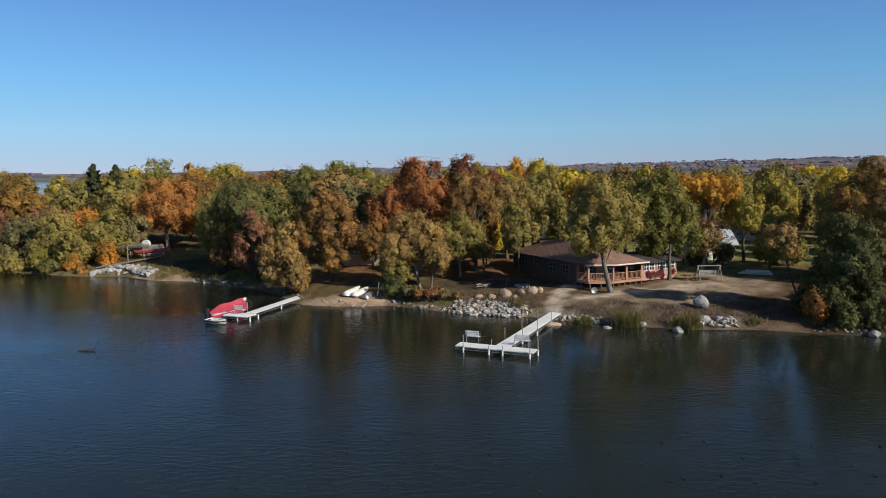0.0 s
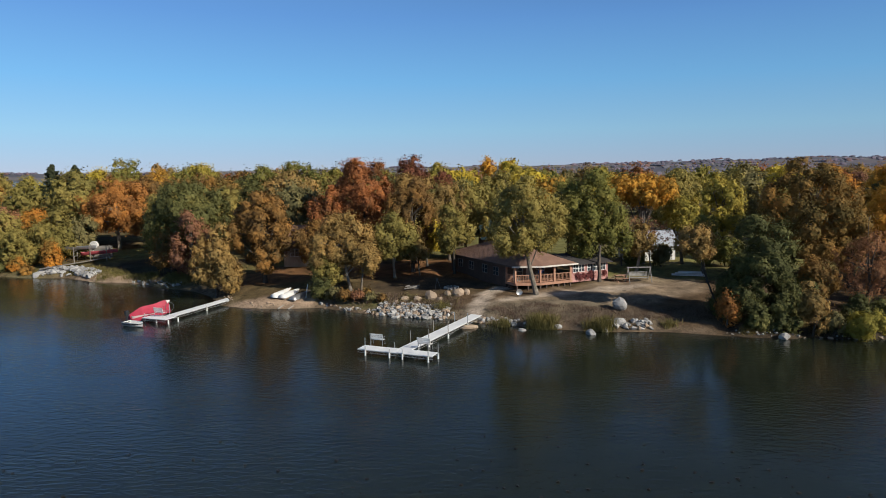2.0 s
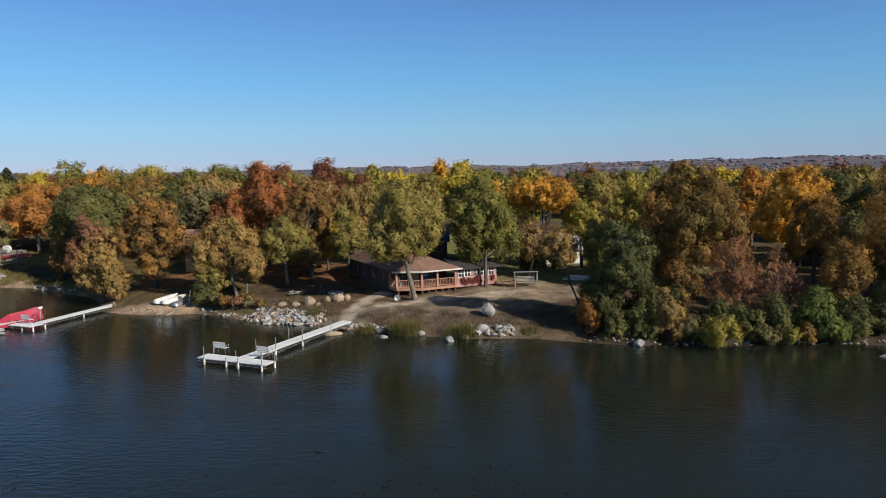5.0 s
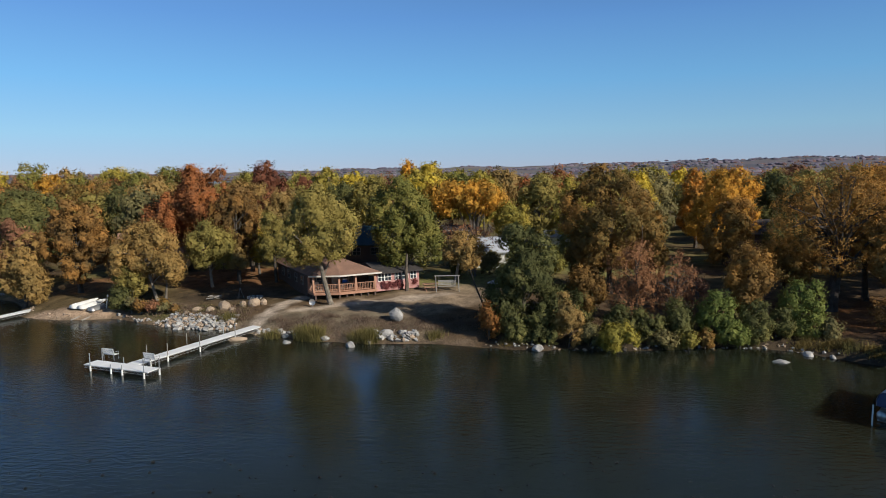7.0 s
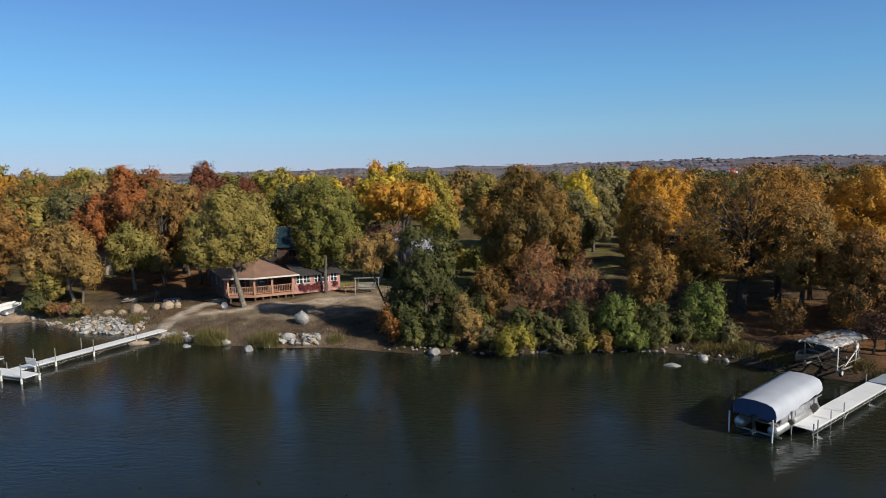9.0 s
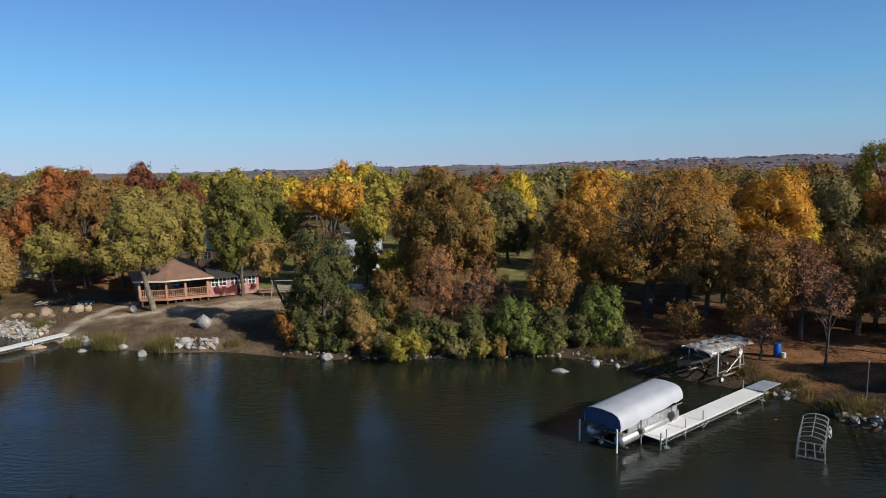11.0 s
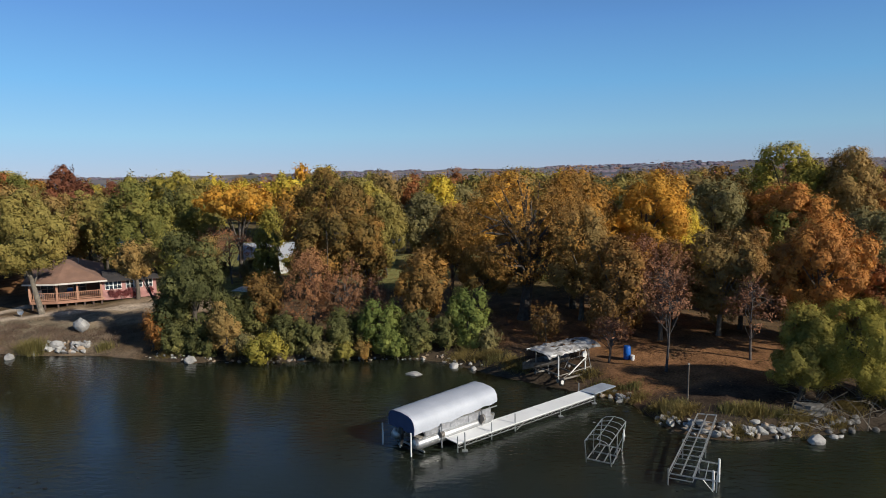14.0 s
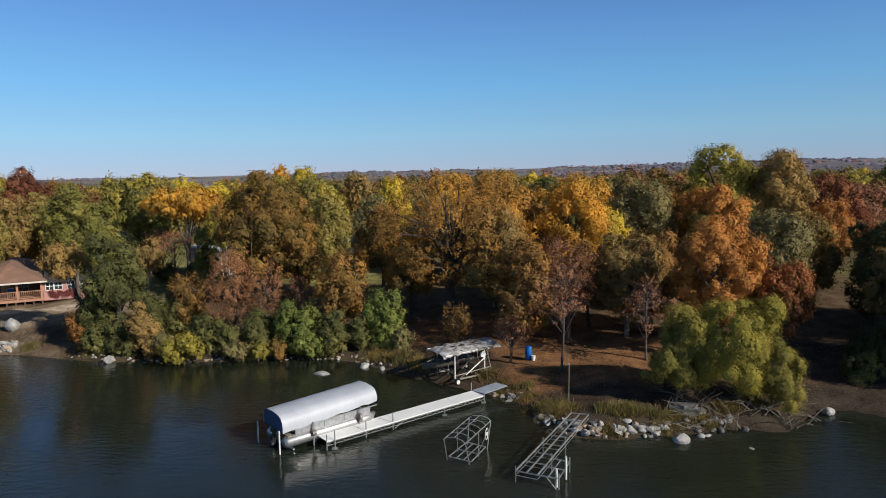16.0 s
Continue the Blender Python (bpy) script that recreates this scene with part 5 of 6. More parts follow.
for a, b in (((6.7, 54.9), (7.6, 54.8)), ((8.4, 57.9), (9.0, 58.3)), ((10.3, 61.5), (10.7, 62.2))):
    part("brace", Solid().beam((*a, -0.05), (*b, Z1 - 0.1), 0.04, 0.04), ALU, dock)
bench(2.75, 53.75, Z1 + 0.028, 160)
bench(6.7, 52.25, Z1 + 0.028, 158)
bench(-20.3, 65.3, 0.452, 160)

dock = thing("dock", "long white dock beside the covered pontoon boat", "dock")
dock_run(dock, (57.95, 38.5), (67.05, 45.75), 1.3, Z1, 5)
ramp = Solid()
ramp.slab([(66.66, 46.2), (67.42, 45.25), (69.0, 46.1), (68.3, 47.05)], 0, 0.05)
ramp.v = [(x, y, z + Z1 + 0.02 + 0.30 * max(0.0, min(1.0, (x - 67.0) / 1.7))) for x, y, z in ramp.v]
part("ramp", ramp, GANGWAY, dock, "pale blue grey gangway")
for q in ((58.35, 37.9, 0.9), (58.75, 38.2, 1.0), (60.3, 39.6, 1.0), (61.75, 40.75, 1.05), (64.8, 43.1, 0.4), (67.4, 45.2, 0.7), (57.5, 39.2, 0.9), (60.4, 41.5, 0.6), (66.6, 46.3, 1.0)):
    dock_post(dock, *q, sleeve=False)
for x, y in ((64.8, 43.0), (58.75, 38.15), (67.35, 45.2)):
    part("foot_pad", Solid().box((x, y - 0.05, 0.02), (0.3, 0.3, 0.04)), ALU, dock)
part("brace", Solid().beam((61.85, 40.8, 0.05), (62.4, 41.25, 0.4), 0.04, 0.04), ALU, dock)

dock = thing("dock", "white dock with a wide end beside the red-covered boat", "dock")
dock_run(dock, (-19.5, 65.7), (-16.0, 76.2), 1.1, 0.42, 4)
dock_run(dock, (-21.7, 65.5), (-18.9, 64.5), 1.5, 0.426, 2)
for q in ((-21.9, 65.3, 0.8), (-20.3, 64.3, 0.45), (-18.9, 63.8, 0.45), (-18.4, 64.9, 0.45), (-17.4, 70.0, 0.5), (-18.6, 70.3, 0.5), (-16.3, 73.5, 0.5)):
    dock_post(dock, *q)

# bare dock frame, stored in the shallows by the point
fr = thing("bare_dock", "bare metal dock frame standing in the shallows", "dock frame")
NL, NR, FL, FR = Vector((68.2, 33.8, 0.58)), Vector((69.2, 33.35, 0.55)), Vector((72.15, 40.35, 1.0)), Vector((73.1, 40.05, 1.0))
for k in (0, 0.5, 1):
    part("rail", Solid().beam(NL.lerp(NR, k), FL.lerp(FR, k), 0.05, 0.10), ALU, fr)
for i in range(8):
    t = i / 7
    part("crossbar", Solid().beam(NL.lerp(FL, t), NR.lerp(FR, t), 0.04, 0.06), ALU, fr)
    if i < 7:
        part("truss", Solid().beam(NL.lerp(FL, t) - Vector((0, 0, 0.22)), NR.lerp(FR, t) - Vector((0, 0, 0.22)), 0.03, 0.03), ALU, fr)
for k in (0, 1):
    part("lower_rail", Solid().beam(NL.lerp(NR, k) - Vector((0, 0, 0.22)), FL.lerp(FR, k) - Vector((0, 0, 0.22)), 0.03, 0.03), ALU, fr)
E1, E2, E3 = Vector((70.15, 32.95, 0.55)), Vector((71.0, 34.75, 0.55)), NR.lerp(FR, 0.24)
for a, b in ((NR, E1), (E1, E2), (E2, E3), (NR.lerp(E1, 0.5), E3.lerp(E2, 0.5)), (NR.lerp(E3, 0.5), E1.lerp(E2, 0.5))):
    part("crossbar", Solid().beam(a, b, 0.04, 0.07), ALU, fr)
for q in (NL, E1, E2, E3, NL.lerp(FL, 0.45), NR.lerp(FR, 0.5)):
    part("leg", Solid().tube([(q.x, q.y, -1.0), (q.x, q.y, q.z + 0.25)], 0.03, 6), ALU, fr)
for x, y, z in ((70.06, 33.1, 0.98), (70.66, 33.9, 1.2)):
    part("bumper_post", Solid().tube([(x, y, 0.05), (x, y, z)], 0.055, 8), WHITE, fr, "white plastic post")
part("brace", Solid().beam(E1 - Vector((0, 0, 0.7)), NR.lerp(E1, 0.4), 0.03, 0.03), ALU, fr)


# ---- lifts and boats ----
lift = thing("boat_lift", "boat lift with a rounded pale vinyl canopy", "boat lift", pose(56.05, 37.55, 0, 0, 0, 39.5))
CL, CW = 6.1, 2.35                                               # length along x; width along +y
sec = [(-0.03, 1.13), (-0.05, 1.45), (0.02, 1.74), (0.18, 1.94), (0.5, 2.05), (1.17, 2.1), (1.85, 2.05), (2.17, 1.94), (2.33, 1.74), (2.40, 1.45), (2.38, 1.13)]
nx, v, f = 13, [], []
for i in range(nx):
    sag = 0.012 * math.sin(i * math.pi / 2) ** 2 - 0.024 * i
    for y, z in sec:
        v.append((CL * i / (nx - 1), y, z - sag + (0.04 * math.sin(2.1 * i) + 0.012 * i) * (z < 1.4)))
for i in range(nx - 1):
    for k in range(10):
        a = i * 11 + k
        f.append((a, a + 11, a + 12, a + 1))
inner = [(x, y * 0.985 + 0.018, z - 0.02) for x, y, z in v]
canopy = Solid().add(v, f).add(inner, [q[::-1] for q in f])
end = Solid().add([(0.03, y * 0.98 + 0.02, z - 0.02) for y, z in sec] + [(0.06, y * 0.98 + 0.02, z - 0.02) for y, z in sec], [tuple(range(11)), tuple(range(21, 10, -1))] + [(k, k + 1, k + 12, k + 11) for k in range(10)])
part("end_panel", end, NAVY, lift, "dark blue end panel")
part("canopy", canopy, CANVAS, lift, "pale grey vinyl canopy", True)
for i in range(5):
    part("bow", Solid().tube([(CL * (0.1 + 0.2 * i), y * 0.97 + 0.03, z - 0.07 + 0.288 * (0.1 + 0.2 * i)) for y, z in sec], 0.02, 6), ALU, lift)
for x in (1.8, 4.8):
    for y in (-0.1, CW + 0.1):
        q = part("post", Solid().tube([(x, y, -1.2), (x, y, 1.36)], 0.045, 8), ALU, lift)
        if x > 1:
            part("pulley", Solid().tube([(x - 0.12, y - 0.02, 0.75), (x + 0.12, y - 0.02, 0.75)], 0.16, 10), DARK_METAL, q)
for y in (0, CW):
    part("side_beam", Solid().beam((0, y, 1.30), (CL, y, 1.30), 0.05, 0.06), ALU, lift)
part("winch", Solid().tube([(4.7, -0.2, 0.95), (4.85, -0.2, 0.95)], 0.2, 12), DARK_METAL, lift)
part("cross_beam", Solid().beam((4.6, -0.1, 0.1), (4.6, CW + 0.1, 0.1), 0.08, 0.1), ALU, lift)
part("cross_beam", Solid().beam((0.6, -0.1, 0.1), (0.6, CW + 0.1, 0.1), 0.08, 0.1), ALU, lift)

PANEL = mat("dull_boat_panel", (0.72, 0.72, 0.74), (0.40, 0.40, 0.42), 5.0, 0.3, 0.5, bump=0.2, fine=6)
pon = thing("pontoon_boat", "silver pontoon boat hanging in its covered lift", "boat", pose(56.05, 37.55, 0, 0, 0, 39.5))
for y in (0.24, CW - 0.24):
    part("pontoon", Solid().tube([(0.15, y, 0.52), (0.3, y, 0.5), (5.4, y, 0.56), (5.8, y, 0.64), (6.1, y, 0.76)], [0.22, 0.33, 0.33, 0.25, 0.07], 14), ALU, pon, "round aluminium float", True)
part("deck", Solid().box((3.1, CW / 2, 0.82), (5.5, CW - 0.1, 0.06)), GREY_WOOD, pon)
for y in (0.06, CW - 0.06):
    part("fence_panel", Solid().box((3.2, y, 1.06), (4.9, 0.03, 0.44)), PANEL, pon, "pale grey side panel")
    for x in (0.8, 1.7, 2.6, 3.9, 4.7, 5.6):
        part("fence_post", Solid().beam((x, y - 0.03 if y < 1 else y + 0.03, 0.84), (x, y, 1.3), 0.04, 0.04), ALU, pon)
    part("rub_rail", Solid().beam((0.6, y, 0.82), (5.7, y, 0.82), 0.06, 0.09), ALU, pon)
    part("top_rail", Solid().beam((0.75, y, 1.29), (5.65, y, 1.29), 0.035, 0.035), ALU, pon)
for x in (1.2, 2.3, 3.5, 4.6):
    part("seat", Solid().box((x, CW - 0.45, 1.03), (0.9, 0.5, 0.38)), WHITE, pon)
mo = part("outboard", Solid().tube([(0.05, CW / 2, 0.95), (0.05, CW / 2, 1.25)], [0.2, 0.16], 10).beam((0.05, CW / 2, 0.95), (0.0, CW / 2, 0.25), 0.14, 0.2), BLACK, pon, "black outboard motor")
part("propeller", Solid().box((-0.08, CW / 2, 0.28), (0.06, 0.3, 0.07)).box((-0.08, CW / 2, 0.28), (0.05, 0.07, 0.3)), ALU, mo)

for x, y, h in ((54.25, 39.2, 1.25), (55.88, 37.5, 1.3)):
    t = thing("guide_post", "white plastic guide post standing in the water", "post", pose(x, y, 0))
    part("pole", Solid().tube([(0, 0, -1), (0, 0, h)], 0.045, 8), WHITE, t)

# small craft lift, bare, in the shallows
cr = thing("watercraft_lift", "bare metal watercraft lift frame in shallow water", "boat lift")
a, b, c, d = Vector((64.75, 36.1, 1.28)), Vector((65.85, 35.6, 1.22)), Vector((66.15, 38.2, 1.62)), Vector((67.3, 37.8, 1.58))
for p0, p1 in ((a, c), (b, d)):
    part("top_rail", Solid().beam(p0, p1, 0.05, 0.05), ALU, cr)
for i in range(6):
    t = i / 5
    p0, p1 = a.lerp(c, t), b.lerp(d, t)
    part("bow", Solid().tube([p0.lerp(p1, k) + Vector((0, 0, 0.22 * math.sin(math.pi * k) ** 0.6)) for k in (0, 0.15, 0.5, 0.85, 1)], 0.018, 6), ALU, cr)
part("top_rail", Solid().beam(a.lerp(b, 0.5) + Vector((0, 0, 0.22)), c.lerp(d, 0.5) + Vector((0, 0, 0.22)), 0.04, 0.04), ALU, cr)
e, f2, g2, h2 = Vector((65.0, 36.65, 0.1)), Vector((66.15, 36.0, 0.08)), Vector((66.0, 38.4, 0.15)), Vector((67.0, 37.7, 0.15))
for p0, p1 in ((e, f2), (f2, h2), (h2, g2), (g2, e), (e.lerp(f2, 0.33), g2.lerp(h2, 0.33)), (e.lerp(f2, 0.66), g2.lerp(h2, 0.66)), (e.lerp(g2, 0.5), f2.lerp(h2, 0.5))):
    part("base_bar", Solid().beam(p0, p1, 0.05, 0.06), ALU, cr)
for p0, p1 in ((e, a), (f2, b), (g2, c), (h2, d), (f2.lerp(h2, 0.5), b.lerp(d, 0.5)), (e.lerp(g2, 0.5), a.lerp(c, 0.5))):
    part("post", Solid().beam(p0 - Vector((0, 0, 0.8)), p1, 0.045, 0.045), ALU, cr)
wh = d.lerp(b, 0.25) + Vector((0.1, -0.05, -0.4))
part("winch_wheel", Solid().tube([wh + 0.30 * Vector((0.3 * math.cos(k), 0.95 * math.cos(k), math.sin(k))) for k in np.linspace(0, 2 * math.pi, 17)], 0.025, 6), WHITE, cr)
part("hub", Solid().tube([wh - Vector((0.05, 0, 0)), wh + Vector((0.05, 0, 0))], 0.1, 8), WHITE, cr)
part("brace", Solid().beam(wh, h2 + Vector((-0.5, -0.4, -0.3)), 0.04, 0.04), ALU, cr)

# old lift with a torn canopy, hauled out on the bank
gz = 0.45
tl = thing("boat_lift", "old boat lift with a torn grey canopy hauled onto the bank", "boat lift", pose(65.55, 47.75, gz, 0, 0, 33))
TL, TW = 4.9, 2.5
nx, ny, v, f = 44, 27, [], []
for i in range(nx):
    for k in range(ny):
        x, y = TL * i / (nx - 1) - 0.9, TW * k / (ny - 1) - 0.05
        edge = max(0.0, abs(2 * k / (ny - 1) - 1) - 0.8) / 0.2
        z = 2.24 + 0.14 * math.sin(math.pi * k / (ny - 1)) + 0.09 * noise.noise(Vector((1.1 * x, 1.6 * y, 0.3))) + 0.05 * noise.noise(Vector((4 * x, 3 * y, 2)))
        v.append((x, y + 0.05 * noise.noise(Vector((2 * x, 0, 9))), z - (0.14 + 0.12 * noise.noise(Vector((2.3 * x, y, 5)))) * edge - 0.05 * abs(math.sin(math.pi * i / 6.6)) - 0.22 * max(0.0, -x) ** 2 + 0.05 * x / TL))
for i in range(nx - 1):
    for k in range(ny - 1):
        a = i * ny + k
        rip = noise.noise(Vector((0.7 * i * TL / nx, 4.6 * k * TW / ny, 1.7))) + 0.4 * noise.noise(Vector((i * 0.6, k * 0.6, 4)))
        if rip > 0.30 - 0.06 * i / nx and 1 < k < ny - 2 and i > 7:                  # long rips between the bows
            continue
        f.append((a, a + ny, a + ny + 1, a + 1))
part("canopy", Solid().add(v, f).add([(x, y, z - 0.025) for x, y, z in v], [q[::-1] for q in f]), OLD_CANVAS, tl, "torn grey canopy cloth")
for y in (0.05, TW - 0.05):
    part("side_beam", Solid().beam((-0.75, y, 2.06), (3.1, y, 2.1), 0.06, 0.1), WHITE, tl)
for i in range(5):
    part("bow", Solid().tube([(TL * i / 4.2 - 0.8, TW * k / 6, 2.08 + 0.16 * math.sin(math.pi * k / 6)) for k in range(7)], 0.022, 6), ALU, tl)
for x in (0.05, 2.6):
    for y in (0.1, TW - 0.1):
        part("post", Solid().tube([(x, y, 0.1), (x, y, 2.06)], 0.05, 8), WHITE if y < 1 else DARK_METAL, tl)
for y in (0.1, TW - 0.1):
    part("base_beam", Solid().beam((-0.1, y, 0.25), (3.2, y, 0.25), 0.08, 0.12), GREY_WOOD, tl)
for x in (0.2, 1.4, 2.7):
    part("bunk", Solid().beam((x, 0, 0.55), (x, TW, 0.62), 0.09, 0.1), DARK_METAL, tl)
part("arm", Solid().beam((0.9, 0.0, 0.5), (2.6, 0.0, 1.5), 0.06, 0.08), WHITE, tl)
part("arm", Solid().beam((0.2, 1.2, 0.4), (1.2, 2.6, 1.6), 0.06, 0.08), DARK_METAL, tl)
for a, b, m in (((0.3, 0.0, 0.3), (1.7, 0.0, 0.95), DARK_METAL), ((-0.1, 0.06, 0.55), (3.2, 0.06, 0.72), GREY_WOOD), ((-0.1, TW, 0.5), (3.4, TW, 0.8), GREY_WOOD), ((0.25, 0.1, 1.9), (1.2, 1.3, 0.6), DARK_METAL),
                ((2.7, 0.1, 0.3), (1.6, TW, 1.4), DARK_METAL), ((2.7, TW, 0.3), (0.3, TW, 1.9), DARK_METAL), ((0.25, TW, 0.3), (2.7, TW, 1.9), DARK_METAL), ((3.3, 0.2, 0.3), (2.8, 0.1, 2.0), ALU), ((0.8, 0.3, 0.9), (2.9, 1.9, 1.1), ALU), ((1.2, 2.0, 0.7), (3.2, 0.5, 1.5), DARK_METAL)):
    part("strut", Solid().beam(a, b, 0.05, 0.06), m, tl)
for x in (0.6, 1.1, 1.7):
    part("cable", Solid().tube([(x, 0.12, 2.0), (x + 0.15, 0.5, 1.3), (x - 0.1, 1.2, 0.7)], 0.015, 5), BLACK, tl)
for x, y, z in ((0.9, -0.05, 1.15), (1.9, 1.1, 1.55)):
    part("pulley", Solid().tube([(x, y - 0.04, z), (x, y + 0.04, z)], 0.1, 12), DARK_METAL, tl)
hub = Vector((2.35, -0.06, 1.75))
w = part("winch_wheel", Solid().tube([hub + 0.5 * Vector((math.cos(k), 0, math.sin(k))) for k in np.linspace(0, 2 * math.pi, 21)], 0.022, 6), DARK_METAL, tl)
part("hub", Solid().tube([hub - Vector((0, 0.06, 0)), hub + Vector((0, 0.06, 0))], 0.22, 8), WHITE, w)
for x in (0.1, 2.7):
    wl = part("wheel", Solid().tube([Vector((x, -0.18, 0.2)) + 0.2 * Vector((math.cos(k), 0, math.sin(k))) for k in np.linspace(0, 2 * math.pi, 15)], 0.085, 7), BLACK, tl, "small tyre on a white rim")
    part("rim", Solid().tube([(x, -0.25, 0.18), (x, -0.1, 0.18)], 0.14, 10), WHITE, wl)


def hull(thing_ob, length, beam, depth, material, z0=0.0, name="hull", label=""):
    """An open boat hull along x, bow at +x."""
    n, prof, v, f = 11, 7, [], []
    for i in range(n):
        t = i / (n - 1)
        w = beam / 2 * (1 - max(0, t - 0.45) ** 2 / 0.31) if t > 0.45 else beam / 2 * (0.9 + 0.1 * t / 0.45)
        w = max(w, 0.03)
        for k in range(prof):
            a = math.pi * k / (prof - 1)
            rise = 0.22 * depth * max(0, t - 0.5) * 2
            v.append((length * t, -w * math.cos(a) * (0.75 + 0.25 * (1 - math.sin(a))) if 0 < k < prof - 1 else -w * math.cos(a), z0 + depth * (1 - math.sin(a) ** 0.7) + rise))
    for i in range(n - 1):
        for k in range(prof - 1):
            a = i * prof + k
            f.append((a, a + prof, a + prof + 1, a + 1))
    f.append(tuple(range(prof)))
    inner = [(x * 0.985 + 0.008 * length, y * 0.93, z + (0.03 if abs(y) < beam * 0.4 else 0)) for x, y, z in v]
    return part(name, Solid().add(v, f).add(inner, [q[::-1] for q in f]), material, thing_ob, label, True)


BOAT_HERE = (66.6, 50.9)
jb = thing("rowing_boat", "aluminium rowing boat lying under the old lift", "boat", pose(*BOAT_HERE, ground_at(*BOAT_HERE) + 0.12, 0, 3, 208))
hull(jb, 3.8, 1.3, 0.5, DARK_METAL)
part("seat", Solid().box((1.4, 0, 0.4), (0.3, 1.1, 0.04)), ALU, jb)
part("outboard", Solid().box((-0.15, 0, 0.6), (0.26, 0.24, 0.4)), BLACK, jb)

# boat under its red cover
bo = thing("motor_boat", "motor boat under a red tarpaulin beside its dock", "boat", pose(-23.3, 65.15, 0.1, 0, 0, 49))
hull(bo, 3.9, 1.5, 0.5, WHITE)
n, v, f = 15, [], []
for i in range(n):
    t = i / (n - 1)
    w = 0.98 * (1 - 0.62 * max(0, t - 0.55) ** 2 * 4.4)
    hgt = float(np.interp(t, [0, 0.12, 0.3, 0.62, 0.9, 1], [0.6, 0.85, 1.22, 1.3, 1.55, 1.4]))
    low = 0.02 + 0.5 * max(0, t - 0.45)
    for k in range(11):
        a = -1 + k / 5
        drape = 0.045 * math.sin(9 * t + 5 * a) * (abs(a) > 0.3)
        v.append((-0.1 + 4.1 * t, w * a, low + (hgt - low) * (1 - abs(a)) ** 0.85 - 0.10 * math.sin(math.pi * abs(a)) + drape))
for i in range(n - 1):
    for k in range(10):
        a = i * 11 + k
        f.append((a, a + 11, a + 12, a + 1))
f += [tuple(range(11)), tuple(range((n - 1) * 11, n * 11))[::-1]]
part("cover", Solid().add(v, f), RED_TARP, bo, "faded red tarpaulin cover")
part("bow_cap", Solid().tube([(3.75, 0, 1.28), (4.1, 0, 1.42)], [0.22, 0.08], 8), WHITE, bo)
part("outboard", Solid().box((-0.3, 0.0, 0.8), (0.36, 0.32, 0.46)).beam((-0.3, 0, 0.7), (-0.35, 0, -0.1), 0.15, 0.2), BLACK, bo, "black outboard motor")
li = thing("boat_lift", "metal boat lift with a hand wheel under the red boat", "boat lift", pose(-23.3, 65.15, 0, 0, 0, 49))
for x in (0.9, 3.5):
    for y in (-1.15, 1.15):
        part("post", Solid().tube([(x, y, -1.0), (x, y, 1.3 if y < 0 and x > 3 else 0.5)], 0.045, 8), ALU, li)
    part("cross_beam", Solid().beam((x, -1.15, 0.1), (x, 1.15, 0.1), 0.08, 0.08), ALU, li)
part("wheel", Solid().tube([(3.5 + 0.45 * math.cos(k), -1.22, 1.1 + 0.45 * math.sin(k)) for k in np.linspace(0, 2 * math.pi, 19)], 0.025, 6), DARK_METAL, li)

sk = thing("dinghy", "small white dinghy with a dark rim tied at the dock", "boat", pose(-22.9, 63.45, -0.08, 0, 0, -24))
hull(sk, 2.3, 1.15, 0.5, WHITE)
part("rim", Solid().tube([(2.3, 0, 0.44), (1.6, 0.42, 0.38), (0.8, 0.54, 0.36), (0, 0.5, 0.36), (0, -0.5, 0.36), (0.8, -0.54, 0.36), (1.6, -0.42, 0.38), (2.3, 0, 0.44)], 0.06, 6), BLACK, sk)
part("seat", Solid().box((0.9, 0, 0.3), (0.3, 0.9, 0.05)), WHITE, sk)

for x, y, turn, m, nm in ((-10.9, 72.5, 70, WHITE, "white"), (-9.95, 72.3, 69, WHITE, "white"), (-8.75, 72.0, 66, ALU, "silver")):
    k = thing("upturned_boat", f"{nm} rowing boat turned over on the sandy landing", "boat", pose(x, y, ground_at(x, y) + 0.70, 180, -4, turn), "upturned boats")
    hull(k, 3.5, 1.0, 0.42, m)
    part("keel", Solid().beam((0.1, 0, -0.01), (2.8, 0, 0.05), 0.04, 0.05), m, k)
    part("rail", Solid().tube([(0.1, 0.38, 0.45), (1.8, 0.4, 0.47), (3.0, 0.1, 0.54)], 0.03, 5), DARK_METAL if m is ALU else WHITE, k)
for x in (-9.3, -8.2):
    t = thing("skid_pole", "grey pole laid under the upturned boats", "pole", pose(x, 71.0, ground_at(x, 71.0)), "skid poles")
    part("pole", Solid().tube([(-0.6, -0.6, 0.02), (0.3, 2.2, 0.42)], 0.08, 7), GREY_WOOD, t)

# posts of the old winch beside the boats
t = thing("winch_post", "white leaning post beside the upturned boats", "post", pose(-7.4, 72.9, ground_at(-7.4, 72.9)))
part("pole", Solid().tube([(0, 0, -0.2), (0.25, 0.1, 1.5)], 0.06, 8), WHITE, t)

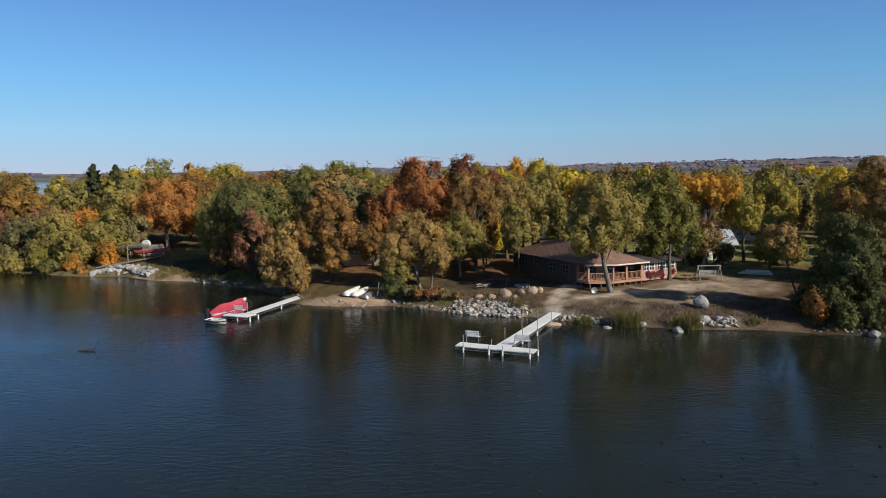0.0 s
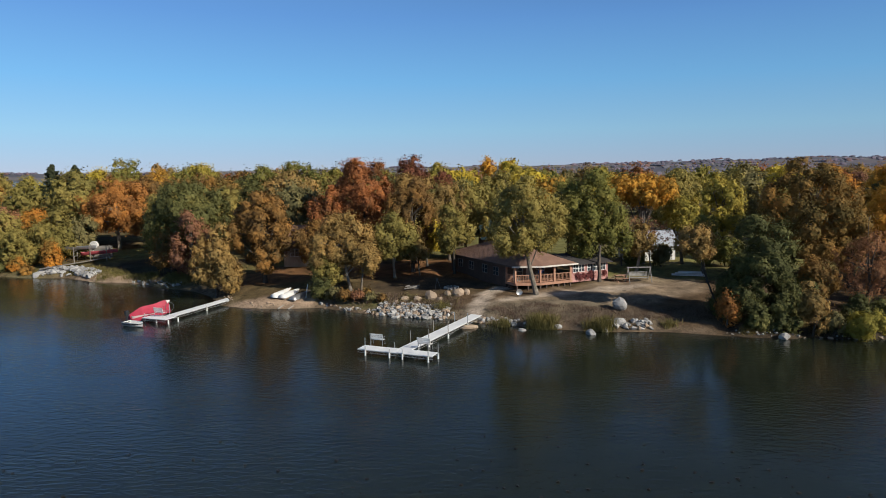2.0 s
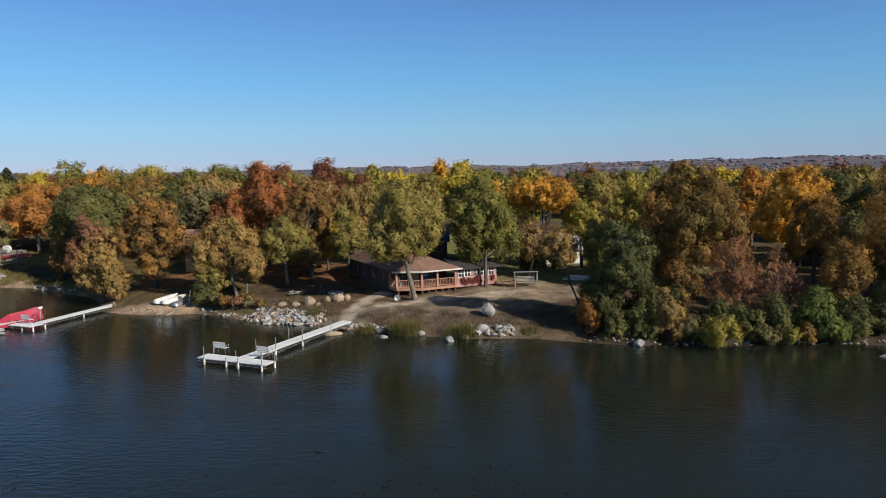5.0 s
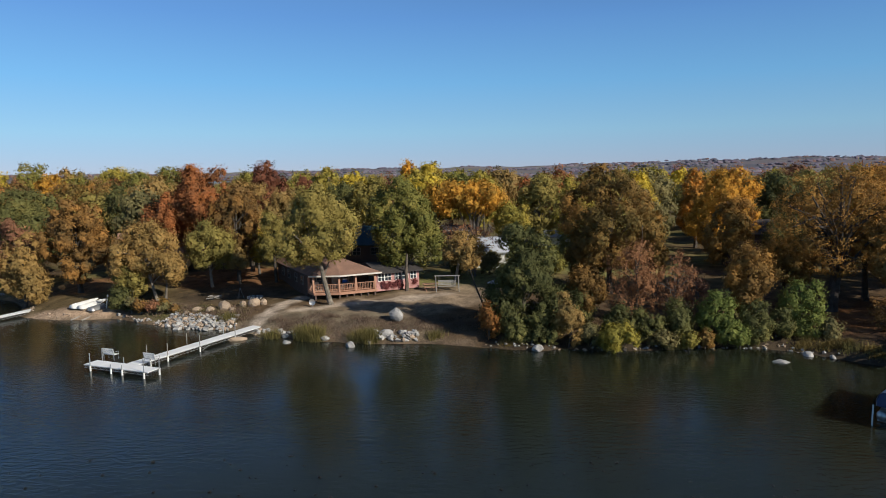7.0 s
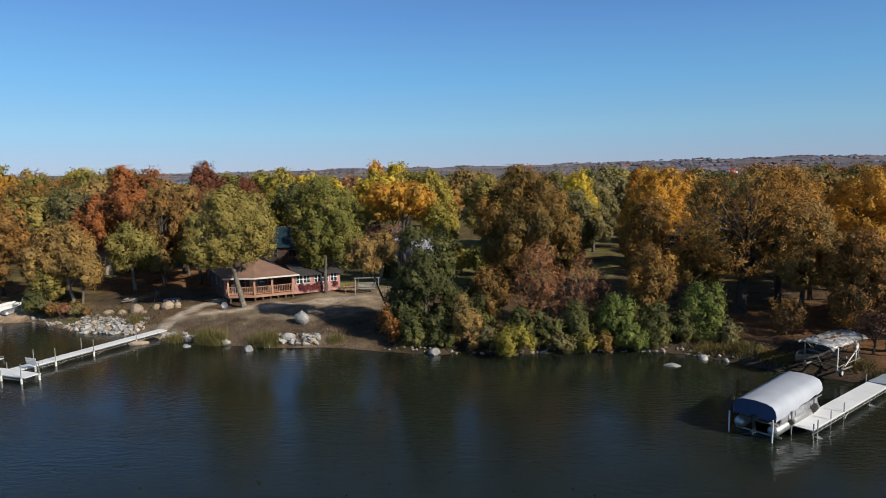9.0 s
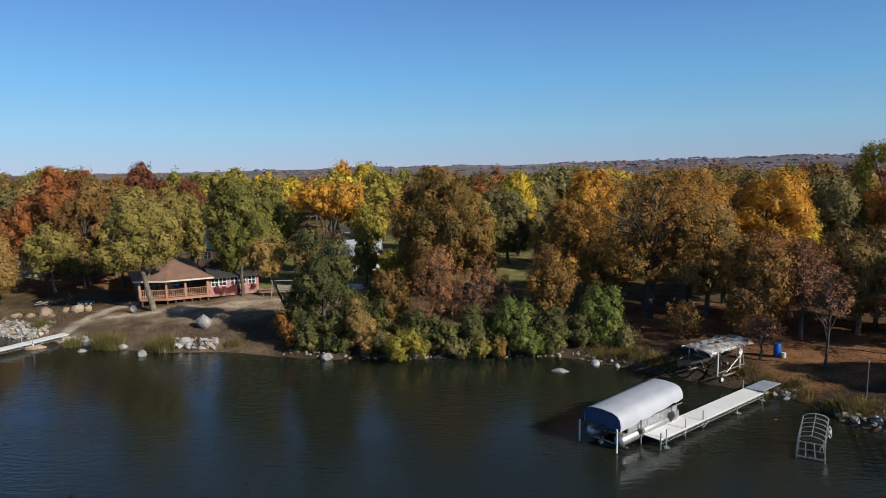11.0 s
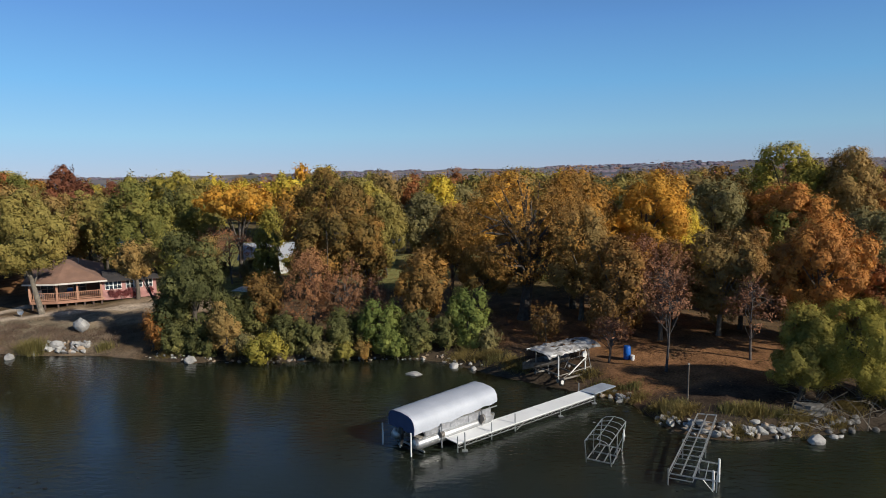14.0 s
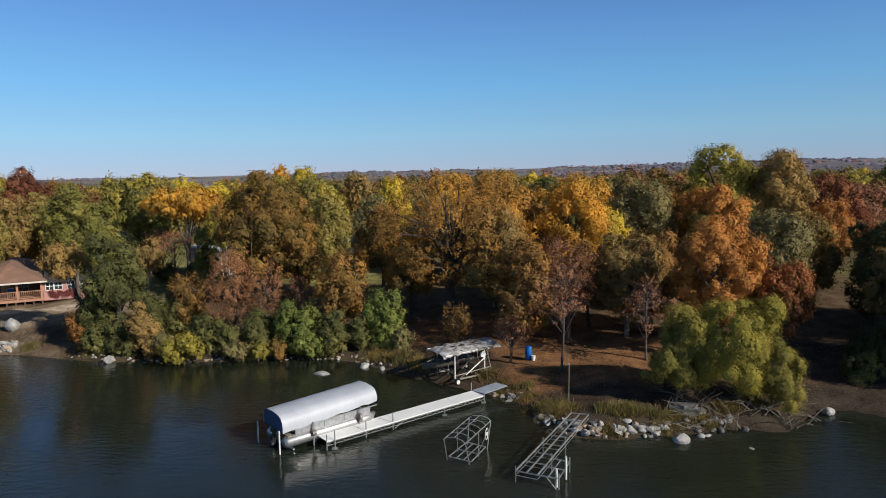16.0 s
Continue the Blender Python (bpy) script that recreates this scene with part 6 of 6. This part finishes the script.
# boat rack on the far landing
rk = thing("boat_rack", "wooden boat rack on the stony far landing", "rack", pose(-48.4, 99.5, ground_at(-46.9, 99.5), 0, 0, 12))
for x in (0, 2.3, 4.6):
    for y in (0, 1.6):
        part("post", Solid().tube([(x, y, -0.4), (x, y, 2.4)], 0.07, 6), GREY_WOOD, rk)
    for z in (0.9, 1.7):
        part("crossbar", Solid().beam((x, -0.2, z), (x, 1.8, z), 0.08, 0.08), GREY_WOOD, rk)
part("ramp", Solid().beam((-3.4, -4.2, -0.3), (5.0, 0.6, 0.6), 0.7, 0.08), GREY_WOOD, rk, "grey plank ramp down to the water")
c = thing("canoe", "red canoe lying on the boat rack", "canoe", pose(-47.6, 100.2, ground_at(-46.9, 99.5) + 0.95, 0, -3, 12))
hull(c, 5.2, 0.95, 0.5, CANOE_RED)
c = thing("rowing_boat", "white rowing boat lying on top of the rack", "boat", pose(-50.4, 100.3, ground_at(-46.9, 99.5) + 1.78, 0, 0, 12))
hull(c, 4.6, 1.2, 0.5, ALU)
t = thing("round_tank", "pale round tank standing behind the boat rack", "tank", pose(-47.2, 103.2, ground_at(-45.6, 103.2)))
part("body", Solid().tube([(0, -0.25, 2.0), (0, 0.25, 2.0)], 0.62, 16), WHITE, t)
part("stand", Solid().box((0.9, 0.4, 0.9), (3.0, 1.0, 1.8)), GREY_WOOD, t)

# half-sunk log
t = thing("driftwood", "dark half-sunk branch sticking out of the water", "branch", pose(-29.0, 53.2, 0))
part("log", Solid().tube([(-0.9, 0, 0.0), (-0.2, 0.1, 0.12), (0.4, 0, 0.1), (0.7, 0.1, 0.9)], [0.10, 0.08, 0.06, 0.03], 6), DARK_BARK, t)


# ---- yard things ----
sw = thing("garden_swing", "pale wooden swing bench in a frame on the dry lawn", "swing", pose(29.75, 74.0, ground_at(29.75, 74.0), 0, 0, 4))
for x in (-1.25, 1.25):
    part("leg", Solid().beam((x, -0.7, -0.05), (x, 0, 1.65), 0.08, 0.08), PALE_WOOD, sw)
    part("leg", Solid().beam((x, 0.7, -0.05), (x, 0, 1.65), 0.08, 0.08), PALE_WOOD, sw)
    part("crossbar", Solid().beam((x, -0.4, 0.8), (x, 0.4, 0.8), 0.07, 0.07), PALE_WOOD, sw)
part("top_beam", Solid().beam((-1.4, 0, 1.65), (1.4, 0, 1.65), 0.1, 0.1), PALE_WOOD, sw)
for i in range(4):
    part("seat_slat", Solid().box((0, -0.25 + 0.13 * i, 0.5), (2.0, 0.1, 0.03)), PALE_WOOD, sw)
    part("back_slat", Solid().box((0, 0.3, 0.65 + 0.14 * i), (2.0, 0.03, 0.1)), PALE_WOOD, sw)
for x in (-0.9, 0.9):
    part("chain", Solid().tube([(x, -0.1, 0.5), (x, 0, 1.65)], 0.02, 5), DARK_METAL, sw)
pt = thing("picnic_table", "brown wooden picnic table on the lawn", "table", pose(27.9, 74.6, ground_at(27.9, 74.6), 0, 0, 15))
part("tabletop", Solid().box((0, 0, 0.74), (1.7, 0.75, 0.05)), WOOD, pt)
for y in (-0.62, 0.62):
    part("bench", Solid().box((0, y, 0.44), (1.7, 0.26, 0.04)), WOOD, pt)
for x in (-0.6, 0.6):
    part("leg", Solid().beam((x, -0.6, 0), (x, 0.3, 0.72), 0.08, 0.06), WOOD, pt)
    part("leg", Solid().beam((x, 0.6, 0), (x, -0.3, 0.72), 0.08, 0.06), WOOD, pt)
sl = thing("dock_sections", "stack of pale dock sections lying on the grass", "dock section", pose(36.2, 76.8, ground_at(36.2, 76.8), 0, 0, -18))
for i in range(3):
    part("section", Solid().box((0.12 * i, 0.05 * i, 0.1 + 0.16 * i), (3.6 - 0.5 * i, 0.9, 0.1)), WHITE, sl)

ba = thing("barrel", "blue plastic barrel standing among fallen leaves", "barrel", pose(71.0, 50.6, ground_at(71.0, 50.6)))
part("body", Solid().tube([(0, 0, 0), (0, 0, 0.06), (0, 0, 0.3), (0, 0, 0.34), (0, 0, 0.62), (0, 0, 0.66), (0, 0, 0.9), (0, 0, 0.97)], [0.22, 0.25, 0.25, 0.265, 0.265, 0.25, 0.25, 0.21], 18), BLUE, ba, smooth=True)
part("rim", Solid().tube([(0, 0, 0.955), (0, 0, 0.985)], [0.225, 0.205], 18), BLUE, ba)
t = thing("bucket", "white plastic bucket beside the blue barrel", "bucket", pose(71.3, 50.25, ground_at(71.3, 50.25)))
part("body", Solid().tube([(0, 0, 0), (0, 0, 0.36)], [0.13, 0.16], 14), WHITE, t)
lp = thing("post", "thin weathered wooden post at the end of the point", "post", pose(72.4, 42.6, ground_at(72.4, 42.6)))
part("pole", Solid().tube([(0, 0, -0.3), (0.03, 0, 2.35)], [0.06, 0.05], 8), BARK, lp)
part("cap", Solid().box((0.03, 0, 2.4), (0.12, 0.12, 0.1)), GREY_WOOD, lp)
fp = thing("flagpole", "tall thin pole above the shore bushes", "pole", pose(47.6, 62.4, ground_at(47.6, 62.4)))
part("pole", Solid().tube([(0, 0, -0.3), (0, 0, 8.2)], [0.04, 0.025], 8), BARK, fp)
part("cap", Solid().tube([(0, 0, 8.2), (0, 0, 8.35)], 0.05, 8), BARK, fp)

# fire ring on the bank
fp = thing("fire_ring", "ring of stones with pale ash and an iron tripod", "fire pit", pose(8.8, 73.2, ground_at(8.8, 73.2)))
for k in range(12):
    a = k * math.pi / 6
    part("stone", Solid().box((0.7 * math.cos(a), 0.7 * math.sin(a), 0.1), (0.3, 0.22, 0.24), a), ROCK, fp)
part("ash", Solid().tube([(0, 0, 0.02), (0, 0, 0.1)], [0.62, 0.3], 14), ROCK, fp)
for k in range(3):
    a = k * 2.1
    part("tripod_leg", Solid().tube([(-1.6 + 0.4 * math.cos(a), 0.4 * math.sin(a), 0), (-1.6, 0, 1.2)], 0.02, 5), DARK_METAL, fp)


def lawn_chair(x, y, turn, m, what):
    c = thing("lawn_chair", f"{what} lawn chair standing in the shaded yard", "chair", pose(x, y, ground_at(x, y), 0, 0, turn), "lawn chairs")
    part("seat", Solid().box((0, 0, 0.38), (0.52, 0.55, 0.05)), m, c)
    part("backrest", Solid().box((0, 0, 0), (1, 1, 1), m=Matrix.Translation((0, 0.32, 0.68)) @ Matrix.Rotation(radians(-16), 4, "X") @ Matrix.Diagonal((0.52, 0.04, 0.62, 1))), m, c)
    for x0 in (-0.28, 0.28):
        part("armrest", Solid().box((x0, 0, 0.56), (0.09, 0.6, 0.03)), m, c)
        part("leg", Solid().beam((x0, -0.26, 0), (x0, -0.26, 0.56), 0.05, 0.07), m, c)
        part("leg", Solid().beam((x0, 0.26, 0), (x0, 0.26, 0.5), 0.05, 0.07), m, c)


lawn_chair(10.3, 84.6, 150, RED_TARP, "red")
lawn_chair(11.3, 85.6, 190, RED_TARP, "red")
lawn_chair(9.4, 86.0, 120, RED_TARP, "red")
t = thing("log_pile", "small heap of pale split logs in the yard", "logs", pose(4.4, 72.9, ground_at(4.4, 72.9)))
for k in range(9):
    a, q = 0.9 * k, 0.25 + 0.1 * (k % 3)
    part("log", Solid().tube([(0.5 * math.cos(a) - q, 0.3 * math.sin(a), 0.08 + 0.07 * (k % 4)), (0.5 * math.cos(a) + q, 0.3 * math.sin(a) + 0.15, 0.14 + 0.09 * (k % 4))], 0.07, 6), GREY_WOOD, t)


# ---- stones ----
def stone_mesh(seed, material):
    bm = bmesh.new()
    bmesh.ops.create_icosphere(bm, subdivisions=2, radius=0.5)
    off = Vector((seed * 3.7, seed * 1.9, seed * 5.3))
    cuts = [Vector(q) for q in np.random.default_rng(seed).normal(size=(7, 3))]
    for v in bm.verts:
        d = v.co.normalized()
        r = 0.5 * (1 + 0.30 * noise.noise(d * 1.6 + off) + 0.12 * noise.noise(d * 4.5 + off))
        for c in cuts:                                   # flat broken faces
            k = d.dot(c.normalized())
            if k > 0.55:
                r = min(r, 0.40 / k)
        v.co = d * r
    me = bpy.data.meshes.new("stone")
    bm.to_mesh(me)
    bm.free()
    me.materials.append(material)
    return me


def broken_stone(seed, material):
    """An angular stone: the hull of a few scattered points."""
    q = np.random.default_rng(seed).normal(size=(13, 3))
    q = q / np.linalg.norm(q, axis=1)[:, None] * np.random.default_rng(seed + 90).uniform(0.40, 0.58, (13, 1))
    bm = bmesh.new()
    for v in q:
        bm.verts.new(v)
    bmesh.ops.convex_hull(bm, input=bm.verts)
    for v in [v for v in bm.verts if not v.link_faces]:
        bm.verts.remove(v)
    me = bpy.data.meshes.new("stone")
    bm.to_mesh(me)
    bm.free()
    me.materials.append(material)
    return me


WHITE_ROUND = [stone_mesh(k, WHITE_ROCK) for k in range(61, 66)]
WHITE_STONES = [broken_stone(k, WHITE_ROCK) for k in range(51, 58)]
BROKEN = [broken_stone(k, ROCK if k % 3 else TAN_ROCK) for k in range(31, 43)]
PALE = [stone_mesh(k, ROCK) for k in range(1, 8)]
TAN = [stone_mesh(k, TAN_ROCK) for k in range(11, 15)]
rk = np.random.default_rng(21)


def lay_stone(parent, x, y, size, kind=PALE, sink=0.28, name="stone", flat=0.75):
    me = kind[int(rk.integers(len(kind)))]
    ob = new(name, me)
    ob.parent = parent
    z = max(ground_at(x, y), -0.25)
    s = size * rk.uniform(0.8, 1.25, 3)
    ob.matrix_basis = Matrix.Translation((x, y, z + s[2] * flat * (0.5 - sink))) @ Euler((rk.uniform(-0.3, 0.3), rk.uniform(-0.3, 0.3), rk.uniform(0, 6.28))).to_matrix().to_4x4() @ Matrix.Diagonal((s[0], s[1], s[2] * flat, 1))
    return ob


def along(line, t):
    """The point at share t of a polyline, by its length."""
    q = np.array(line, float)
    d = np.concatenate([[0], np.cumsum(np.hypot(*np.diff(q, axis=0).T))])
    s = t * d[-1]
    return float(np.interp(s, d, q[:, 0])), float(np.interp(s, d, q[:, 1]))


def bank(label, line, count, width, lo, hi, kind=PALE, up=0.6):
    b = thing("stone_bank", label, "rocks")
    for _ in range(count):
        x, y = along(line, float(rk.random()))
        w = float(rk.random()) ** up
        lay_stone(b, x + float(rk.normal() * 0.25), y + width * w + float(rk.normal() * 0.15), float(rk.uniform(lo, hi)) * (1 - 0.15 * w), kind)


bank("heap of broken pale stones along the bank beside the dock", [(1.3, 66.9), (3.8, 65.8), (6.6, 65.1), (8.6, 64.9)], 290, 2.5, 0.34, 0.74, BROKEN, 0.8)
bank("pale stones at the water's edge below the leaning tree", [(-5.5, 71.2), (-2.8, 69.5), (0.6, 67.6)], 34, 0.7, 0.25, 0.55, BROKEN)
bank("grey stones beside the foot of the dock", [(11.6, 63.0), (13.2, 62.6), (15.4, 61.8)], 34, 0.9, 0.3, 0.6, BROKEN)
bank("heap of white stones at the water's edge", [(22.6, 59.5), (25.0, 59.4), (27.2, 59.4)], 44, 1.5, 0.28, 0.85, WHITE_STONES + BROKEN[:3])
bank("white stones on the far landing", [(-51, 94.0), (-48, 93.9), (-44.5, 93.4), (-41, 90.6)], 130, 2.6, 0.5, 1.25, WHITE_STONES)
bank("low stones along the far landing", [(-35, 88.6), (-31, 86.4), (-26, 83.5)], 40, 1.0, 0.3, 0.6, BROKEN)
bank("stones at the foot of the gangway", [(67.2, 46.6), (69.0, 45.8), (69.8, 44.4)], 30, 0.9, 0.25, 0.5, BROKEN)
bank("rounded pale stones along the point", [(70.6, 41.5), (71.3, 40.0), (73, 39.0), (75.4, 38.9), (77.6, 39.2)], 95, 0.9, 0.25, 0.62, PALE + BROKEN)
bank("stones under the hanging willow", [(78, 39.2), (81, 39.7), (82.5, 39.8)], 20, 1.0, 0.2, 0.5, [stone_mesh(k, SHADE_ROCK) for k in (71, 72, 73)])
bank("scattered stones below the bushes", [(33, 57.6), (37, 56.6), (44, 55.8), (50, 56.3), (57, 55.8), (61, 52.4)], 90, 0.5, 0.15, 0.42, BROKEN)
bank("small stones at the landing's edge", [(-17.5, 75.5), (-16, 73.2), (-12.5, 71.3), (-9, 71)], 22, 0.7, 0.15, 0.35, TAN)
for x, y, s in ((3.9, 69.3, 0.9), (5.2, 69.4, 1.0), (6.7, 69.6, 1.5), (8.4, 70.1, 1.0), (9.5, 70.2, 1.3), (10.4, 70.6, 0.9), (10.3, 61.6, 1.9), (7.6, 69.0, 0.8)):
    tagged(lay_stone(None, x, y, s, TAN, 0.25, "boulder", 0.75 if y > 65 else 0.4), "rounded tan boulder above the stony bank" if y > 65 else "flat tan boulder under the foot of the dock", "boulder", "tan boulders")
for x, y, s, w in ((24.9, 63.2, 1.35, "large white boulder on the bare bank"), (24.2, 60.4, 1.2, "white boulder at the water's edge"), (15.3, 60.1, 0.9, "pale boulder standing in shallow water"), (18.6, 60.6, 0.8, "pale boulder standing in shallow water"),
                   (21.2, 58.5, 1.0, "pale boulder standing in shallow water"), (37.2, 56.3, 1.1, "pale boulder standing in shallow water"), (55.5, 52.2, 1.15, "pale flat boulder standing in the lake"),
                   (58.5, 53.8, 0.9, "pale flat boulder in the lake"), (60.0, 53.0, 0.5, "small boulder in the lake"), (77.9, 38.3, 0.85, "white boulder at the tip of the point"), (79.2, 39.0, 0.5, "small pale boulder by the point"), (79.6, 39.1, 0.4, "small pale boulder by the point"), (66.6, 41.9, 0.4, "small stone in the shallows"), (66.9, 41.7, 0.35, "small stone in the shallows"),
                   (80.5, 36.6, 0.4, "small wet stone in the lake"), (81.3, 37.3, 0.45, "small wet stone in the lake"), (88.2, 42.2, 0.8, "pale boulder on the shaded shore")):
    ob = lay_stone(None, x, y, s, [stone_mesh(2, WHITE_ROCK)], 0.05, "boulder", 0.8) if "large" in w else lay_stone(None, x, y, s, TAN if w.startswith("tan") else WHITE_ROUND, 0.02 if "large" in w else 0.2, "boulder", 0.5 if "flat" in w else 0.75)
    tagged(ob, w, "boulder")
sb = thing("layered_rock", "flat layered grey rock at the tip of the point", "rock", pose(79.1, 41.2, ground_at(79.1, 41.2) - 0.1, 0, 0, -8))
for i in range(5):
    ang = np.linspace(0, 2 * math.pi, 12)[:-1]
    rr = (1.0 - 0.09 * i) * (1 + 0.16 * np.sin(3 * ang + 1.7 * i) + 0.08 * np.sin(5 * ang + i))
    part("layer", Solid().slab([(1.15 * r * math.cos(a) + 0.1 * math.sin(4 * i), 0.55 * r * math.sin(a)) for a, r in zip(ang, rr)], 0.11 * i, 0.10 + 0.11 * i), SHADE_ROCK, sb)


# ---- reeds, grass and other loose cover ----
def blades(n, spots, spread_r, lo, hi, width, leanness=0.35):
    c = np.array(spots)[rng.integers(len(spots), size=n)]
    x, y = c[:, 0] + rng.normal(0, spread_r, n), c[:, 1] + rng.normal(0, spread_r * 0.6, n)
    z = np.maximum(height(x, y), -0.3)
    h = rng.uniform(lo, hi, n)
    a = rng.uniform(0, np.pi, n)
    w = (width * rng.uniform(0.6, 1.3, n))[:, None] / 2
    side = np.stack([np.cos(a), np.sin(a), np.zeros(n)], -1) * w
    lean = np.stack([rng.normal(0, leanness, n), rng.normal(0, leanness, n), np.ones(n)], -1)
    base, tip = np.stack([x, y, z - 0.05], -1), np.stack([x, y, z], -1) + lean * h[:, None] * 0.95
    return np.stack([base - side, base + side, tip + side * 0.25, tip - side * 0.25], 1)


reeds = []
for x, y, n, h in ((13.6, 61.7, 420, 1.1), (16.7, 60.9, 900, 1.6), (17.8, 60.6, 800, 1.5), (22.7, 59.6, 800, 1.5), (21.6, 60.0, 350, 1.1), (12.9, 62.4, 150, 0.7), (28.6, 59.9, 250, 0.7),
                   (55.2, 57.0, 500, 0.9), (61.6, 53.2, 160, 0.8), (48.5, 56.4, 700, 1.1), (71.4, 42.4, 500, 0.6), (74.4, 40.9, 500, 0.55), (75.8, 41.0, 450, 0.6), (77.0, 40.8, 250, 0.55), (68.4, 47.5, 300, 0.4), (70.2, 46.4, 300, 0.4), (7.8, 66.8, 400, 0.9), (86, 42.4, 500, 0.8)):
    reeds.append(blades(int(n * 0.8), [(x, y)], 0.36, h * 0.5, h, 0.045))
tagged(part("reeds", quads("reeds", np.concatenate(reeds), REED), None, None), "clumps of green and yellow reeds along the water", "reeds", kind="stuff")

spots = [(float(x), float(y)) for x, y in zip(rng.uniform(9, 33, 420), rng.uniform(60.6, 66.5, 420)) if 0.4 < float(inland(x, y)[0]) < 4.6 and not (9.8 < x < 13.0)]
tagged(part("dry_grass", quads("dry_grass", blades(12000, spots, 0.5, 0.08, 0.28, 0.035, 0.7), DRY), None, None), "brown dry grass and weeds on the bank", "grass", kind="stuff")
spots = [(float(x), float(y)) for x, y in zip(rng.uniform(-6, 9.5, 300), rng.uniform(66.5, 73, 300)) if 1.6 < float(inland(x, y)[0]) < 4.2]
tagged(part("weedy_grass", quads("weedy_grass", blades(7000, spots, 0.5, 0.15, 0.5, 0.045, 0.6), DRY), None, None), "brown and green weedy grass above the stony bank", "grass", kind="stuff")
spots = [(float(x), float(y)) for x, y in zip(rng.uniform(34, 86, 330), rng.uniform(38, 60, 330)) if 0.3 < float(inland(x, y)[0]) < 1.8]
tagged(part("shore_grass", quads("shore_grass", blades(12000, spots, 0.42, 0.12, 0.5, 0.045, 0.7), TUFT), None, None), "tufts of olive yellow grass along the wooded shore", "grass", kind="stuff")
spots = [(float(x), float(y)) for x, y in zip(rng.uniform(-46, -22, 200), rng.uniform(84, 96, 200)) if 0.8 < float(inland(x, y)[0]) < 3.5]
tagged(part("shore_grass", quads("shore_grass", blades(4500, spots, 0.6, 0.2, 0.6, 0.06, 0.6), REED), None, None), "green grass on the far landing", "grass", kind="stuff")

# low brown scrub on the eroded bank
spots = [(float(x), float(y)) for x, y in zip(rng.uniform(12.5, 33, 260), rng.uniform(60.0, 66.0, 260)) if 0.9 < float(inland(x, y)[0]) < 3.6]
k = rng.integers(len(spots), size=3200)
x, y = np.array(spots)[k, 0] + rng.normal(0, 0.32, len(k)), np.array(spots)[k, 1] + rng.normal(0, 0.25, len(k))
pos = np.stack([x, y, height(x, y) + np.abs(rng.normal(0, 0.12, len(k)))], -1)
tagged(part("low_scrub", quads("low_scrub", leaf_quads(pos, np.tile([0, 0, 0.6], (len(pos), 1)), 0.09), SCRUB), None, None), "low brown scrub on the eroded bank", "scrub", kind="stuff")
spots = [(float(x), float(y)) for x, y in zip(rng.uniform(-6, 9.5, 160), rng.uniform(66.5, 73, 160)) if 1.4 < float(inland(x, y)[0]) < 4.4]
k = rng.integers(len(spots), size=9000)
x, y = np.array(spots)[k, 0] + rng.normal(0, 0.32, len(k)), np.array(spots)[k, 1] + rng.normal(0, 0.25, len(k))
pos = np.stack([x, y, height(x, y) + np.abs(rng.normal(0, 0.25, len(k)))], -1)
tagged(part("low_scrub", quads("low_scrub", leaf_quads(pos, np.tile([0, 0, 0.6], (len(pos), 1)), 0.075), LEAF["sage"]), None, None), "low olive scrub above the stony bank", "scrub", kind="stuff")

# fallen leaves on the ground under the trees
n = 26000
x, y = rng.uniform(-30, 96, n), rng.uniform(44, 98, n)
keep = (inland(x, y) > 1.5) & ~((x > 9) & (x < 36) & (y < 78)) & ~((x > -7) & (x < 10) & (y < 75))
x, y = x[keep], y[keep]
pos = np.stack([x, y, height(x, y) + 0.03], -1)
lv = leaf_quads(pos, np.tile([0, 0, 2.5], (len(pos), 1)), 0.13)
tagged(part("fallen_leaves", quads("fallen_leaves", lv, LEAF["brown"]), None, None), "orange and brown fallen leaves strewn on the ground", "leaves", kind="stuff")

# dead twigs under the willow
tw = Solid()
for _ in range(90):
    x, y = float(rng.uniform(78, 87)), float(rng.uniform(39.6, 42.4))
    z = max(ground_at(x, y), 0)
    d = Vector((float(rng.normal()), float(rng.normal()) - 0.4, abs(float(rng.normal())) * 0.6))
    tw.tube([(x, y, z + 0.1), Vector((x, y, z + 0.35)) + d * 0.5, Vector((x, y, z + 0.3)) + d * 1.1], [0.03, 0.02, 0.006], 4, False)
tagged(part("dead_twigs", tw, PALE_BARK, None), "tangle of grey dead twigs over the water's edge", "twigs", kind="stuff")

# dark tufts of weed on the open water
n = 420
x = np.concatenate([rng.uniform(-14, 62, 300), rng.normal(14, 7, 120)])
y = np.concatenate([rng.uniform(18, 36, 300), rng.normal(27, 3, 120)])
keep = x + 0.5 * y < 62
wd = Solid()
for px, py in zip(x[keep], y[keep]):
    s = float(rng.uniform(0.04, 0.10))
    v = np.array(ico) * rng.uniform(0.6, 1.3, (11, 1)) * np.array([s * 1.3, s, s * 0.8]) + np.array([px, py, s * 0.2])
    wd.add(v, icf)
tagged(part("water_weed", wd, WEED, None), "dark tufts of weed floating on the open lake", "water weed", kind="stuff")
